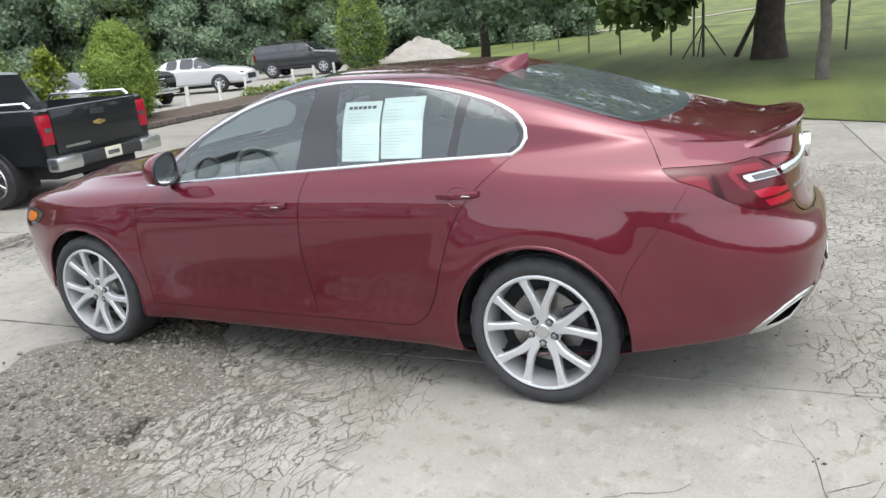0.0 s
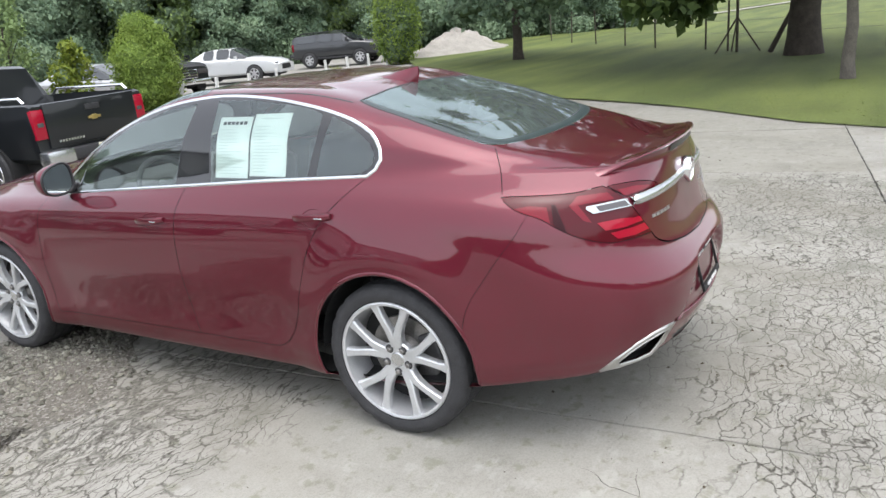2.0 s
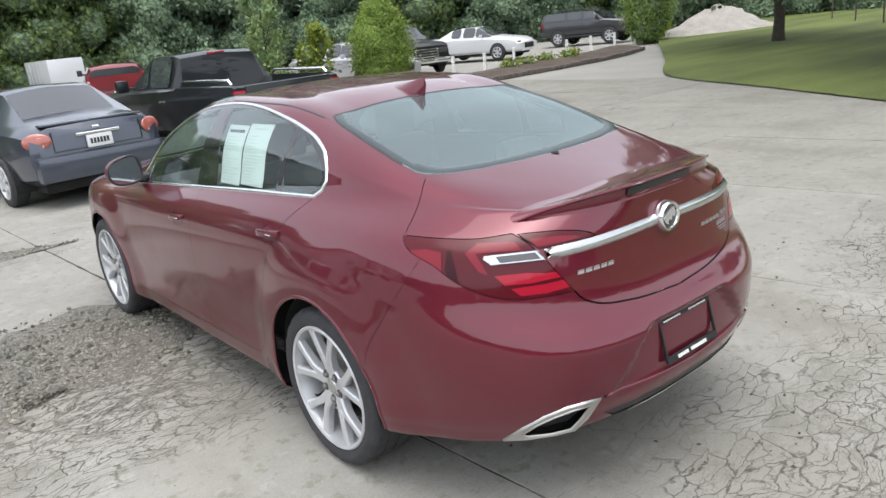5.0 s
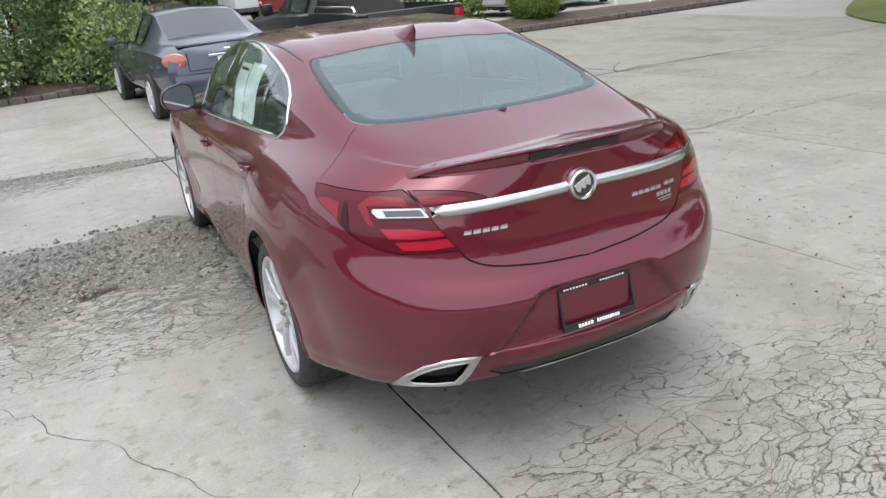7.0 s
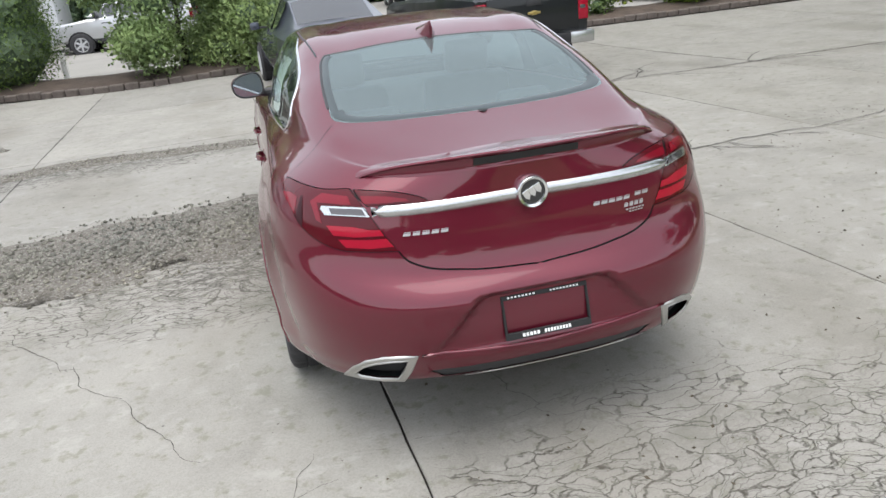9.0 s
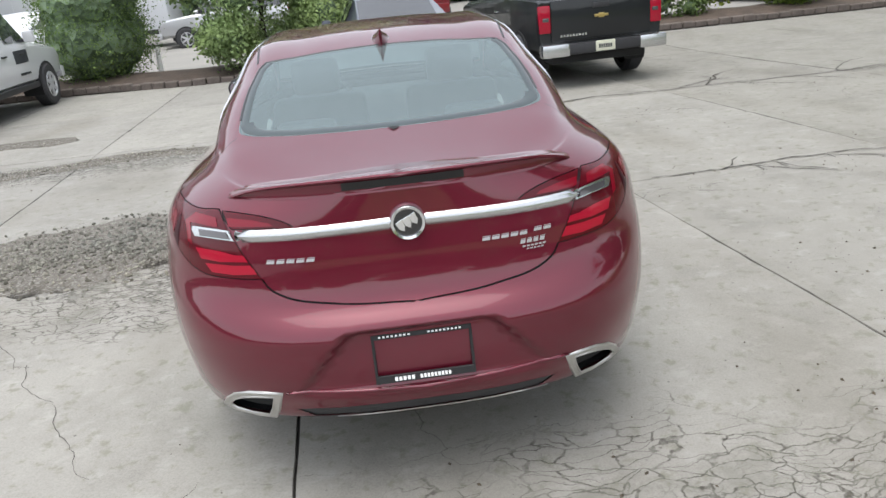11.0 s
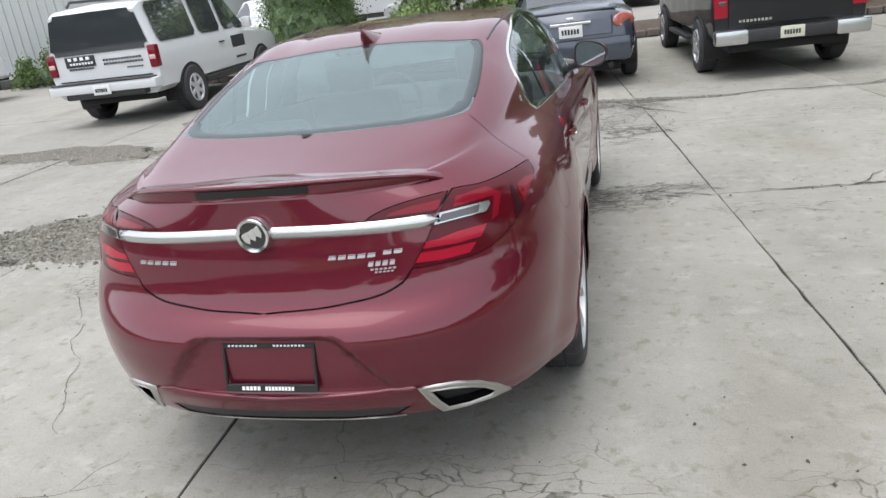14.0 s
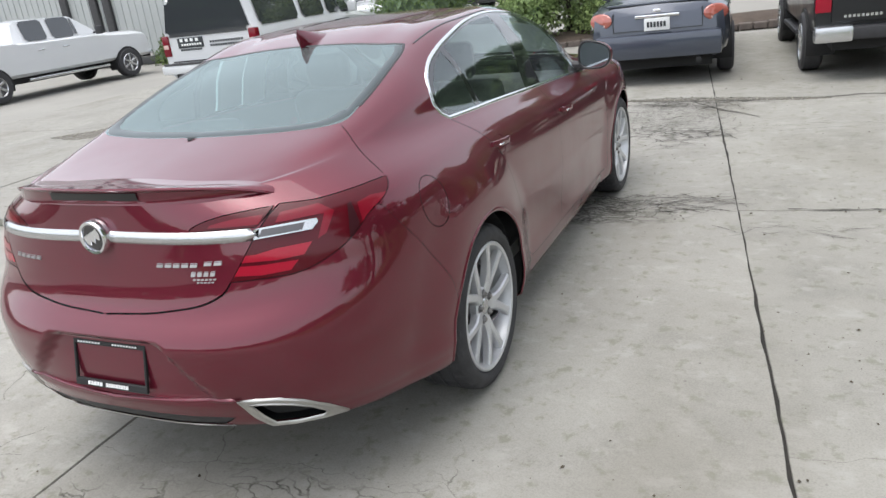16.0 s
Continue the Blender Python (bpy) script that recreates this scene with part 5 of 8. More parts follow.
notch = skin(*find([(0.024, -0.474), (0.0, -0.474), (0.0, -0.505)], axes=(0, 1), v0=1.3).T) + [0, 0, 0.003]
from_faces("lid_notch", [notch[0], notch[0] * [-1, 1, 1], notch[2] * [0, 1, 1]], [(0, 1, 2)], DARK_GAP, lid, "small dark notch at the lid's front edge", False)
for sgn in (1, -1):
    ditch = find(smooth_line([(0.552, 0.30), (0.572, 0.6), (0.575, 1.1)], 20), axes=(0, 1), v0=1.3)
    bead("roof_moulding", ditch, 0.010, 0.0015, BLACK_TRIM, red_car, sgn)


# cabin
def seat(x, y, rear=False):
    s = new("seat")
    s.parent = red_car
    bm = bmesh.new()
    w = 0.26 if not rear else 0.64
    box(bm, x - w, x + w, y - 0.24, y + 0.27, 0.36, 0.54, 0.06, 3)
    part("cushion", bm, LEATHER, s, smooth=True, angle=60)
    bm = bmesh.new()
    box(bm, x - w, x + w, -0.075, 0.075, 0.0, 0.60 if not rear else 0.50, 0.06, 3)
    bmesh.ops.transform(bm, matrix=pose(0, y - 0.22, 0.50, 14), verts=bm.verts)
    part("backrest", bm, LEATHER, s, smooth=True, angle=60)
    for hx in ((x,) if not rear else (x - 0.36, x + 0.36)):
        bm = bmesh.new()
        box(bm, hx - 0.13, hx + 0.13, -0.05, 0.05, 0.0, 0.19 if not rear else 0.13, 0.045, 3)
        bmesh.ops.transform(bm, matrix=pose(0, y - 0.37, 1.10 if not rear else 1.0, 8), verts=bm.verts)
        part("headrest", bm, LEATHER, s, smooth=True, angle=60)
    tagged(s, "charcoal leather seat")


seat(-0.37, 1.45), seat(0.37, 1.45), seat(0.0, 0.45, True)
bm = bmesh.new()
box(bm, -0.68, 0.68, 1.95, 2.35, 0.70, 0.955, 0.08, 3)
part("dashboard", bm, CABIN_GREY, red_car, "dark grey dashboard", True, 60)
bm = bmesh.new()
box(bm, -0.58, 0.58, -0.5, -0.02, 1.0, 1.03, 0.012)
part("parcel_shelf", bm, CABIN_GREY, red_car)
bm = bmesh.new()
box(bm, -0.12, 0.12, 1.2, 2.0, 0.4, 0.62, 0.04)
part("console", bm, CABIN_GREY, red_car)
bm = bmesh.new()
sw = pose(-0.37, 1.80, 0.90, -22)
tube(bm, [sw @ Vector((0.185 * math.cos(t), 0, 0.185 * math.sin(t))) for t in np.linspace(0, 2 * math.pi, 33)[:-1]], 0.016, 8, True)
wheel_ob = part("steering_wheel", bm, LEATHER, red_car, "black leather steering wheel", True)
bm = bmesh.new()
bmesh.ops.create_uvsphere(bm, u_segments=16, v_segments=10, radius=0.07, matrix=sw @ Matrix.Diagonal((1, 0.5, 1, 1)))
for t in (0, 180, 270):
    tube(bm, [sw @ Vector((0.05 * math.cos(radians(t)), 0, 0.05 * math.sin(radians(t)))), sw @ Vector((0.18 * math.cos(radians(t)), 0, 0.18 * math.sin(radians(t))))], 0.014, 6)
part("wheel_hub", bm, LEATHER, wheel_ob, smooth=True)
bm = bmesh.new()
box(bm, -0.10, 0.10, 1.27, 1.29, 1.30, 1.36, 0.01)
part("inner_mirror", bm, BLACK_TRIM, red_car)

# two sheets of paper taped inside the rear side window
def sheet(y0, y1, z0, z1, head):
    n, m = 5, 7
    V, F = [], []

    def at(y, z, inset):
        q = find([(y, z)], axes=(1, 2), a0=0.06, a1=0.97)
        return (skin(q[:, 0], q[:, 1]) - skin_normal(q[:, 0], q[:, 1]) * inset)[0] * [-1, 1, 1]
    for i in range(n + 1):
        for j in range(m + 1):
            V.append(at(y0 + (y1 - y0) * i / n, z0 + (z1 - z0) * j / m, 0.006))
    for i in range(n):
        for j in range(m):
            a = i * (m + 1) + j
            F.append((a, a + 1, a + m + 2, a + m + 1))
    sh = from_faces("paper_sheet", V, F, PAPER, None, "")
    tagged(sh, "printed white paper sheet taped inside a rear window", "paper", "sheets in the window")
    lines = [(0.90, 0.05, 0.12, 0.88, INK)] if head else [(0.92, 0.012, 0.2, 0.8, INK_PALE)]
    rng = random.Random(3 if head else 4)
    for k in range(15):
        f = 0.80 - 0.052 * k
        lines.append((f, 0.009, 0.08, rng.uniform(0.35, 0.92), INK_PALE))
    for f, h, a, b, mat in lines:
        segs = 1 if mat is INK_PALE else 6
        for q in range(segs):
            ya, yb = y0 + (y1 - y0) * (a + (b - a) * q / segs), y0 + (y1 - y0) * (a + (b - a) * (q + (1 if segs == 1 else 0.8)) / segs)
            za, zb = z0 + (z1 - z0) * (f - h / 2), z0 + (z1 - z0) * (f + h / 2)
            from_faces("print_bar", [at(ya, za, 0.0048), at(yb, za, 0.0048), at(yb, zb, 0.0048), at(ya, zb, 0.0048)], [(0, 1, 2, 3)], mat, sh, "", False)


sheet(0.975, 0.775, 1.072, 1.335, True)
sheet(0.765, 0.555, 1.082, 1.345, False)


# ---- ground ----
def in_tri_noise(x, y, s=1.0):
    return noise.noise(Vector((x * s, y * s, 3.7)))


EDGE = [(-30, -60), (-6, -20), (1.5, -10), (4.6, -5.3), (6.75, -1.9), (7.25, -0.9), (8.7, 0.65), (11.05, 4.2), (13.5, 7.9), (17.5, 10.7), (24.4, 15.6), (34, 22)]


def swale(x, y):
    """The lot dips a little before the planting bed."""
    u = min(1.0, max(0.0, (x + 1.5) / 4.0))
    a = min(1.0, max(0.0, (y - 3.6) / 5.0))
    b = min(1.0, max(0.0, (12.6 - y) / 3.0))
    return -0.05 * (u * u * (3 - 2 * u)) * (a * a * (3 - 2 * a)) * (b * b * (3 - 2 * b))


def lawn_height(x, y):
    """The lawn lies almost level and rises gently towards the far field."""
    d = max(0.0, x - 14) + 0.35 * max(0.0, -y - 6)
    return 0.02 + swale(x, y) + 0.006 * d + 0.00006 * d * d + 0.03 * in_tri_noise(x, y, 0.15) + 0.01 * in_tri_noise(x, y, 0.9)


bm = bmesh.new()
box(bm, -1500, 1500, -1500, 1500, -1.5, -0.3)
ground = tagged(part("ground", bm, FIELD), "wide green field under an overcast sky", "field", kind="structure")

# lawn: one sheet, cut along its edge to the concrete
poly = smooth_line(EDGE, 90)
outer = [(330, 60), (330, -330), (-60, -330)]
P2 = [Vector((x, y)) for x, y in poly] + [Vector(p) for p in outer]
E2 = [(k, (k + 1) % len(P2)) for k in range(len(P2))]
for ix in range(70):
    for iy in range(70):
        x = -30 + 0.9 * ix + 0.035 * ix**2 + 0.0007 * ix**3
        y = 30 - 0.9 * iy - 0.03 * iy**2 - 0.0004 * iy**3
        P2.append(Vector((x, y)))
vs, _, fs, _, _, _ = delaunay_2d_cdt(P2, E2, [], 0, 1e-5)
uv2 = np.array([(v.x, v.y) for v in vs])
tri2 = np.array(fs)
keep = inside(uv2[tri2].mean(1), np.vstack([poly, outer]))
ob = from_faces("lawn", [(x, y, lawn_height(x, y)) for x, y in uv2], tri2[keep], LAWN)
tagged(ob, "mown green lawn sloping up from the drive", "lawn", kind="structure")

# grass blades along the lawn's near part
rng = np.random.default_rng(5)
V, F = [], []
cand = np.column_stack([rng.uniform(3, 26, 110000), rng.uniform(-9, 15, 110000)])
dist = np.hypot(cand[:, 0] + 2, cand[:, 1] + 1)
cand = cand[rng.random(len(cand)) < np.clip((11 / dist) ** 2, 0.05, 1)]
cand = cand[inside(cand, np.vstack([poly, outer]))]
hgt = rng.uniform(0.004, 0.013, len(cand))
ang = rng.uniform(0, 2 * math.pi, len(cand))
for (x, y), h, a in zip(cand, hgt, ang):
    z, c, s = lawn_height(x, y) + 0.002, math.cos(a), math.sin(a)
    k = len(V)
    w = 0.011
    V += [(x - w * c, y - w * s, z), (x + w * c, y + w * s, z), (x + 0.035 * s, y - 0.035 * c, z + h)]
    F.append((k, k + 2, k + 1))
tagged(from_faces("grass", V, F, BLADES, None, "", True, [(0, 0, 1)] * len(V)), "short green grass blades on the lawn", "grass", kind="stuff")

# lot: a sheet below, single slabs above, dirt in the joints
bm = bmesh.new()
gx, gy = [-120, -60, -20, *range(-12, 18), 25, 40], [-70, -30, *range(-10, 16), 25, 60]
sheet_v = [[bm.verts.new((x, y, -0.035 + swale(x, y))) for y in gy] for x in gx]
for i in range(len(gx) - 1):
    for j in range(len(gy) - 1):
        bm.faces.new((sheet_v[i][j], sheet_v[i + 1][j], sheet_v[i + 1][j + 1], sheet_v[i][j + 1]))
pavement = tagged(part("pavement", bm, LOT), "pale cracked concrete lot with dirty joints", "pavement", kind="structure")
LONG = [(-11.2, -0.02), (-8.5, -0.025), (-5.85, -0.03), (-3.25, -0.04), (-0.555, -0.05), (1.975, -0.115), (4.28, -0.12), (6.7, -0.12), (9.2, -0.12), (11.8, -0.12), (14.4, -0.12)]
CROSS = [-9.2, -5.4, -1.55, 2.3, 6.08, 9.4, 12.6]
JW = 0.0082


def corner(k, j):
    (x0, s), y = LONG[k], CROSS[j]
    yy = y + 0.03 * (x0 - 2) * (1 if j % 2 else 0.4)
    if j == 2:
        yy = -1.33 + 0.113 * (x0 - 7.1)
    return x0 + s * yy, yy


def slab(k, j):
    p = [np.array(corner(*q)) for q in ((k, j), (k + 1, j), (k + 1, j + 1), (k, j + 1))]
    c = sum(p) / 4
    r = random.Random(100 * k + j)
    lift = r.uniform(-0.004, 0.003)
    n = 36
    V, F = [], []
    for i in range(n + 1):
        for j2 in range(n + 1):
            u, v = i / n, j2 / n
            q = (p[0] * (1 - u) + p[1] * u) * (1 - v) + (p[3] * (1 - u) + p[2] * u) * v
            if i in (0, n) or j2 in (0, n):
                d = c - q
                q = q + d / np.linalg.norm(d) * (JW * (0.7 + 1.3 * r.random() ** 2.5))
            V.append((q[0], q[1], lift + swale(q[0], q[1]) + 0.0012 * in_tri_noise(q[0], q[1], 1.1)))
    for i in range(n):
        for j2 in range(n):
            a = i * (n + 1) + j2
            F.append((a, a + n + 1, a + n + 2, a + 1))
    m = n + 1
    around = [i * m for i in range(n)] + [n * m + i for i in range(n)] + [(n - i) * m + n for i in range(n)] + [n - i for i in range(n)]
    base = len(V)
    for a in around:
        x, y, z = V[a]
        q = np.array((x, y)) + (np.array((x, y)) - c) * 0.0016
        V += [(q[0], q[1], z - 0.005), (q[0], q[1], z - 0.027)]
    for i in range(len(around)):
        i2 = (i + 1) % len(around)
        F += [(around[i2], around[i], base + 2 * i, base + 2 * i2), (base + 2 * i2, base + 2 * i, base + 2 * i + 1, base + 2 * i2 + 1)]
    tone = CONCRETE_OLD if k >= 6 and j >= 2 or k >= 7 else CONCRETE_MID if k == 5 and j >= 2 else CONCRETE
    return from_faces("slab", V, F, tone, pavement, "", False)


for k in range(len(LONG) - 1):
    for j in range(len(CROSS) - 1):
        slab(k, j)


def strip_line(name, pts, w, z, mat, parent):
    pts = np.array(pts, float)
    pts = np.vstack([pts[i] + (pts[i + 1] - pts[i]) * q / 10 for i in range(len(pts) - 1) for q in range(10)] + [pts[-1]])
    t = np.gradient(pts, axis=0)
    t /= np.linalg.norm(t, axis=1)[:, None]
    s = np.stack([-t[:, 1], t[:, 0]], 1) * w / 2
    n = len(pts)
    V = [(*p, z + swale(*p)) for p in pts + s] + [(*p, z + swale(*p)) for p in pts - s]
    return from_faces(name, V, [(i, i + 1, n + i + 1, n + i) for i in range(n - 1)], mat, parent, "", False)


for k in range(len(LONG)):
    strip_line("joint_filler", [corner(k, j) for j in range(len(CROSS))], 0.05, -0.0062, JOINT_DIRT, pavement)
for j in range(len(CROSS)):
    strip_line("joint_filler", [corner(k, j) for k in range(len(LONG))], 0.05, -0.0064, JOINT_DIRT, pavement)


# gravel where the slabs have broken up
def gravel_patch(label, line, half, n_stone, rng, size=(0.006, 0.026), height=0.016):
    line = smooth_line(line, 160)
    n, m = len(line), 13
    V, F = [], []
    t = np.gradient(line, axis=0)
    t /= np.linalg.norm(t, axis=1)[:, None]
    s = np.stack([-t[:, 1], t[:, 0]], 1)

    def h(i):
        u = i / (n - 1)
        return half * (0.05 + 0.95 * min(1, 6 * min(u, 1 - u))) * (1 + 0.35 * in_tri_noise(line[i][0], line[i][1], 1.3))
    for i in range(n):
        for j in range(m):
            u = -1 + 2 * j / (m - 1)
            wob = half * (0.30 * in_tri_noise(line[i][0] + 9 * u, line[i][1], 2.2) + 0.16 * in_tri_noise(line[i][0] - 7 * u, line[i][1], 7.0))
            p = line[i] + s[i] * (u * h(i) + wob * abs(u))
            V.append((*p, swale(*p) + 0.0045 - 0.012 * max(0.0, abs(u) - 0.9) / 0.1 + 0.6 * height * (1 - u * u) * (0.7 + 0.6 * in_tri_noise(p[0], p[1], 3.0))))
    for i in range(n - 1):
        for j in range(m - 1):
            a = i * m + j
            F.append((a, a + m, a + m + 1, a + 1))
    bed = tagged(from_faces("gravel_bed", V, F, GRAVEL), label, "gravel", kind="stuff")
    oct_v = np.array([(1, 0, 0), (-1, 0, 0), (0, 1, 0), (0, -1, 0), (0, 0, 1), (0, 0, -1)], float)
    oct_f = [(0, 2, 4), (2, 1, 4), (1, 3, 4), (3, 0, 4), (2, 0, 5), (1, 2, 5), (3, 1, 5), (0, 3, 5)]
    SV, SF = [], []
    for _ in range(n_stone):
        i = int(rng.integers(0, n))
        u = float(np.clip(rng.normal(0, 0.5), -1.06, 1.06))
        p = line[i] + s[i] * u * h(i) + rng.normal(0, 0.02, 2)
        r = size[0] + (size[1] - size[0]) * rng.random() ** 4.0
        z = swale(*p) + max(0.0, 0.003 + 0.5 * height * (1 - u * u))
        rot = rng.uniform(0, 6.3)
        q = oct_v * (r * rng.uniform(0.6, 1.3, 3)) * rng.uniform(0.75, 1.15, (6, 1))
        q[:, 2] *= 0.7
        c, sn = math.cos(rot), math.sin(rot)
        q[:, :2] = q[:, :2] @ np.array([[c, sn], [-sn, c]])
        k = len(SV)
        SV += [(a + p[0], b + p[1], d + z + r * 0.3) for a, b, d in q]
        SF += [(k + a, k + b, k + d) for a, b, d in oct_f]
    tagged(from_faces("loose_gravel", SV, SF, STONES, None, "", False), "loose grey stones on broken concrete", "gravel", kind="stuff")


rng = np.random.default_rng(8)
gravel_patch("grey gravel filling broken concrete", [(-4.45, 1.6), (-3.7, 1.9), (-3.0, 2.08), (-2.2, 2.2), (-1.6, 2.30), (-1.0, 2.42), (-0.3, 2.5)], 0.70, 11000, rng, (0.0035, 0.024))
gravel_patch("thin gravel along a broken joint", [(-5.2, 5.25), (-4.2, 5.3), (-3.0, 5.62), (-1.8, 5.55), (-0.5, 5.4)], 0.20, 1700, rng, (0.005, 0.018), 0.010)
gravel_patch("worn grey patch in the concrete", [(-8.2, 5.3), (-7.3, 5.55), (-6.3, 5.65), (-5.2, 5.3), (-4.6, 5.0)], 0.46, 1500, rng, (0.004, 0.014), 0.008)
gravel_patch("small worn grey patch in the concrete", [(-5.5, 7.35), (-4.9, 7.35), (-4.1, 7.2)], 0.27, 400, rng, (0.004, 0.012), 0.007)
gravel_patch("crumbled concrete along a joint", [(0.2, 6.32), (0.9, 6.35), (1.5, 6.25), (2.0, 6.15), (2.4, 6.12)], 0.075, 500, rng, (0.004, 0.015), 0.007)


# cracks: thin open lines that wander and fork
def crack_lines(label, starts, seed):
    """Each start is (x, y, heading, length, width); a crack wanders along its heading and thins out."""
    g = random.Random(seed)
    V, F = [], []

    def run(x, y, head, length, width, depth=0):
        n = max(4, int(length / 0.035))
        a, pts = head, []
        for i in range(n + 1):
            pts.append((x, y, width * (0.35 + 0.65 * math.sin(math.pi * min(1, 0.15 + 0.85 * i / n))) * g.uniform(0.5, 1.35)))
            a = head + 0.6 * (a - head) + g.gauss(0, 0.2)
            x, y = x + length / n * math.cos(a), y + length / n * math.sin(a)
            if depth < 2 and g.random() < 0.05:
                run(x, y, a + g.choice((-1, 1)) * g.uniform(0.5, 1.1), length * g.uniform(0.15, 0.35), width * 0.7, depth + 1)
        k = len(V)
        for i, (px, py, w) in enumerate(pts):
            qx, qy, _ = pts[min(i + 1, n)]
            ox, oy, _ = pts[max(i - 1, 0)]
            d = math.hypot(qx - ox, qy - oy) or 1
            nx, ny = -(qy - oy) / d * w / 2, (qx - ox) / d * w / 2
            z = swale(px, py) + 0.0048
            V.extend(((px + nx, py + ny, z), (px - nx, py - ny, z)))
        F.extend((k + 2 * i, k + 2 * i + 1, k + 2 * i + 3, k + 2 * i + 2) for i in range(n))
    for q in starts:
        run(*q)
    tagged(from_faces("crack", V, F, CRACK, None, "", False), label, "crack", kind="stuff")


def crack_zone(cx, cy, rx, ry, n, head, spread, length, width, seed):
    g = random.Random(seed)
    out = []
    for _ in range(n):
        a, q = g.uniform(0, 6.283), math.sqrt(g.random())
        h = head + g.gauss(0, spread)
        ln = length * g.uniform(0.4, 1.4)
        out.append((cx + rx * q * math.cos(a) - 0.5 * ln * math.cos(h), cy + ry * q * math.sin(a) - 0.5 * ln * math.sin(h), h, ln, width * g.uniform(0.5, 1.5)))
    return out


crack_lines("long dark cracks wandering over the concrete", [(-2.42, 0.98, -0.95, 0.75, 0.0045), (-1.98, 0.40, -1.0, 0.55, 0.004), (-1.68, -0.05, -0.95, 0.75, 0.0035), (1.5, 4.82, 0.02, 1.7, 0.006), (1.9, 4.52, 0.30, 0.9, 0.005), (0.7, 4.95, 0.0, 0.8, 0.007), (0.4, 6.26, -0.015, 4.2, 0.034), (4.4, 6.16, -0.01, 4.0, 0.03), (2.0, 2.33, 0.03, 2.6, 0.018), (4.14, 2.04, -1.31, 1.2, 0.007), (2.9, -0.4, 0.2, 1.3, 0.004), (-1.9, -1.4, 0.3, 1.2, 0.004), (5.2, 6.2, -0.2, 2.2, 0.008), (6.5, 3.6, 0.1, 2.5, 0.007), (4.8, 8.4, 0.15, 2.4, 0.008)], 5)
crack_lines("streaky cracks beside a slab joint", crack_zone(1.15, 2.42, 0.62, 0.22, 75, 0.0, 0.3, 0.2, 0.007, 6) + crack_zone(2.05, 1.95, 0.4, 0.14, 14, 0.1, 0.4, 0.2, 0.005, 7), 8)
crack_lines("broken-up cracks across a slab", crack_zone(1.1, 4.35, 0.42, 0.5, 45, 0.15, 0.6, 0.24, 0.007, 9) + crack_zone(1.1, 6.0, 0.7, 0.25, 40, 0.0, 0.4, 0.25, 0.009, 10), 11)

# crumbs and dead leaf bits strewn over the slabs
rng = np.random.default_rng(21)
V, F = [], []
spots = [(rng.uniform(-1, 5), rng.uniform(-2.6, 5)) for _ in range(45)]
for i in range(1600):
    if i % 2:
        x, y = rng.uniform(-4, 6), rng.uniform(-3.5, 8)
    else:   # loose clusters
        c0 = spots[int(rng.integers(len(spots)))]
        x, y = c0[0] + 0.22 * rng.normal(), c0[1] + 0.16 * rng.normal()
    r, a = 0.0025 + 0.011 * rng.random() ** 4, rng.uniform(0, 6.28)
    z, k = swale(x, y) + 0.004, len(V)
    c, q = r * math.cos(a), r * math.sin(a)
    V += [(x - c, y - q, z), (x + 0.6 * q, y - 0.6 * c, z), (x + c, y + q, z), (x - 0.6 * q, y + 0.6 * c, z), (x, y, z + 0.7 * r)]
    F += [(k, k + 1, k + 4), (k + 1, k + 2, k + 4), (k + 2, k + 3, k + 4), (k + 3, k, k + 4)]
tagged(from_faces("crumbs", V, F, CRUMB, None, "", False), "small dark crumbs strewn over the concrete", "debris", kind="stuff")

# planting bed behind a low stone edging
BED = [(-10.6, 12.95), (-8, 12.95), (-5.3, 12.9), (-4.4, 12.45), (-2.9, 12.4), (-1.0, 12.9), (1.2, 13.4), (5.0, 13.35), (9.8, 13.25), (15.9, 13.45), (19.5, 13.9), (22.5, 15.0)]
bl = smooth_line(BED, 110)
V, F = [], []
for i, (x, y) in enumerate(bl):
    for j in range(7):
        d = 2.4 * j / 6
        V.append((x, y + d, 0.02 + 0.20 * math.sin(math.pi * min(1, 0.12 + d / 2.7)) + 0.03 * in_tri_noise(x, y + d, 1.4)))
for i in range(len(bl) - 1):
    for j in range(6):
        a = i * 7 + j
        F.append((a, a + 7, a + 8, a + 1))
bed = tagged(from_faces("planting_bed", V, F, MULCH), "long mulched planting bed behind stone edging", "flower bed", kind="structure")
edge = smooth_line(BED, 125)
for i in range(len(edge) - 1):
    a, b = edge[i], edge[i + 1]
    r = random.Random(i)
    bm = bmesh.new()
    L = float(np.linalg.norm(b - a))
    box(bm, 0.008, L - 0.008, -0.09, 0.06, -0.02, 0.10 + 0.03 * r.random(), 0.018, 1)
    bmesh.ops.transform(bm, matrix=pose(a[0], a[1] + 0.02 * r.random(), 0, 0, 0, math.degrees(math.atan2(*(b - a)[::-1]))), verts=bm.verts)
    part("edging_block", bm, BLOCK, bed)


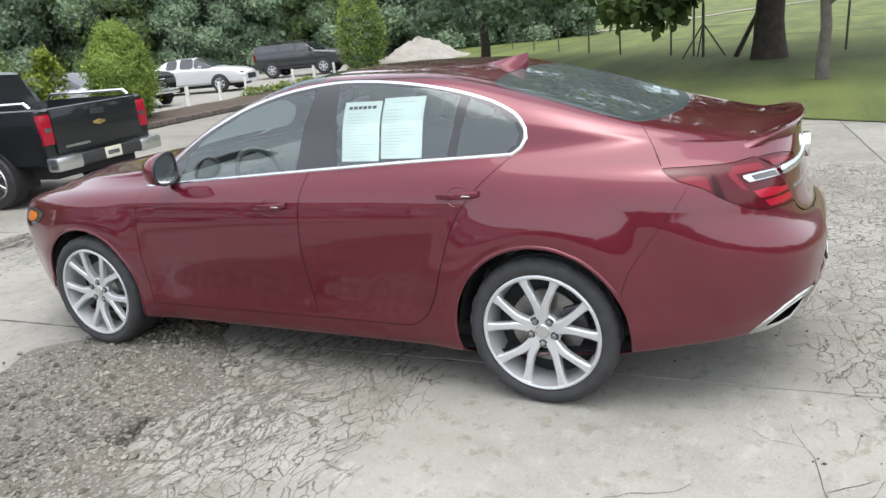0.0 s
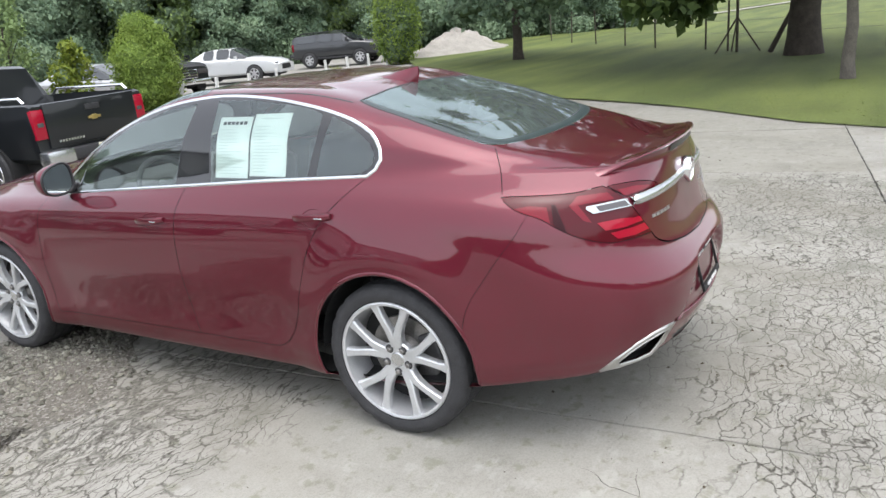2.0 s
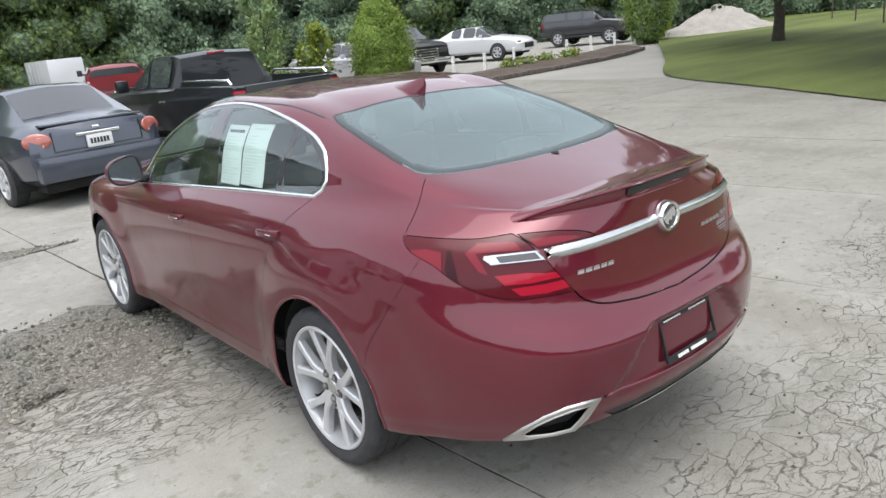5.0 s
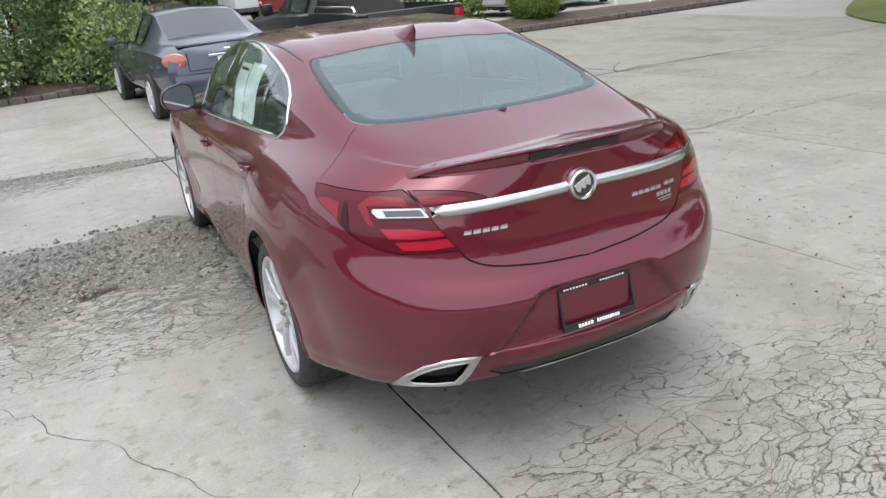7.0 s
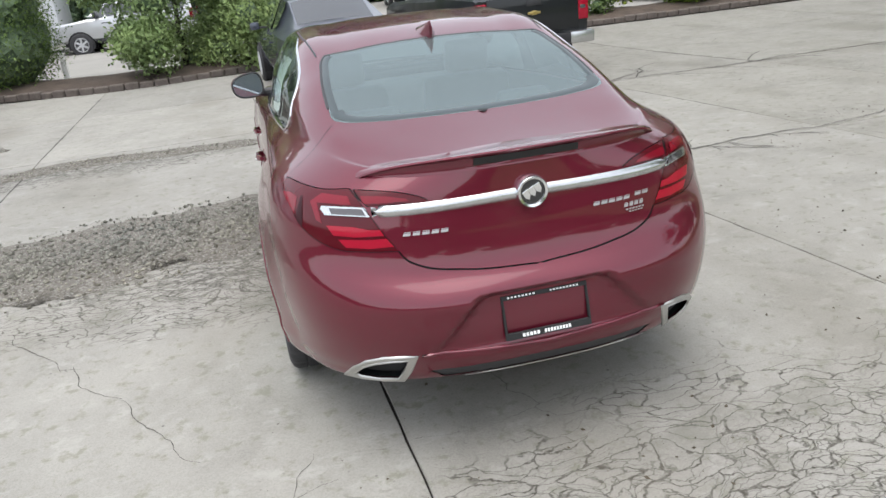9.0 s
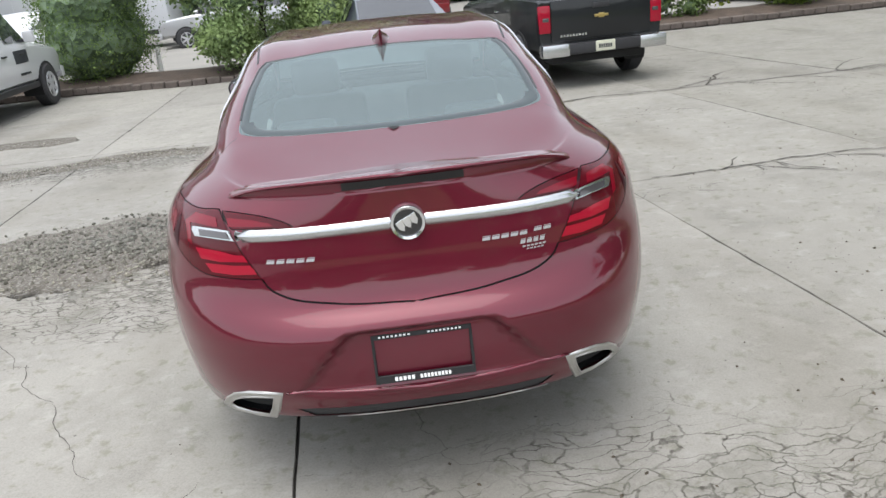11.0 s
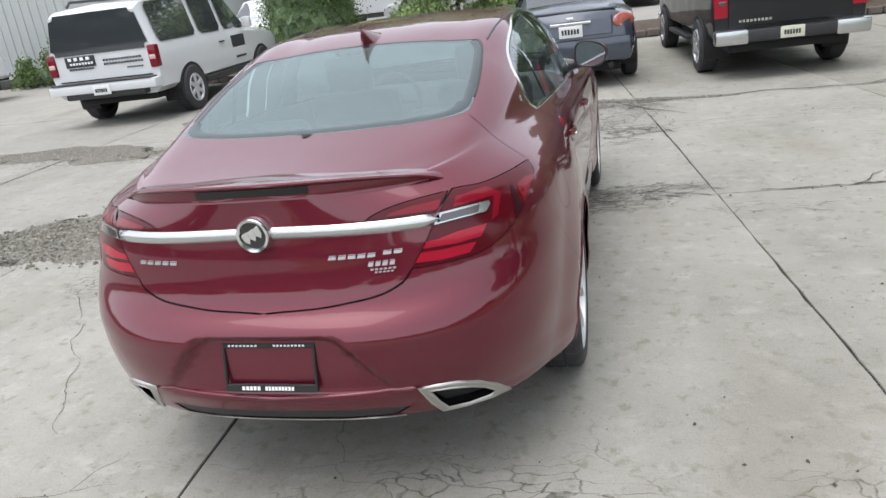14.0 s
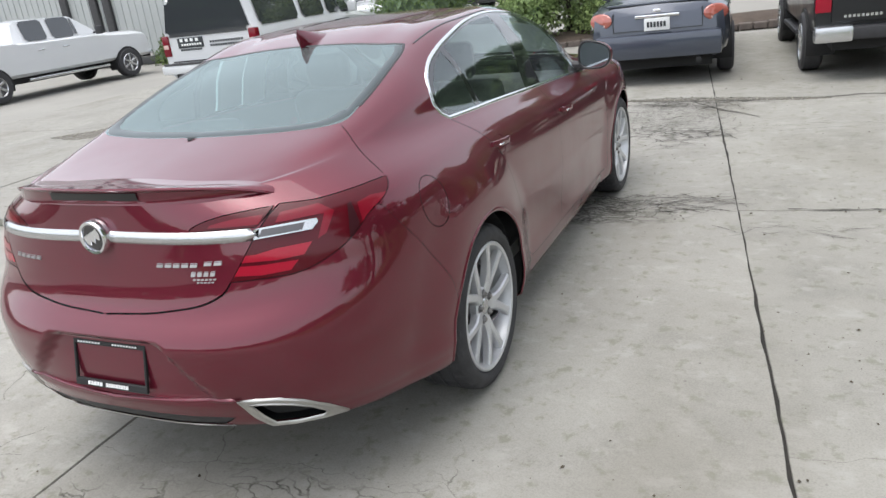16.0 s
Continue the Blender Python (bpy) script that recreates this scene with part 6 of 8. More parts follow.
# ---- plants ----
def leaf_cloud(blobs, per, size, rng, squash=1.0, shell=0.45, droop=0.0):
    """Many small leaves spread over ellipsoids, given as (centre, radii)."""
    V, F, N = [], [], []
    for c, r in blobs:
        n = per
        d = rng.normal(size=(n, 3))
        d /= np.linalg.norm(d, axis=1)[:, None]
        rad = (1 - shell * rng.random(n) ** 1.6)[:, None] * (1 + 0.16 * rng.normal(size=(n, 1)))
        p = np.array(c) + d * rad * np.array(r)
        u = rng.normal(size=(n, 3)) + d * 0.25
        u[:, 2] -= droop
        u /= np.linalg.norm(u, axis=1)[:, None]
        w = np.cross(u, rng.normal(size=(n, 3)))
        w /= np.linalg.norm(w, axis=1)[:, None]
        s = (size * rng.uniform(0.55, 1.35, n))[:, None]
        k0 = len(V)
        no = d + np.array((0, 0, 0.8)) + 0.35 * rng.normal(size=(n, 3))
        no /= np.linalg.norm(no, axis=1)[:, None]
        w *= np.where((np.cross(w, u) * no).sum(1) < 0, -1, 1)[:, None]
        quad = np.stack([p - u * s * 0.5, p + w * s * 0.32, p + u * s * 0.5, p - w * s * 0.32], 1).reshape(-1, 3)
        V.extend(quad.tolist())
        N.extend(np.repeat(no, 4, axis=0).tolist())
        F.extend([(k0 + 4 * i, k0 + 4 * i + 1, k0 + 4 * i + 2, k0 + 4 * i + 3) for i in range(n)])
    return V, F, N


def core_mesh(blobs, scale, rng):
    bm = bmesh.new()
    for c, r in blobs:
        bmesh.ops.create_icosphere(bm, subdivisions=3, radius=1.0, matrix=Matrix.Translation(c) @ Matrix.Diagonal((*(q * scale for q in r), 1)))
    for v in bm.verts:
        v.co += v.co.normalized() * (0.22 * noise.noise(v.co * 1.7) + 0.10 * noise.noise(v.co * 4.3)) * min(1.0, 1.2 * scale)
    return bm


def plant(name, label, category, at, blobs, per, size, leaf, seed, trunk=None, bark=BARK, group="", shell=0.45, core=0.72, droop=0.0, limbs=0, inner=LEAF_CORE):
    rng = np.random.default_rng(seed)
    t = thing(name, label, category, group, pose(*at))
    V, F, N = leaf_cloud(blobs, per, size, rng, shell=shell, droop=droop)
    from_faces("crown", V, F, leaf, t, "", True, N)
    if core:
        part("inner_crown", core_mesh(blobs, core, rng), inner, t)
    if trunk:
        h, r0 = trunk
        bm = bmesh.new()
        pts = [(0.02 * math.sin(2.1 * k + seed), 0.02 * math.cos(1.7 * k + seed), -0.05 + h * k / 9) for k in range(10)]
        pts[0] = (0, 0, -0.08)
        tube(bm, pts, r0, 12, False, lambda u: 1.25 - 0.25 * min(1, u * 7) - 0.4 * u)
        part("trunk", bm, bark, t, "", True)
        for k in range(limbs):
            a = 2.4 * k + seed
            z0 = h * (0.45 + 0.5 * k / max(1, limbs))
            ln = 0.35 * h
            bm = bmesh.new()
            tube(bm, [(ln * u * math.cos(a), ln * u * math.sin(a), z0 + ln * (0.75 * u - 0.12 * u * u)) for u in np.linspace(0, 1, 6)], r0 * 0.35, 8, False, lambda u: 1 - 0.75 * u)
            part("limb", bm, bark, t, "", True)
    return t


def cone_blobs(h, r, n=11, base=0.1):
    out = []
    for k in range(n):
        u = k / (n - 1)
        rr = r * math.sin(math.pi * (0.24 + 0.64 * u)) ** 0.75
        out.append(((0.05 * math.sin(5 * k), 0.05 * math.cos(3 * k), base + (h - base) * (0.12 + 0.82 * u)), (rr, rr, h / n * 1.7)))
    return out


rng0 = random.Random(11)
# upright bushes on the planting bed
plant("arborvitae", "tall bright green arborvitae on the planting bed", "bush", (9.75, 14.2, 0.1), cone_blobs(2.22, 0.76), 3000, 0.06, LEAF_ARBOR, 1, shell=0.12, core=0.86, inner=ARBOR_CORE)
plant("arborvitae", "dark green conifer at the end of the bed", "bush", (26.2, 17.3, 0.0), cone_blobs(3.7, 1.02), 1400, 0.11, LEAF_ARBOR, 2, shell=0.16, core=0.86, inner=LEAF_CORE)
plant("round_bush", "large clipped round green bush beside the drive", "bush", (-5.95, 14.2, 0.1), [((0, 0, 0.85), (1.08, 1.08, 0.9)), ((0, 0, 1.6), (1.0, 1.0, 0.95)), ((0.1, 0, 2.05), (0.75, 0.75, 0.75))], 15000, 0.05, LEAF_ROUND, 3, shell=0.10, core=0.94)
blobs = []
for k in range(26):
    a, rr = rng0.uniform(0, 6.28), rng0.uniform(0.2, 1.75)
    blobs.append(((rr * math.cos(a) * 1.15, rr * math.sin(a) * 0.75 - 0.25, rng0.uniform(0.15, 3.6)), (rng0.uniform(0.5, 0.85), rng0.uniform(0.5, 0.8), rng0.uniform(0.4, 0.65))))
plant("spreading_shrub", "loose leafy green shrub hanging over the concrete", "shrub", (-2.3, 13.75, 0.1), blobs, 1900, 0.085, LEAF_SHRUB, 4, (2.4, 0.06), shell=0.7, core=0.4, limbs=5)
plant("tall_shrub", "tall wispy light green shrub on the bed", "shrub", (6.75, 14.85, 0.15), [((0.33 * math.sin(2.4 * k), 0.3 * math.cos(2.4 * k), 0.35 + 0.21 * k), (0.42 - 0.02 * k, 0.4 - 0.02 * k, 0.34)) for k in range(12)], 300, 0.085, LEAF_SHRUB, 6, (2.3, 0.03), shell=0.85, core=0, limbs=5)
plant("lime_shrub", "small lime-green shrub on the planting bed", "shrub", (8.0, 14.6, 0.15), [((0, 0, 0.55), (0.5, 0.5, 0.5)), ((0.2, 0.1, 1.25), (0.4, 0.4, 0.5)), ((-0.25, 0, 1.05), (0.35, 0.35, 0.45)), ((0.05, 0, 1.62), (0.22, 0.22, 0.3))], 500, 0.10, LEAF_LIME, 5, shell=0.7, core=0.4)
for k, (x, y, s) in enumerate(((5.4, 14.0, 0.8), (6.5, 14.1, 0.9), (4.4, 14.4, 0.7), (7.2, 13.9, 0.6))):
    plant("low_shrub", "low green shrub on the mulch", "shrub", (x, y, 0.15), [((0, 0, 0.35 * s), (0.6 * s, 0.5 * s, 0.42 * s)), ((0.2, 0, 0.7 * s), (0.4 * s, 0.4 * s, 0.35 * s))], 420, 0.09, LEAF_DEEP if k % 2 else LEAF_LIME, 20 + k, group="low shrubs on the bed", shell=0.6, core=0.5)
for k, (x, y) in enumerate(((14.6, 14.3), (15.5, 14.4), (16.6, 14.6), (17.6, 14.5), (18.4, 15.0))):
    plant("yellow_shrub", "low yellow-green plant on the mulch", "shrub", (x, y, 0.12), [((0, 0, 0.16), (0.42, 0.3, 0.2))], 260, 0.08, LEAF_LIME, 30 + k, group="yellow plants on the bed", shell=0.6, core=0.4)


for k, (x, y, s) in enumerate(((-16.6, 16.8, 0.9), (-15.5, 16.7, 1.2), (-14.4, 16.75, 0.8))):
    plant("wall_shrub", "low dark green shrub against the metal wall", "shrub", (x, y, -0.03), [((0, 0, 0.3 * s), (0.6 * s, 0.4 * s, 0.36 * s)), ((0.2, 0, 0.65 * s), (0.35 * s, 0.3 * s, 0.4 * s))], 420, 0.10, LEAF_DEEP, 50 + k, group="shrubs along the wall", shell=0.6, core=0.5)


# trees on the lawn
def crown_blobs(seed, h0, h1, r, n, rr):
    g = random.Random(seed)
    out = []
    for _ in range(n):
        a, q, u = g.uniform(0, 6.28), math.sqrt(g.random()), g.random()
        k = r * (0.45 + 0.55 * math.sin(math.pi * (0.15 + 0.75 * u)))
        out.append(((q * k * math.cos(a), q * k * math.sin(a), h0 + (h1 - h0) * u), (g.uniform(0.7, 1.2) * rr, g.uniform(0.7, 1.2) * rr, g.uniform(0.45, 0.75) * rr)))
    return out


def z_at(x, y):
    return lawn_height(x, y)


plant("shade_tree", "large old tree with a thick dark trunk", "tree", (18.0, 0.0, z_at(18, 0)), crown_blobs(1, 3.2, 15.5, 7.5, 95, 1.75) + [((-3.5 + 0.5 * math.sin(9 * k), 1.6 + 0.62 * k, 2.0 + 0.5 * math.sin(5 * k)), (0.75, 0.65, 0.5)) for k in range(5)], 420, 0.30, LEAF_DEEP, 41, (4.6, 0.40), shell=0.8, core=0.6, limbs=7)
plant("young_tree", "slim young tree with a pale trunk", "tree", (12.05, -1.2, z_at(12, -1.2)), crown_blobs(2, 1.95, 5.5, 1.9, 26, 0.7), 260, 0.15, LEAF_DEEP, 42, (2.9, 0.115), PALE_BARK, shell=0.8, core=0.3, limbs=5)
plant("lawn_tree", "round-crowned tree standing on the lawn", "tree", (23.0, 10.0, z_at(23, 10)), crown_blobs(3, 1.75, 11, 4.0, 58, 1.2), 330, 0.22, LEAF_WOOD, 43, (3.4, 0.19), shell=0.7, core=0.5, limbs=6)
# woods: an uneven edge of trees whose crowns reach the ground
line = smooth_line([(-34, 44), (-16, 43), (0, 42), (14, 42), (26, 39), (35, 33), (41, 24), (45, 14)], 30)
protos = []
for v in range(4):
    g = random.Random(60 + v)
    bl2 = []
    for k in range(46):
        u = g.random() ** 1.25
        a, q = g.uniform(0, 6.28), math.sqrt(g.random())
        rad = 3.0 * (1 - 0.45 * u)
        bl2.append(((q * rad * math.cos(a), q * rad * math.sin(a), 0.5 + 8.3 * u), (g.uniform(0.8, 1.5), g.uniform(0.8, 1.5), g.uniform(0.7, 1.3))))
    protos.append((bl2, v))
made = []
for bl2, v in protos:
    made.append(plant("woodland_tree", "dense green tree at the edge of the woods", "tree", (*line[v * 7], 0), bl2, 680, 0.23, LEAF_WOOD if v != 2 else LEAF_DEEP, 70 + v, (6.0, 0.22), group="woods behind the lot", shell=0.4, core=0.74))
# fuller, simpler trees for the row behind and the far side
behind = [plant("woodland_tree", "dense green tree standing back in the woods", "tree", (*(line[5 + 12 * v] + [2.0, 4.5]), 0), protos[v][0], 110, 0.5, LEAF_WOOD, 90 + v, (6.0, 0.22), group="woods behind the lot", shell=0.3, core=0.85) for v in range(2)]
g = random.Random(77)
for k, (x, y) in enumerate(line):
    for row_k in range(2):
        if row_k == 0 and k in (0, 7, 14, 21):
            continue
        sc = g.uniform(0.8, 1.25) * (1.0 if row_k == 0 else 1.15)
        px, py = x + g.uniform(-0.9, 0.9) + 3.2 * row_k * 0.6, y + g.uniform(-0.8, 0.8) + 4.0 * row_k
        o = copy_thing(made[g.randrange(4)] if row_k == 0 else behind[g.randrange(2)], pose(px, py, 0, 0, 0, g.uniform(0, 360)))
        o.scale = (sc, sc, sc * g.uniform(0.85, 1.2))
# rubble heap
bm = bmesh.new()
n, rows = 30, []
for i in range(11):
    u = i / 10
    rows.append([bm.verts.new((31.0 + 4.3 * u * math.cos(t) * (1 + 0.15 * math.sin(3 * t)), 16.8 + 2.6 * u * math.sin(t), 1.3 * (1 - u) ** 1.15 * (1 + 0.25 * in_tri_noise(9 * u, 3 * t, 0.8)) - 0.02)) for t in np.linspace(0, 2 * math.pi, n + 1)[:-1]])
for a_, b_ in zip(rows[1:], rows[2:]):
    for q in range(n):
        bm.faces.new((a_[q], a_[(q + 1) % n], b_[(q + 1) % n], b_[q]))
for q in range(n):
    bm.faces.new((rows[1][q], rows[0][0], rows[1][(q + 1) % n]))
for r_ in rows[0][1:]:
    bm.verts.remove(r_)
for v in bm.verts:
    v.co += Vector((in_tri_noise(v.co.x, v.co.y, 2.3), in_tri_noise(v.co.y, v.co.x, 2.1), in_tri_noise(v.co.x + 7, v.co.y, 2.7))) * 0.16
tagged(part("rubble_heap", bm, ROCK, None, "", True, 80), "heap of pale crushed rock beyond the drive", "rubble heap", kind="stuff")

# white marker posts and the field fence
post_group = "white posts along the bed"
first = None
for k, (x, y) in enumerate([(14.42, 16.75), (15.49, 16.36), (17.57, 17.03), (21.05, 17.51), (22.77, 17.7), (24.5, 17.84), (25.77, 17.74), (-5.1, 15.55), (-3.5, 15.6), (-6.8, 15.5), (-8.4, 15.5)]):
    bm = bmesh.new()
    box(bm, -0.045, 0.045, -0.045, 0.045, -0.05, 0.62, 0.012)
    o = part("marker_post", bm, POST_WHITE)
    o.matrix_basis = pose(x, y, 0, 1.5 * math.sin(k), 1.5 * math.cos(2 * k), 20 * k)
    tagged(o, "short white painted post beside the bed", "post", post_group)
for k, (x, y) in enumerate([(21.6, 3.05), (20.4, 2.2), (24.0, 5.2), (26.5, 7.0), (29.0, 9.0), (31.5, 11.0), (34, 13), (19.2, -1.8), (18.3, -5.0), (17.5, -8.5)]):
    bm = bmesh.new()
    tube(bm, [(0, 0, -0.1), (0.01, 0, 0.7), (0.015, 0, 1.4)], 0.03, 8)
    o = part("fence_post", bm, WEATHERED, None, "", True)
    o.matrix_basis = pose(x, y, z_at(x, y), 2 * math.sin(3 * k), 2 * math.cos(k))
    tagged(o, "weathered wooden post of a field fence", "fence post", "field fence posts")
brace = thing("braced_post", "dark fence post with two leaning braces", "fence post", at=pose(19.75, 1.85, z_at(19.75, 1.85)))
for nm, pts, r in (("post", [(0, 0, -0.1), (0, 0, 1.5)], 0.04), ("brace", [(0.05, -0.62, -0.02), (0, 0, 0.95)], 0.024), ("brace", [(-0.05, 0.58, -0.02), (0, 0, 0.95)], 0.024), ("brace", [(0.3, 0.2, -0.02), (0, 0, 0.95)], 0.02)):
    bm = bmesh.new()
    tube(bm, pts, r, 8)
    part(nm, bm, WEATHERED, brace)
bm = bmesh.new()
fl = [(17.5, -8.5), (18.3, -5.0), (19.2, -1.8), (19.75, 1.85), (21.6, 3.05), (24.0, 5.2), (26.5, 7.0), (29.0, 9.0), (31.5, 11.0), (34, 13)]
for h in (0.5, 0.85, 1.2):
    tube(bm, [(x, y, z_at(x, y) + h) for x, y in fl], 0.004, 4)
tagged(part("fence_wire", bm, WIRE), "thin wires strung along the field fence", "fence wire")
bm = bmesh.new()
tube(bm, [(19.0, 0.9, z_at(19, 0.9)), (19.1, 0.5, 0.9), (19.0, 0.15, 1.6), (18.6, 0.0, 2.6)], 0.07, 8, False, lambda u: 1 - 0.4 * u)
tagged(part("leaning_limb", bm, BARK, None, "", True), "dark crooked limb leaning against a trunk", "branch")
# pale gravel track across the far field
track = smooth_line([(44, 13.5), (52, 10.5), (60, 7.4), (69, 3.4), (80, -3), (95, -14)], 30)
V = [(x + q, y + 0.5 * q, lawn_height(x, y) + 0.05) for x, y in track for q in (-0.9, 0.9)]
tagged(from_faces("gravel_track", V, [(2 * i, 2 * i + 1, 2 * i + 3, 2 * i + 2) for i in range(29)], ROCK, None, "", False), "pale gravel track across the far field", "track", kind="structure")
# woods and a low wall of trees behind the camera close the place
for k in range(15):
    a = radians(118 + 170 * k / 14)
    o = copy_thing(behind[k % 2], pose(55 * math.sin(a), 48 * math.cos(a), 0, 0, 0, 50 * k))
    o.scale = (2.4, 2.4, 0.62)


# ---- other vehicles ----
def loft(stations):
    """Points of a body from stations (y, [(x, z), ...]), from sill to roof middle."""
    return [[Vector((x, y, z)) for x, z in rows] for y, rows in stations]


def vehicle_body(parent, stations, paint, glass, glass_mat=DARK_GLASS, sharp=32):
    L = loft(stations)
    n, m = len(L), len(L[0])
    bm = bmesh.new()
    grid = {}
    for s in (1, -1):
        for i in range(n):
            for j in range(m):
                p = L[i][j]
                grid[s, i, j] = grid[1, i, j] if s == -1 and abs(p.x) < 1e-6 else bm.verts.new((s * p.x, p.y, p.z))
    for s in (1, -1):
        for i in range(n - 1):
            for j in range(m - 1):
                q = [grid[s, i, j], grid[s, i + 1, j], grid[s, i + 1, j + 1], grid[s, i, j + 1]]
                q = list(dict.fromkeys(q))
                if len(q) > 2:
                    bm.faces.new(q if s == 1 else q[::-1])
    for i in (0, n - 1):
        ring = [grid[1, i, j] for j in range(m)] + [grid[-1, i, j] for j in range(m - 1, -1, -1) if abs(L[i][j].x) > 1e-6]
        bm.faces.new(ring if i == 0 else ring[::-1])
    bmesh.ops.remove_doubles(bm, verts=bm.verts, dist=0.0005)
    bmesh.ops.recalc_face_normals(bm, faces=bm.faces)
    body_ob = part("body", bm, paint, parent, "", True, sharp)
    for i, j, both in glass:
        for s in ((1, -1) if both else (1,)):
            a, b, c, d = L[i][j], L[i + 1][j], L[i + 1][j + 1], L[i][j + 1]
            if both:
                quad = [Vector((s * p.x, p.y, p.z)) for p in (a, b, c, d)]
            else:   # a pane that spans the car and follows its crown
                bm = bmesh.new()
                rows = []
                for u in (0.06, 0.5, 0.95):
                    e, m_ = a.lerp(b, u), d.lerp(c, u)
                    rows.append([bm.verts.new((0.96 * q * e.x, e.y, e.z + (m_.z - e.z) * (1 - q * q) + 0.014)) for q in (-1, -0.85, -0.5, 0, 0.5, 0.85, 1)])
                for lo_row, hi_row in zip(rows, rows[1:]):
                    for q in range(6):
                        bm.faces.new((lo_row[q], lo_row[q + 1], hi_row[q + 1], hi_row[q]))
                bmesh.ops.recalc_face_normals(bm, faces=bm.faces)
                part("window", bm, glass_mat, parent, "", True, 60)
                continue
            cen = sum(quad, Vector()) / 4
            nrm = (quad[1] - quad[0]).cross(quad[2] - quad[0]).normalized()
            if nrm.x * s < 0:
                nrm = -nrm
            pts = [q + (cen - q).normalized() * min(0.022, 0.07 * (cen - q).length) + nrm * 0.02 for q in quad]
            bm = bmesh.new()
            f = bm.faces.new([bm.verts.new(p) for p in pts])
            bmesh.ops.bevel(bm, geom=list(bm.verts), offset=0.05, segments=3, affect="VERTICES")
            part("window", bm, glass_mat, parent)
    return body_ob


OPAQUE_GLASS = material("dark_car_glass", (0.04, 0.045, 0.05), 0.04, 0, 1.0)
WHEEL_MESH = {}


def mesh_of(name, bm, mat, angle):
    me = bpy.data.meshes.new(name)
    bm.to_mesh(me)
    bm.free()
    me.materials.append(mat)
    me.shade_smooth()
    me.set_sharp_from_angle(angle=radians(angle))
    return me


def plain_wheel(parent, x, y, R, rim, sx, mat=SATIN_CHROME, width=0.25):
    key = (R, rim, mat.name)
    if key not in WHEEL_MESH:
        bm = bmesh.new()
        lathe(bm, [(-width, rim), (-width - 0.01, R - 0.05), (-width + 0.03, R), (-0.03, R), (0.0, R - 0.03), (0.006, rim + 0.02), (-0.01, rim - 0.004)], 36)
        m1 = mesh_of("tyre", bm, TYRE, 35)
        bm = bmesh.new()
        lathe(bm, [(-0.006, rim), (0.008, rim - 0.012), (-0.006, rim - 0.025), (-0.024, rim - 0.032)], 36)
        for k in range(6):
            a = 2 * math.pi * k / 6
            old = set(bm.verts)
            box(bm, -0.03, 0.004, -0.032, 0.032, 0.03, rim - 0.012, 0.008, 1)
            bmesh.ops.rotate(bm, verts=[v for v in bm.verts if v not in old], cent=(0, 0, 0), matrix=Matrix.Rotation(a, 3, "X"))
        lathe(bm, [(-0.03, 0.06), (0.006, 0.055), (0.008, 0.0001)], 18)
        m2 = mesh_of("rim", bm, mat, 40)
        bm = bmesh.new()
        lathe(bm, [(-0.023, rim - 0.028), (-0.022, 0.0001)], 24)
        WHEEL_MESH[key] = (m1, m2, mesh_of("rim_back", bm, DARK_ALLOY, 40))
    t, r, d = WHEEL_MESH[key]
    w = new("wheel", t)
    w.parent = parent
    w.matrix_basis = pose(sx * (x + 0.03), y, R) @ (Matrix() if sx > 0 else pose(0, 0, 0, 0, 0, 180))
    o = new("rim", r)
    o.parent = w
    o = new("rim_back", d)
    o.parent = w


def well(parent, x, y, R, sx):
    """The dark opening round a wheel with its body-side lip."""
    bm = bmesh.new()
    ring = [(y + 1.13 * R * math.cos(t), R + 1.13 * R * math.sin(t)) for t in np.linspace(-0.35, math.pi + 0.35, 25)]
    prism(bm, ring, sx * (x - 0.35), sx * (x + 0.004))
    part("wheel_well", bm, DARK_GAP, parent)


def slab_part(name, parent, mat, x0, x1, y0, y1, z0, z1, bevel=0.015, label="", tilt=0.0):
    bm = bmesh.new()
    box(bm, x0, x1, y0, y1, z0, z1, min(bevel, 0.45 * min(x1 - x0, y1 - y0, z1 - z0)), 2)
    if tilt:
        bmesh.ops.rotate(bm, verts=bm.verts, cent=((x0 + x1) / 2, y0, z0), matrix=Matrix.Rotation(radians(tilt), 3, "X"))
    return part(name, bm, mat, parent, label, True)


def bars_on(parent, x0, x1, z, h, y, n, mat, gap=0.2):
    w = (x1 - x0) / n
    for k in range(n):
        slab_part("print", parent, mat, x0 + w * k, x0 + w * (k + 1 - gap), y - 0.003, y + 0.002, z - h / 2, z + h / 2, 0.0)


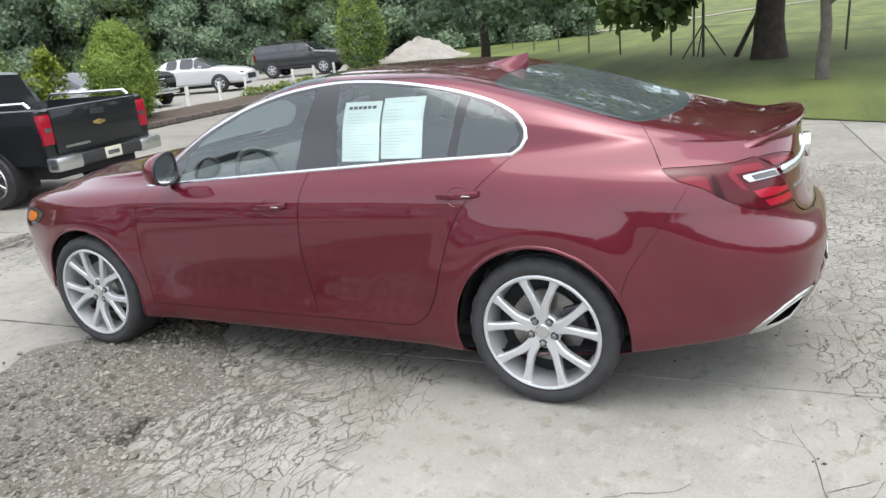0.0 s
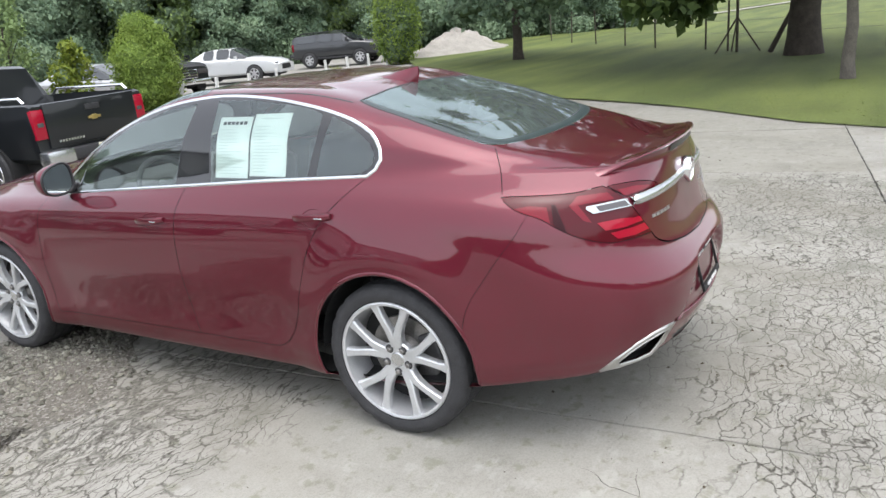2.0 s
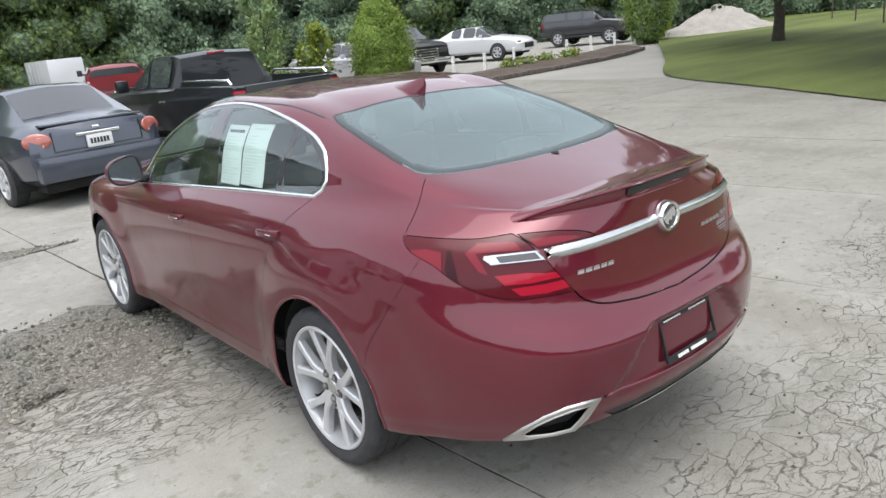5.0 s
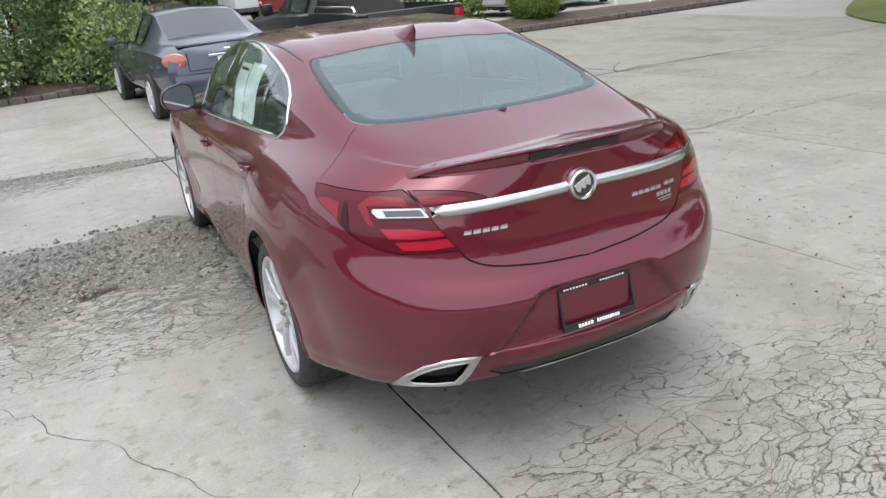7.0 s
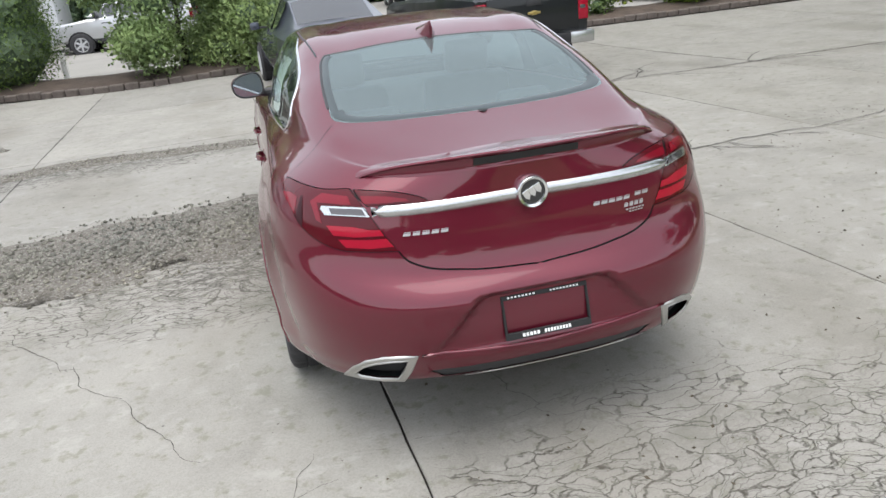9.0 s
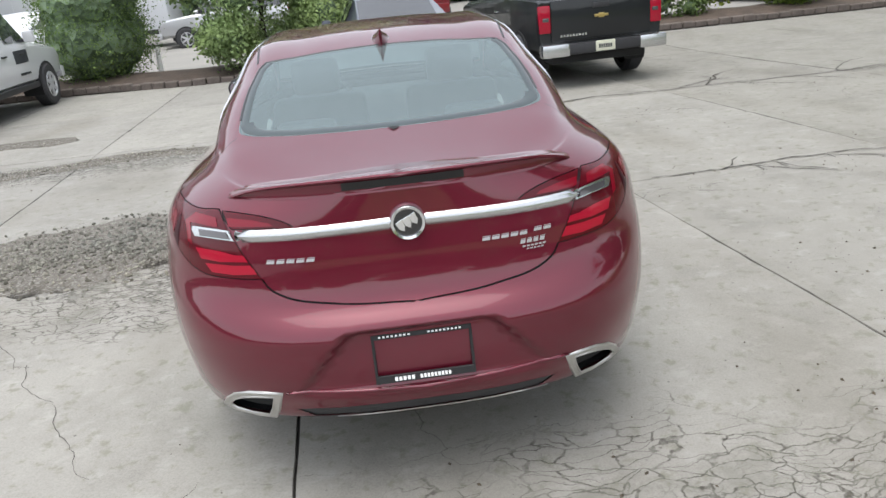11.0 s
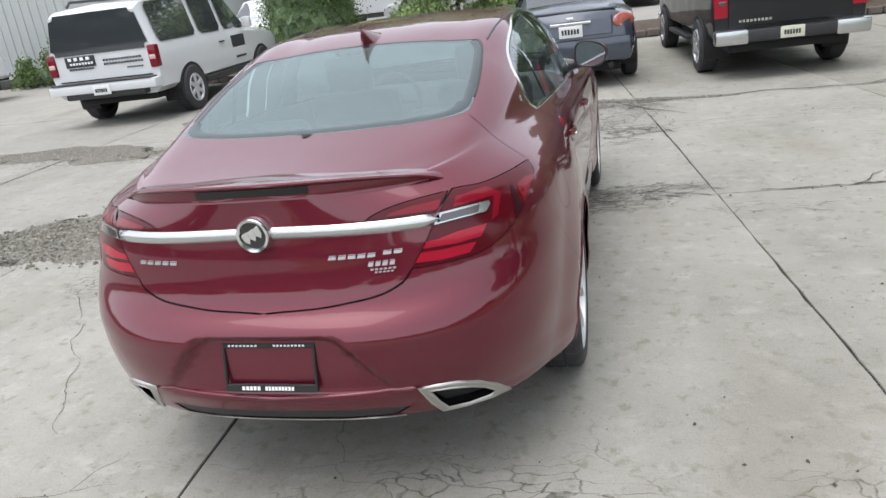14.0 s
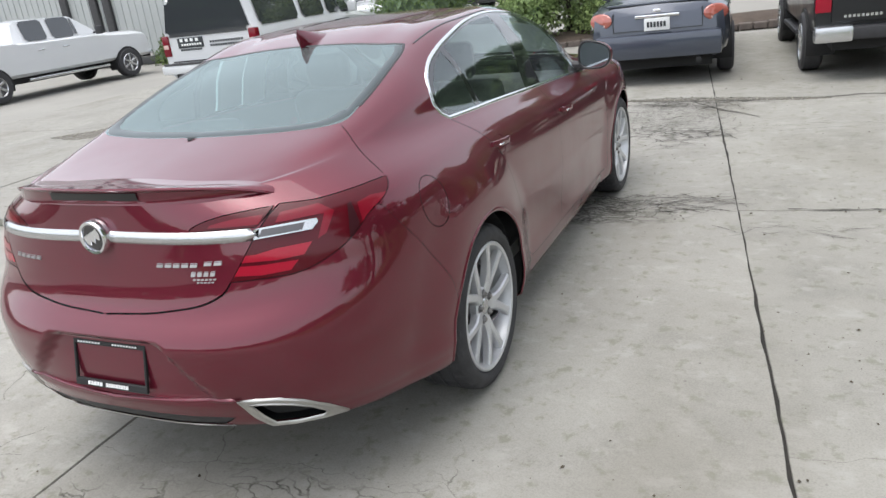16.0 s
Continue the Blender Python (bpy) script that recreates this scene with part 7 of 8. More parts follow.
def pickup(label, paint, at, crew=False, chrome_bumper=True, group=""):
    t = thing("pickup_truck", label, "pickup truck", group, at)
    t.scale = (0.90, 0.93, 0.89) if not crew else (0.97, 1.0, 0.965)
    c = 0.75 if crew else 0.0

    def st(y, belt, base, edge, mid, lw=1.0):
        return (y, [(lw * 0.86, 0.52), (lw * 0.965, 0.60), (lw * 1.0, 0.92), (lw * 0.985, belt), (lw * base[0], base[1]), edge, (0, mid)])
    sts = [st(0.16, 1.30, (0.93, 1.32), (0.87, 1.31), 1.31, 0.985), st(0.22, 1.33, (0.93, 1.35), (0.87, 1.34), 1.34), st(0.26, 1.33, (0.93, 1.35), (0.86, 0.92), 0.92), st(1.1, 1.34, (0.93, 1.355), (0.86, 0.92), 0.92), st(2.0, 1.34, (0.93, 1.355), (0.86, 0.92), 0.92),
           st(2.07, 1.30, (0.90, 1.345), (0.80, 1.36), 1.38), st(2.20, 1.30, (0.90, 1.345), (0.70, 1.81), 1.85), st(2.34, 1.29, (0.90, 1.34), (0.72, 1.86), 1.90)]
    if crew:
        sts += [st(3.02, 1.28, (0.90, 1.335), (0.73, 1.87), 1.92), st(3.14, 1.28, (0.90, 1.335), (0.73, 1.87), 1.92)]
    sts += [st(3.10 + c, 1.27, (0.90, 1.325), (0.73, 1.86), 1.91), st(3.20 + c, 1.27, (0.90, 1.32), (0.72, 1.83), 1.88), st(3.95 + c, 1.24, (0.89, 1.30), (0.80, 1.33), 1.36), st(4.05 + c, 1.22, (0.88, 1.29), (0.6, 1.33), 1.34), st(5.1 + c, 1.16, (0.88, 1.24), (0.6, 1.28), 1.29), st(5.40 + c, 1.12, (0.87, 1.19), (0.6, 1.22), 1.23, 0.985), st(5.5 + c, 1.0, (0.84, 1.08), (0.6, 1.1), 1.11, 0.96)]
    k = 8 if crew else 7
    glass = [(7, 4, True), (9, 4, True), (10, 4, True)] if crew else [(7, 4, True), (9, 4, True)]
    vehicle_body(t, sts, paint, glass, OPAQUE_GLASS)
    bm = bmesh.new()
    bm.faces.new([bm.verts.new(p) for p in ((-0.74, 2.085, 1.40), (0.74, 2.085, 1.40), (0.62, 2.185, 1.76), (-0.62, 2.185, 1.76))])
    part("window", bm, OPAQUE_GLASS, t, "dark rear window")
    ye = 3.2 + c
    bm = bmesh.new()
    bm.faces.new([bm.verts.new(p) for p in ((0.78, ye + 0.72, 1.37), (-0.78, ye + 0.72, 1.37), (-0.64, ye + 0.06, 1.80), (0.64, ye + 0.06, 1.80))])
    part("window", bm, OPAQUE_GLASS, t, "windshield")
    gate = slab_part("tailgate", t, paint, -0.80, 0.80, 0.125, 0.17, 0.72, 1.335, 0.02, "tailgate")
    slab_part("tailgate_handle", gate, BLACK_TRIM, -0.13, 0.13, 0.112, 0.13, 1.17, 1.25, 0.015)
    slab_part("emblem", gate, MAT_GOLD, -0.11, 0.11, 0.108, 0.126, 1.035, 1.075, 0.008, "gold emblem")
    slab_part("emblem", gate, MAT_GOLD, -0.045, 0.045, 0.108, 0.126, 1.02, 1.09, 0.008)
    bars_on(gate, -0.66, -0.22, 0.80, 0.035, 0.124, 9, SATIN_CHROME, 0.35)
    for sx in (1, -1):
        lamp = slab_part("tail_lamp", t, BRIGHT_LENS, min(sx * 0.80, sx * 0.985), max(sx * 0.80, sx * 0.985), 0.135, 0.24, 0.86, 1.27, 0.02, "tall red tail lamp")
        slab_part("reversing_light", lamp, CLEAR_LENS, min(sx * 0.83, sx * 0.93), max(sx * 0.83, sx * 0.93), 0.127, 0.15, 1.03, 1.09, 0.01)
        bm = bmesh.new()
        tube(bm, [(sx * 0.90, 0.34, 1.36), (sx * 0.90, 0.42, 1.43), (sx * 0.90, 1.85, 1.44), (sx * 0.90, 1.95, 1.36)], 0.022, 8)
        if paint is BLACK_PAINT:
            part("bed_rail", bm, CHROME, t, "chrome bed rail", True)
        else:
            bm.free()
        b = slab_part("mirror", t, paint if not crew else BLACK_TRIM, min(sx * 1.03, sx * 1.26), max(sx * 1.03, sx * 1.26), ye + 0.45, ye + 0.55, 1.30, 1.52, 0.04, "door mirror")
        slab_part("mirror_arm", b, BLACK_TRIM, min(sx * 0.9, sx * 1.05), max(sx * 0.9, sx * 1.05), ye + 0.48, ye + 0.53, 1.33, 1.38, 0.01)
        slab_part("side_step", t, SATIN_CHROME if crew else BLACK_TRIM, min(sx * 0.88, sx * 1.02), max(sx * 0.88, sx * 1.02), 2.1, 3.9 + c, 0.40, 0.47, 0.03, "side step")
        for hy in ((2.55, 3.3) if crew else (2.45,)):
            slab_part("door_handle", t, CHROME, min(sx * 0.985, sx * 1.015), max(sx * 0.985, sx * 1.015), hy, hy + 0.2, 1.10, 1.13, 0.01)
        slab_part("headlamp", t, CLEAR_LENS, min(sx * 0.52, sx * 0.93), max(sx * 0.52, sx * 0.93), 5.42 + c, 5.54 + c, 0.83, 1.02, 0.02, "clear headlamp")
        for y in (1.2, 4.62 + c):
            well(t, 1.0, y, 0.40, sx)
            plain_wheel(t, 1.0, y, 0.40, 0.26, sx)
    slab_part("grille", t, CHROME, -0.5, 0.5, 5.46 + c, 5.55 + c, 0.68, 1.02, 0.03, "chrome grille")
    for q in range(3):
        slab_part("grille_slot", t, DARK_GAP, -0.46, 0.46, 5.50 + c, 5.556 + c, 0.71 + 0.1 * q, 0.78 + 0.1 * q, 0.01)
    mid = slab_part("rear_bumper", t, BLACK_TRIM if paint is BLACK_PAINT else paint, -0.58, 0.58, -0.02, 0.16, 0.52, 0.68, 0.03, "rear bumper")
    for sx in (1, -1):
        slab_part("bumper_end", mid, SATIN_CHROME, min(sx * 0.56, sx * 1.0), max(sx * 0.56, sx * 1.0), -0.03, 0.17, 0.50, 0.70, 0.04, "chrome bumper end")
    slab_part("front_bumper", t, CHROME, -0.98, 0.98, 5.45 + c, 5.62 + c, 0.45, 0.66, 0.05, "chrome front bumper")
    pl = slab_part("number_plate", t, PLATE, -0.155, 0.155, -0.032, -0.018, 0.535, 0.69, 0.008, "pale number plate")
    bars_on(pl, -0.11, 0.11, 0.61, 0.06, -0.034, 6, INK, 0.3)
    slab_part("brake_light", t, BRIGHT_LENS, -0.16, 0.16, 2.20, 2.26, 1.835, 1.875, 0.01, "high brake light")
    slab_part("underbody", t, DARK_GAP, -0.75, 0.75, 0.3, 5.2 + c, 0.36, 0.56, 0.02)
    return t


def sedan(name, label, paint, at, tail="plain", group="", L=4.75, roof=1.46):
    t = thing(name, label, "car", group, at)
    k = L / 4.75

    def st(y, belt, base, edge, mid, lw=1.0, sill=0.30):
        return (y * k, [(lw * 0.76, sill), (lw * 0.86, sill + 0.08), (lw * 0.90, 0.62), (lw * 0.87, belt), (lw * base[0], base[1]), edge, (0, mid)])
    r = roof
    sts = [st(0.03, 0.80, (0.66, 0.86), (0.5, 0.885), 0.90, 0.80, 0.36), st(0.10, 0.86, (0.72, 0.95), (0.55, 0.985), 1.0, 0.90, 0.32), st(0.35, 0.91, (0.76, 0.985), (0.58, 1.02), 1.04, 0.97), st(0.78, 0.93, (0.79, 1.0), (0.60, 1.045), 1.07), st(1.45, 0.93, (0.80, 1.0), (0.56, r - 0.08), r - 0.03), st(1.95, 0.92, (0.80, 0.99), (0.57, r - 0.03), r), st(2.05, 0.92, (0.80, 0.99), (0.57, r - 0.03), r), st(2.65, 0.90, (0.79, 0.975), (0.56, r - 0.05), r - 0.02), st(3.45, 0.87, (0.77, 0.94), (0.66, 0.97), 0.99), st(4.3, 0.80, (0.74, 0.85), (0.55, 0.88), 0.89, 0.97), st(4.6, 0.70, (0.66, 0.74), (0.5, 0.77), 0.78, 0.90), st(4.75, 0.60, (0.60, 0.64), (0.45, 0.66), 0.67, 0.80)]
    vehicle_body(t, sts, paint, [(4, 4, True), (6, 4, True), (7, 4, True), (3, 5, False), (7, 5, False)], OPAQUE_GLASS)
    for sx in (1, -1):
        for y in (1.0 * k, 3.75 * k):
            well(t, 0.90, y, 0.33, sx)
            plain_wheel(t, 0.90, y, 0.33, 0.22, sx, ALLOY, 0.2)
        if tail == "round":
            bm = bmesh.new()
            bmesh.ops.create_uvsphere(bm, u_segments=20, v_segments=12, radius=1.0, matrix=pose(sx * 0.70, 0.085, 0.845, -8, 0, sx * 28) @ Matrix.Diagonal((0.165, 0.030, 0.10, 1)))
            lamp = part("tail_lamp", bm, AMBER_PINK_LENS, t, "pinkish amber tail lamp with a round light", True)
            bm = bmesh.new()
            bmesh.ops.create_uvsphere(bm, u_segments=18, v_segments=10, radius=1.0, matrix=pose(sx * 0.69, 0.062, 0.84, -8, 0, sx * 28) @ Matrix.Diagonal((0.084, 0.014, 0.084, 1)))
            part("round_light", bm, PALE_LENS, lamp, "pale round ring light", True)
            bm = bmesh.new()
            bmesh.ops.create_uvsphere(bm, u_segments=18, v_segments=10, radius=1.0, matrix=pose(sx * 0.688, 0.053, 0.84, -8, 0, sx * 28) @ Matrix.Diagonal((0.058, 0.012, 0.058, 1)))
            part("brake_light", bm, AMBER_PINK_LENS, lamp, "pink round brake light", True)
        else:
            slab_part("tail_lamp", t, RED_LENS, min(sx * 0.5, sx * 0.78), max(sx * 0.5, sx * 0.78), 0.02, 0.16, 0.74, 0.88, 0.03, "red tail lamp")
        b = slab_part("mirror", t, paint, min(sx * 0.90, sx * 1.06), max(sx * 0.90, sx * 1.06), 3.0 * k, 3.1 * k, 0.95, 1.08, 0.04, "door mirror")
        slab_part("mirror_arm", b, BLACK_TRIM, min(sx * 0.78, sx * 0.92), max(sx * 0.78, sx * 0.92), 3.03 * k, 3.07 * k, 0.965, 1.0, 0.01)
        slab_part("headlamp", t, CLEAR_LENS, min(sx * 0.42, sx * 0.74), max(sx * 0.42, sx * 0.74), 4.52 * k, 4.68 * k, 0.60, 0.72, 0.03, "clear headlamp")
        for hy in (1.75, 2.65):
            slab_part("door_handle", t, paint, min(sx * 0.875, sx * 0.91), max(sx * 0.875, sx * 0.91), hy * k, hy * k + 0.17, 0.80, 0.825, 0.01)
    slab_part("grille", t, DARK_GAP, -0.4, 0.4, 4.66 * k, 4.76 * k, 0.40, 0.62, 0.03, "dark grille")
    bmp = slab_part("rear_bumper", t, paint, -0.78, 0.78, -0.06, 0.16, 0.34, 0.66, 0.07, "rear bumper")
    slab_part("bright_strip", t, CHROME, -0.27, 0.27, 0.0, 0.06, 0.845, 0.885, 0.012, "chrome strip over the plate")
    pl = slab_part("number_plate", t, PLATE_WHITE, -0.155, 0.155, -0.012, 0.03, 0.69, 0.84, 0.008, "white number plate")
    bars_on(pl, -0.12, 0.12, 0.765, 0.065, -0.014, 6, INK, 0.3)
    slab_part("emblem", t, CHROME, -0.05, 0.05, 0.03, 0.075, 0.905, 0.95, 0.02, "chrome emblem")
    slab_part("tail_spoiler", t, paint, -0.62, 0.62, 0.10, 0.26, 1.0, 1.028, 0.012, "lip spoiler")
    bm = bmesh.new()
    tube(bm, [(0.5, -0.075, 0.30), (0.5, 0.12, 0.30)], 0.035, 12)
    part("tail_pipe", bm, DARK_GAP, t)
    for x0, x1, z0, z1 in ((-0.545, -0.537, 0.70, 0.93), (0.537, 0.545, 0.70, 0.93), (-0.54, 0.54, 0.692, 0.700)):
        slab_part("lid_gap", t, DARK_GAP, x0, x1, 0.02, 0.12, z0, z1, 0.0)
    slab_part("underbody", t, DARK_GAP, -0.66, 0.66, 0.3, 4.4 * k, 0.18, 0.34, 0.02)
    return t


def suv(label, paint, at, lettered=False, group="", L=5.0, H=1.93, W=1.0):
    t = thing("sport_utility_vehicle", label, "SUV", group, at)
    k, h = L / 5.0, H - 1.93

    def st(y, belt, base, edge, mid, lw=1.0):
        return (y * k, [(W * lw * 0.84, 0.46), (W * lw * 0.95, 0.54), (W * lw * 0.985, 0.82), (W * lw * 0.97, belt), (W * lw * base[0], base[1]), (W * edge[0], edge[1] + h), (0, mid + h)])
    sts = [st(0.10, 1.12, (0.93, 1.20), (0.76, 1.76), 1.80, 0.985), st(0.22, 1.13, (0.93, 1.21), (0.77, 1.82), 1.87), st(0.30, 1.13, (0.93, 1.21), (0.77, 1.85), 1.90), st(1.55, 1.13, (0.93, 1.21), (0.78, 1.88), 1.93), st(1.66, 1.13, (0.93, 1.21), (0.78, 1.88), 1.93), st(2.48, 1.13, (0.93, 1.20), (0.78, 1.87), 1.925), st(2.58, 1.12, (0.93, 1.20), (0.78, 1.87), 1.92), st(3.05, 1.12, (0.93, 1.19), (0.75, 1.84), 1.88), st(3.68, 1.10, (0.90, 1.17), (0.82, 1.20), 1.22), st(4.7, 1.0, (0.86, 1.06), (0.65, 1.10), 1.11, 0.985), st(4.92, 0.88, (0.82, 0.94), (0.6, 0.98), 0.99, 0.95), st(5.0, 0.78, (0.78, 0.84), (0.55, 0.86), 0.87, 0.92)]
    vehicle_body(t, sts, paint, [(2, 4, True), (4, 4, True), (6, 4, True), (7, 4, True)], OPAQUE_GLASS)
    bm = bmesh.new()
    bm.faces.new([bm.verts.new(p) for p in ((-0.90 * W, 0.088, 1.165), (0.90 * W, 0.088, 1.165), (0.75 * W, 0.088, 1.79 + h), (-0.75 * W, 0.088, 1.79 + h))])
    bmesh.ops.bevel(bm, geom=list(bm.verts), offset=0.08, segments=3, affect="VERTICES")
    part("window", bm, OPAQUE_GLASS, t, "dark rear window")
    bm = bmesh.new()
    bm.faces.new([bm.verts.new(p) for p in ((0.80 * W, 3.66 * k, 1.24), (-0.80 * W, 3.66 * k, 1.24), (-0.66 * W, 3.1 * k, 1.82 + h), (0.66 * W, 3.1 * k, 1.82 + h))])
    part("window", bm, OPAQUE_GLASS, t, "windshield")
    for sx in (1, -1):
        lamp = slab_part("tail_lamp", t, MID_LENS, min(sx * 0.84, sx * 0.985) * W, max(sx * 0.84, sx * 0.985) * W, 0.07, 0.20, 0.85, 1.20, 0.03, "tall dark red tail lamp")
        slab_part("reversing_light", lamp, PALE_LENS, min(sx * 0.86, sx * 0.965) * W, max(sx * 0.86, sx * 0.965) * W, 0.062, 0.12, 0.98, 1.05, 0.01)
        for y in (1.05 * k, 4.0 * k):
            well(t, 0.985 * W, y, 0.38, sx)
            plain_wheel(t, 0.985 * W, y, 0.38, 0.235, sx, ALLOY)
        b = slab_part("mirror", t, paint if lettered else BLACK_TRIM, min(sx * 0.98, sx * 1.17) * W, max(sx * 0.98, sx * 1.17) * W, 3.3 * k, 3.4 * k, 1.18, 1.38, 0.04, "door mirror")
        slab_part("mirror_arm", b, BLACK_TRIM, min(sx * 0.88, sx * 1.0) * W, max(sx * 0.88, sx * 1.0) * W, 3.33 * k, 3.38 * k, 1.2, 1.25, 0.01)
        slab_part("running_board", t, BLACK_TRIM, min(sx * 0.88, sx * 1.0) * W, max(sx * 0.88, sx * 1.0) * W, 1.5 * k, 3.5 * k, 0.40, 0.50, 0.03, "grey running board")
        bm = bmesh.new()
        tube(bm, [(sx * 0.66 * W, 0.5 * k, 1.90 + h), (sx * 0.66 * W, 0.6 * k, 1.975 + h), (sx * 0.66 * W, 2.6 * k, 1.985 + h), (sx * 0.66 * W, 2.7 * k, 1.90 + h)], 0.022, 8)
        part("roof_rail", bm, BLACK_TRIM, t, "black roof rail", True)
        for hy in (2.3, 3.0):
            slab_part("door_handle", t, BLACK_TRIM, min(sx * 0.965, sx * 1.0) * W, max(sx * 0.965, sx * 1.0) * W, (hy - 0.75) * k + 0.7, (hy - 0.75) * k + 0.9, 1.0, 1.03, 0.01)
        slab_part("headlamp", t, CLEAR_LENS, min(sx * 0.5, sx * 0.86) * W, max(sx * 0.5, sx * 0.86) * W, 4.86 * k, 5.0 * k, 0.76, 0.9, 0.02, "clear headlamp")
    slab_part("grille", t, DARK_GAP, -0.45 * W, 0.45 * W, 4.93 * k, 5.02 * k, 0.62, 0.86, 0.02, "dark grille")
    bmp = slab_part("rear_bumper", t, paint, -0.97 * W, 0.97 * W, -0.10, 0.16, 0.56, 0.715, 0.04, "rear bumper with dark step pad")
    slab_part("step_pad", bmp, BLACK_TRIM, -0.90 * W, 0.90 * W, -0.105, 0.10, 0.715, 0.735, 0.008)
    slab_part("lower_valance", bmp, BLACK_TRIM, -0.72 * W, 0.72 * W, -0.05, 0.14, 0.47, 0.575, 0.03)
    slab_part("front_bumper", t, paint, -0.93 * W, 0.93 * W, 4.9 * k, 5.08 * k, 0.42, 0.64, 0.05, "front bumper")
    pl = slab_part("number_plate", t, PLATE_WHITE, -0.155, 0.155, -0.118, -0.095, 0.53, 0.68, 0.008, "white number plate")
    bars_on(pl, -0.11, 0.11, 0.60, 0.06, -0.12, 6, INK, 0.3)
    slab_part("underbody", t, DARK_GAP, -0.72 * W, 0.72 * W, 0.3, 4.6 * k, 0.34, 0.50, 0.02)
    if lettered:
        sign = slab_part("sign_panel", t, INK, -0.66, -0.12, 0.084, 0.10, 0.975, 1.145, 0.01, "dark lettered panel on the tailgate")
        bars_on(sign, -0.60, -0.16, 1.105, 0.05, 0.082, 4, PAPER, 0.45)
        bars_on(sign, -0.58, -0.14, 1.03, 0.035, 0.082, 8, PAPER, 0.35)
        bars_on(t, -0.62, -0.16, 0.945, 0.03, 0.093, 9, INK, 0.3)
        bars_on(t, 0.02, 0.72, 1.045, 0.035, 0.093, 13, INK, 0.3)
        bars_on(t, 0.02, 0.74, 0.985, 0.035, 0.093, 14, INK, 0.3)
        bars_on(t, 0.42, 0.72, 0.90, 0.025, 0.093, 7, INK, 0.3)
        slab_part("side_sign", t, INK, 0.972, 0.99, 2.75, 3.3, 0.86, 1.08, 0.01, "dark sign on the front door")
        for q in range(5):
            slab_part("print", t, INK, 0.975, 0.99, 2.85 + 0.09 * q, 2.90 + 0.09 * q, 0.66, 0.70, 0.0)
        bmv = slab_part("tailgate_trim", t, BLACK_TRIM, -0.84, 0.84, 0.085, 0.10, 0.745, 0.765, 0.005)
    return t


MAT_GOLD = material("gold_emblem", (0.62, 0.47, 0.18), 0.3, 0.9)
PLATE = varied("pale_plate", (0.62, 0.62, 0.50), 0.5, 20, 0.1, 90, 0.02)
PLATE_WHITE = varied("white_plate", (0.70, 0.71, 0.71), 0.5, 20, 0.08, 90, 0.02)
PALE_LENS = material("pale_lens", (0.62, 0.42, 0.38), 0.15, 0, 1.0)
AMBER_PINK_LENS = material("amber_pink_lens", (0.36, 0.10, 0.075), 0.12, 0, 1.0)

pickup("black pickup truck with chrome bed rails on the concrete", BLACK_PAINT, pose(3.13, 7.15, -0.04, 0, 0, 5))
sedan("sedan", "slate blue sedan with round tail lights", SLATE_PAINT, pose(0.46, 7.42, -0.022, 0, 0, 5), "round")
suv("white SUV with dark lettering on its tailgate", WHITE_PAINT, pose(-6.98, 7.72, 0, 0, 0, 2), True)
pickup("white crew-cab pickup truck parked before the building", WHITE_PAINT, pose(-15.95, 8.3, 0, 0, 0, 0), True)
pickup("white pickup truck parked nose to the bed", WHITE_PAINT, pose(-9.6, 22.2, 0, 0, 0, 183))
sedan("sedan", "white sedan parked beyond the planting bed", WHITE_PAINT, pose(20.0, 24.4, 0, 0, 0, -165), "plain", L=4.85, roof=1.42)
suv("dark SUV parked beyond the white posts", car_paint("charcoal_paint", (0.03, 0.032, 0.036), 0.3, 0.35), pose(27.7, 24.4, 0, 0, 0, -165), L=4.6, H=1.64, W=0.93)
suv("red SUV parked on the far side of the lot", BRIGHT_RED_PAINT, pose(5.35, 22.3, 0, 0, 0, -14), L=4.5, H=1.52, W=0.9)
sedan("sedan", "red car parked on the far side of the lot", BRIGHT_RED_PAINT, pose(1.9, 22.7, 0, 0, 0, 5), "plain", L=4.3, roof=1.27)
suv("silver SUV parked across the far lot", SILVER_PAINT, pose(-2.6, 25.6, -0.12, 0, 0, 88), L=4.8, H=1.7, W=0.95)
pickup("dark pickup truck parked behind the arborvitae", BLACK_PAINT, pose(16.05, 23.4, 0, 0, 0, 165))
sedan("sedan", "silver sedan parked beyond the planting bed", SILVER_PAINT, pose(11.3, 21.0, 0, 0, 0, -170), "plain", roof=1.42)


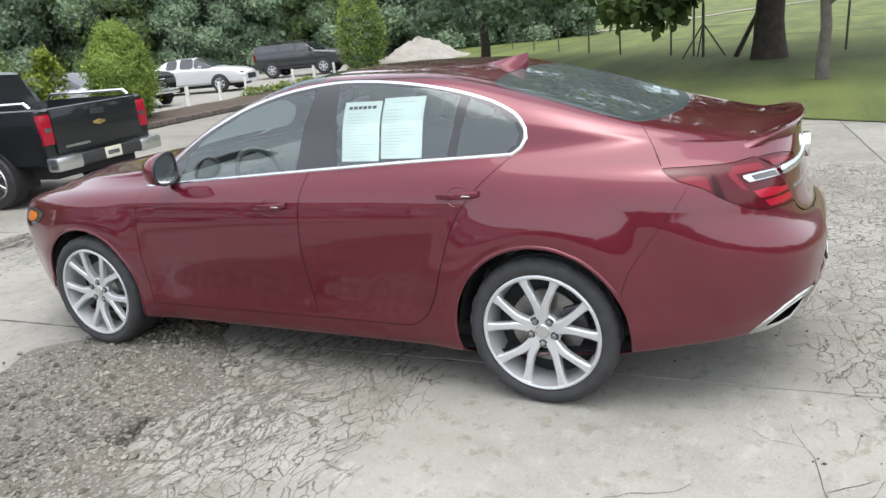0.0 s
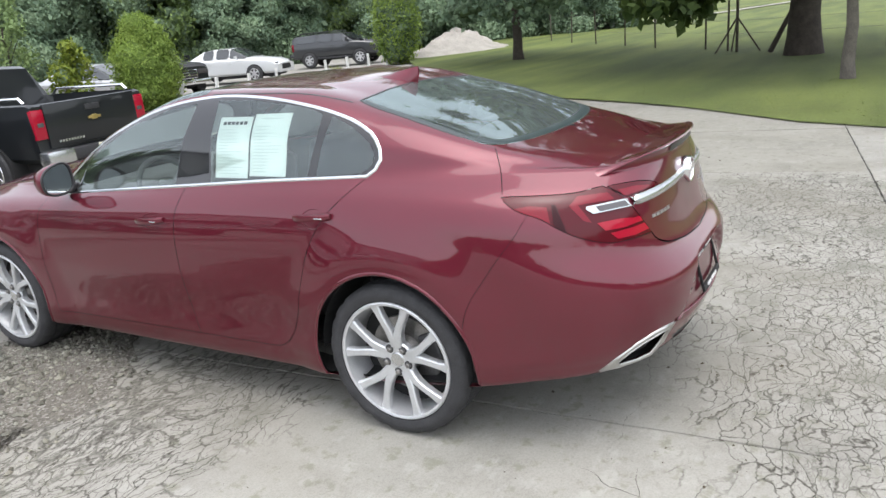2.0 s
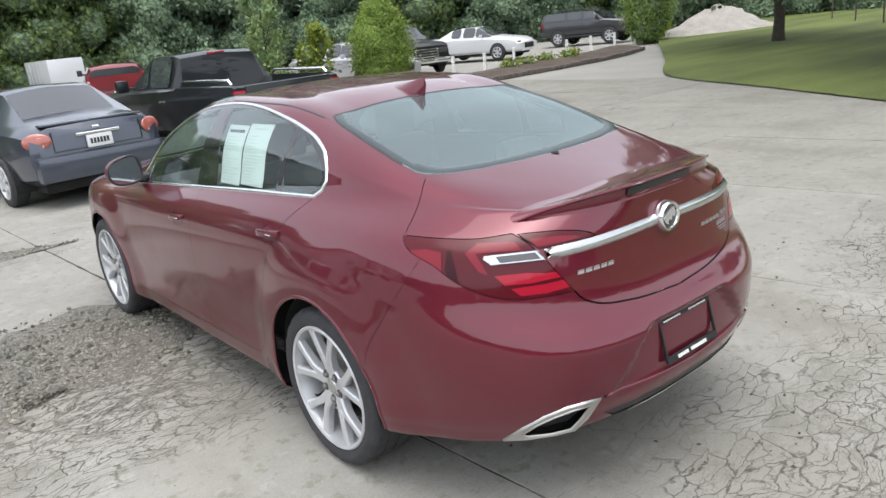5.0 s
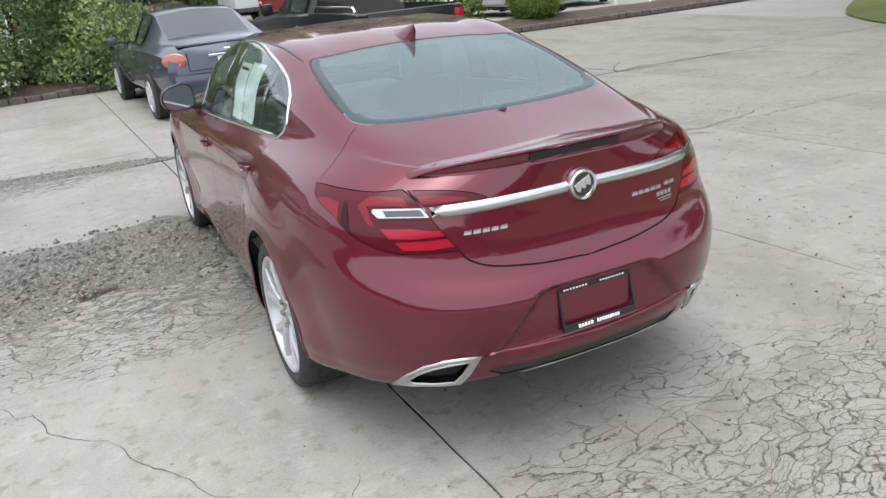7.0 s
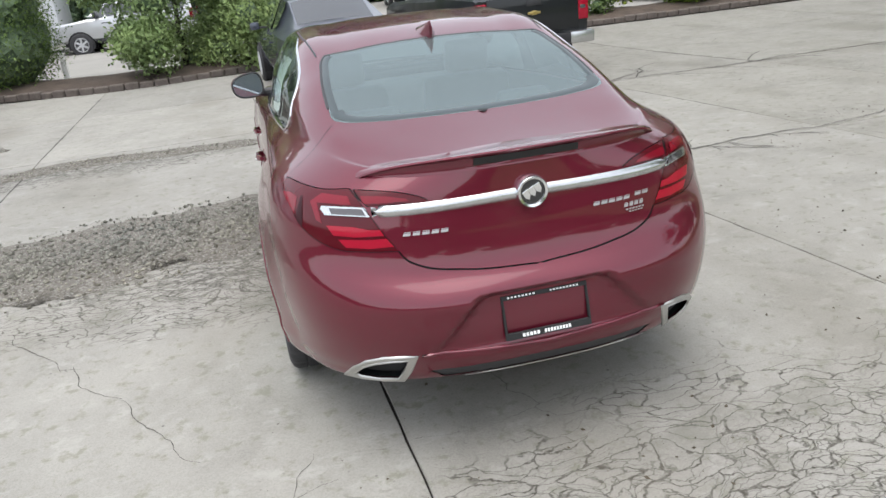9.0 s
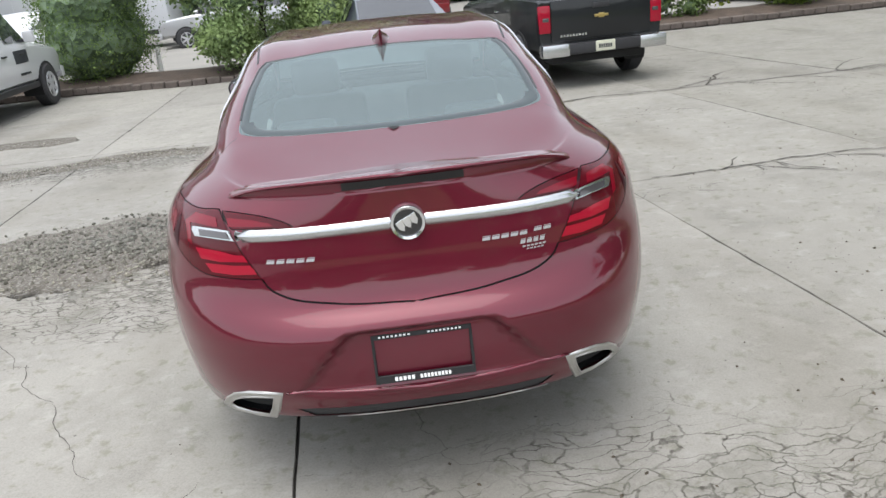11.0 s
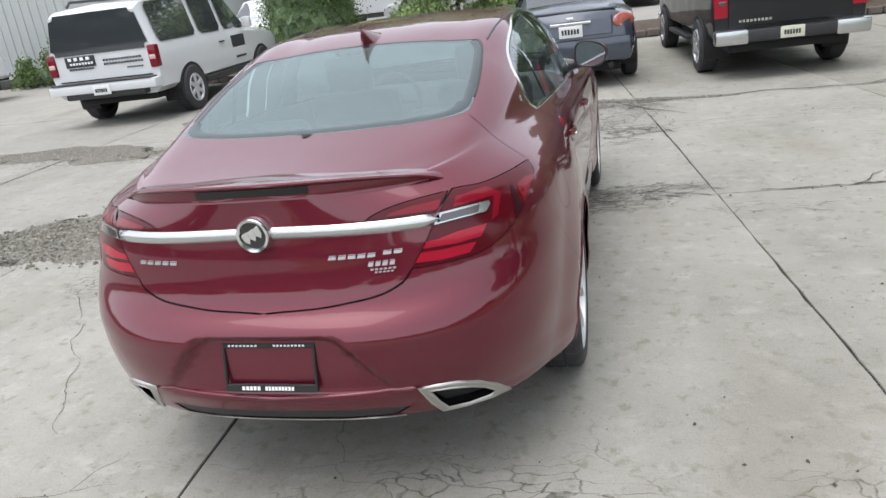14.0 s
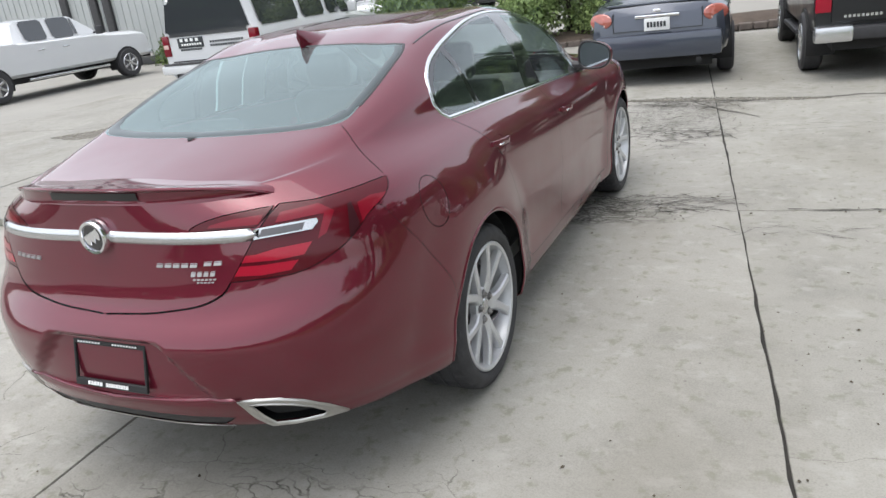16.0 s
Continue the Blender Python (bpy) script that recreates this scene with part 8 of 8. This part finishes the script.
def box_trailer(at, L, W, H, label):
    t = thing("box_trailer", label, "trailer", at=at)
    slab_part("box", t, WHITE_PAINT, -W / 2, W / 2, 0, L, 0.62, H, 0.04)
    for k in range(int(L / 0.6) + 1):
        for sx in (1, -1):
            slab_part("rib", t, WHITE_PAINT, min(sx * W / 2, sx * (W / 2 + 0.012)), max(sx * W / 2, sx * (W / 2 + 0.012)), 0.02 + 0.6 * k, 0.06 + 0.6 * k, 0.66, H - 0.05, 0.004)
    slab_part("chassis", t, DARK_STEEL, -W / 2 + 0.1, W / 2 - 0.1, -0.1, L + 0.8, 0.45, 0.62, 0.02)
    for sx in (1, -1):
        for y in (0.4 * L, 0.4 * L + 0.8):
            plain_wheel(t, W / 2, y, 0.34, 0.2, sx, SATIN_CHROME, 0.2)
    return t


box_trailer(pose(6.15, 31.0, 0), 4.0, 1.35, 1.85, "white box trailer in the far lot")
box_trailer(pose(-7.4, 27.8, 0, 0, 0, 90), 6.0, 2.3, 2.9, "white box trailer beyond the round bush")

# pale metal building
bld = thing("metal_building", "pale metal-sided building behind the white trucks", "building")
slab_part("wall", bld, SIDING, -48, -13.8, 17.4, 17.7, 0.0, 6.2, 0.02, "pale metal siding")
slab_part("wall", bld, SIDING, -14.1, -13.8, 17.7, 32, 0.0, 6.2, 0.02)
slab_part("wall", bld, SIDING, -48, -47.7, 17.7, 32, 0.0, 6.2, 0.02)
slab_part("wall", bld, SIDING, -47.7, -14.1, 31.7, 32, 0.0, 6.2, 0.02)
slab_part("plinth", bld, DARK_STEEL, -48.02, -13.78, 17.36, 17.40, 0.0, 0.25, 0.005)
slab_part("roof", bld, DARK_STEEL, -48.3, -13.5, 17.1, 32.3, 6.2, 6.45, 0.03)
for k in range(112):
    slab_part("siding_rib", bld, SIDING, -47.95 + 0.305 * k, -47.90 + 0.305 * k, 17.375, 17.402, 0.27, 6.15, 0.008)
for x in (-19.2, -19.8, -21.2, -27.0):
    slab_part("downpipe", bld, DARK_STEEL, x - 0.16, x + 0.16, 17.25, 17.376, 0.0, 6.1, 0.02, "dark upright strip")
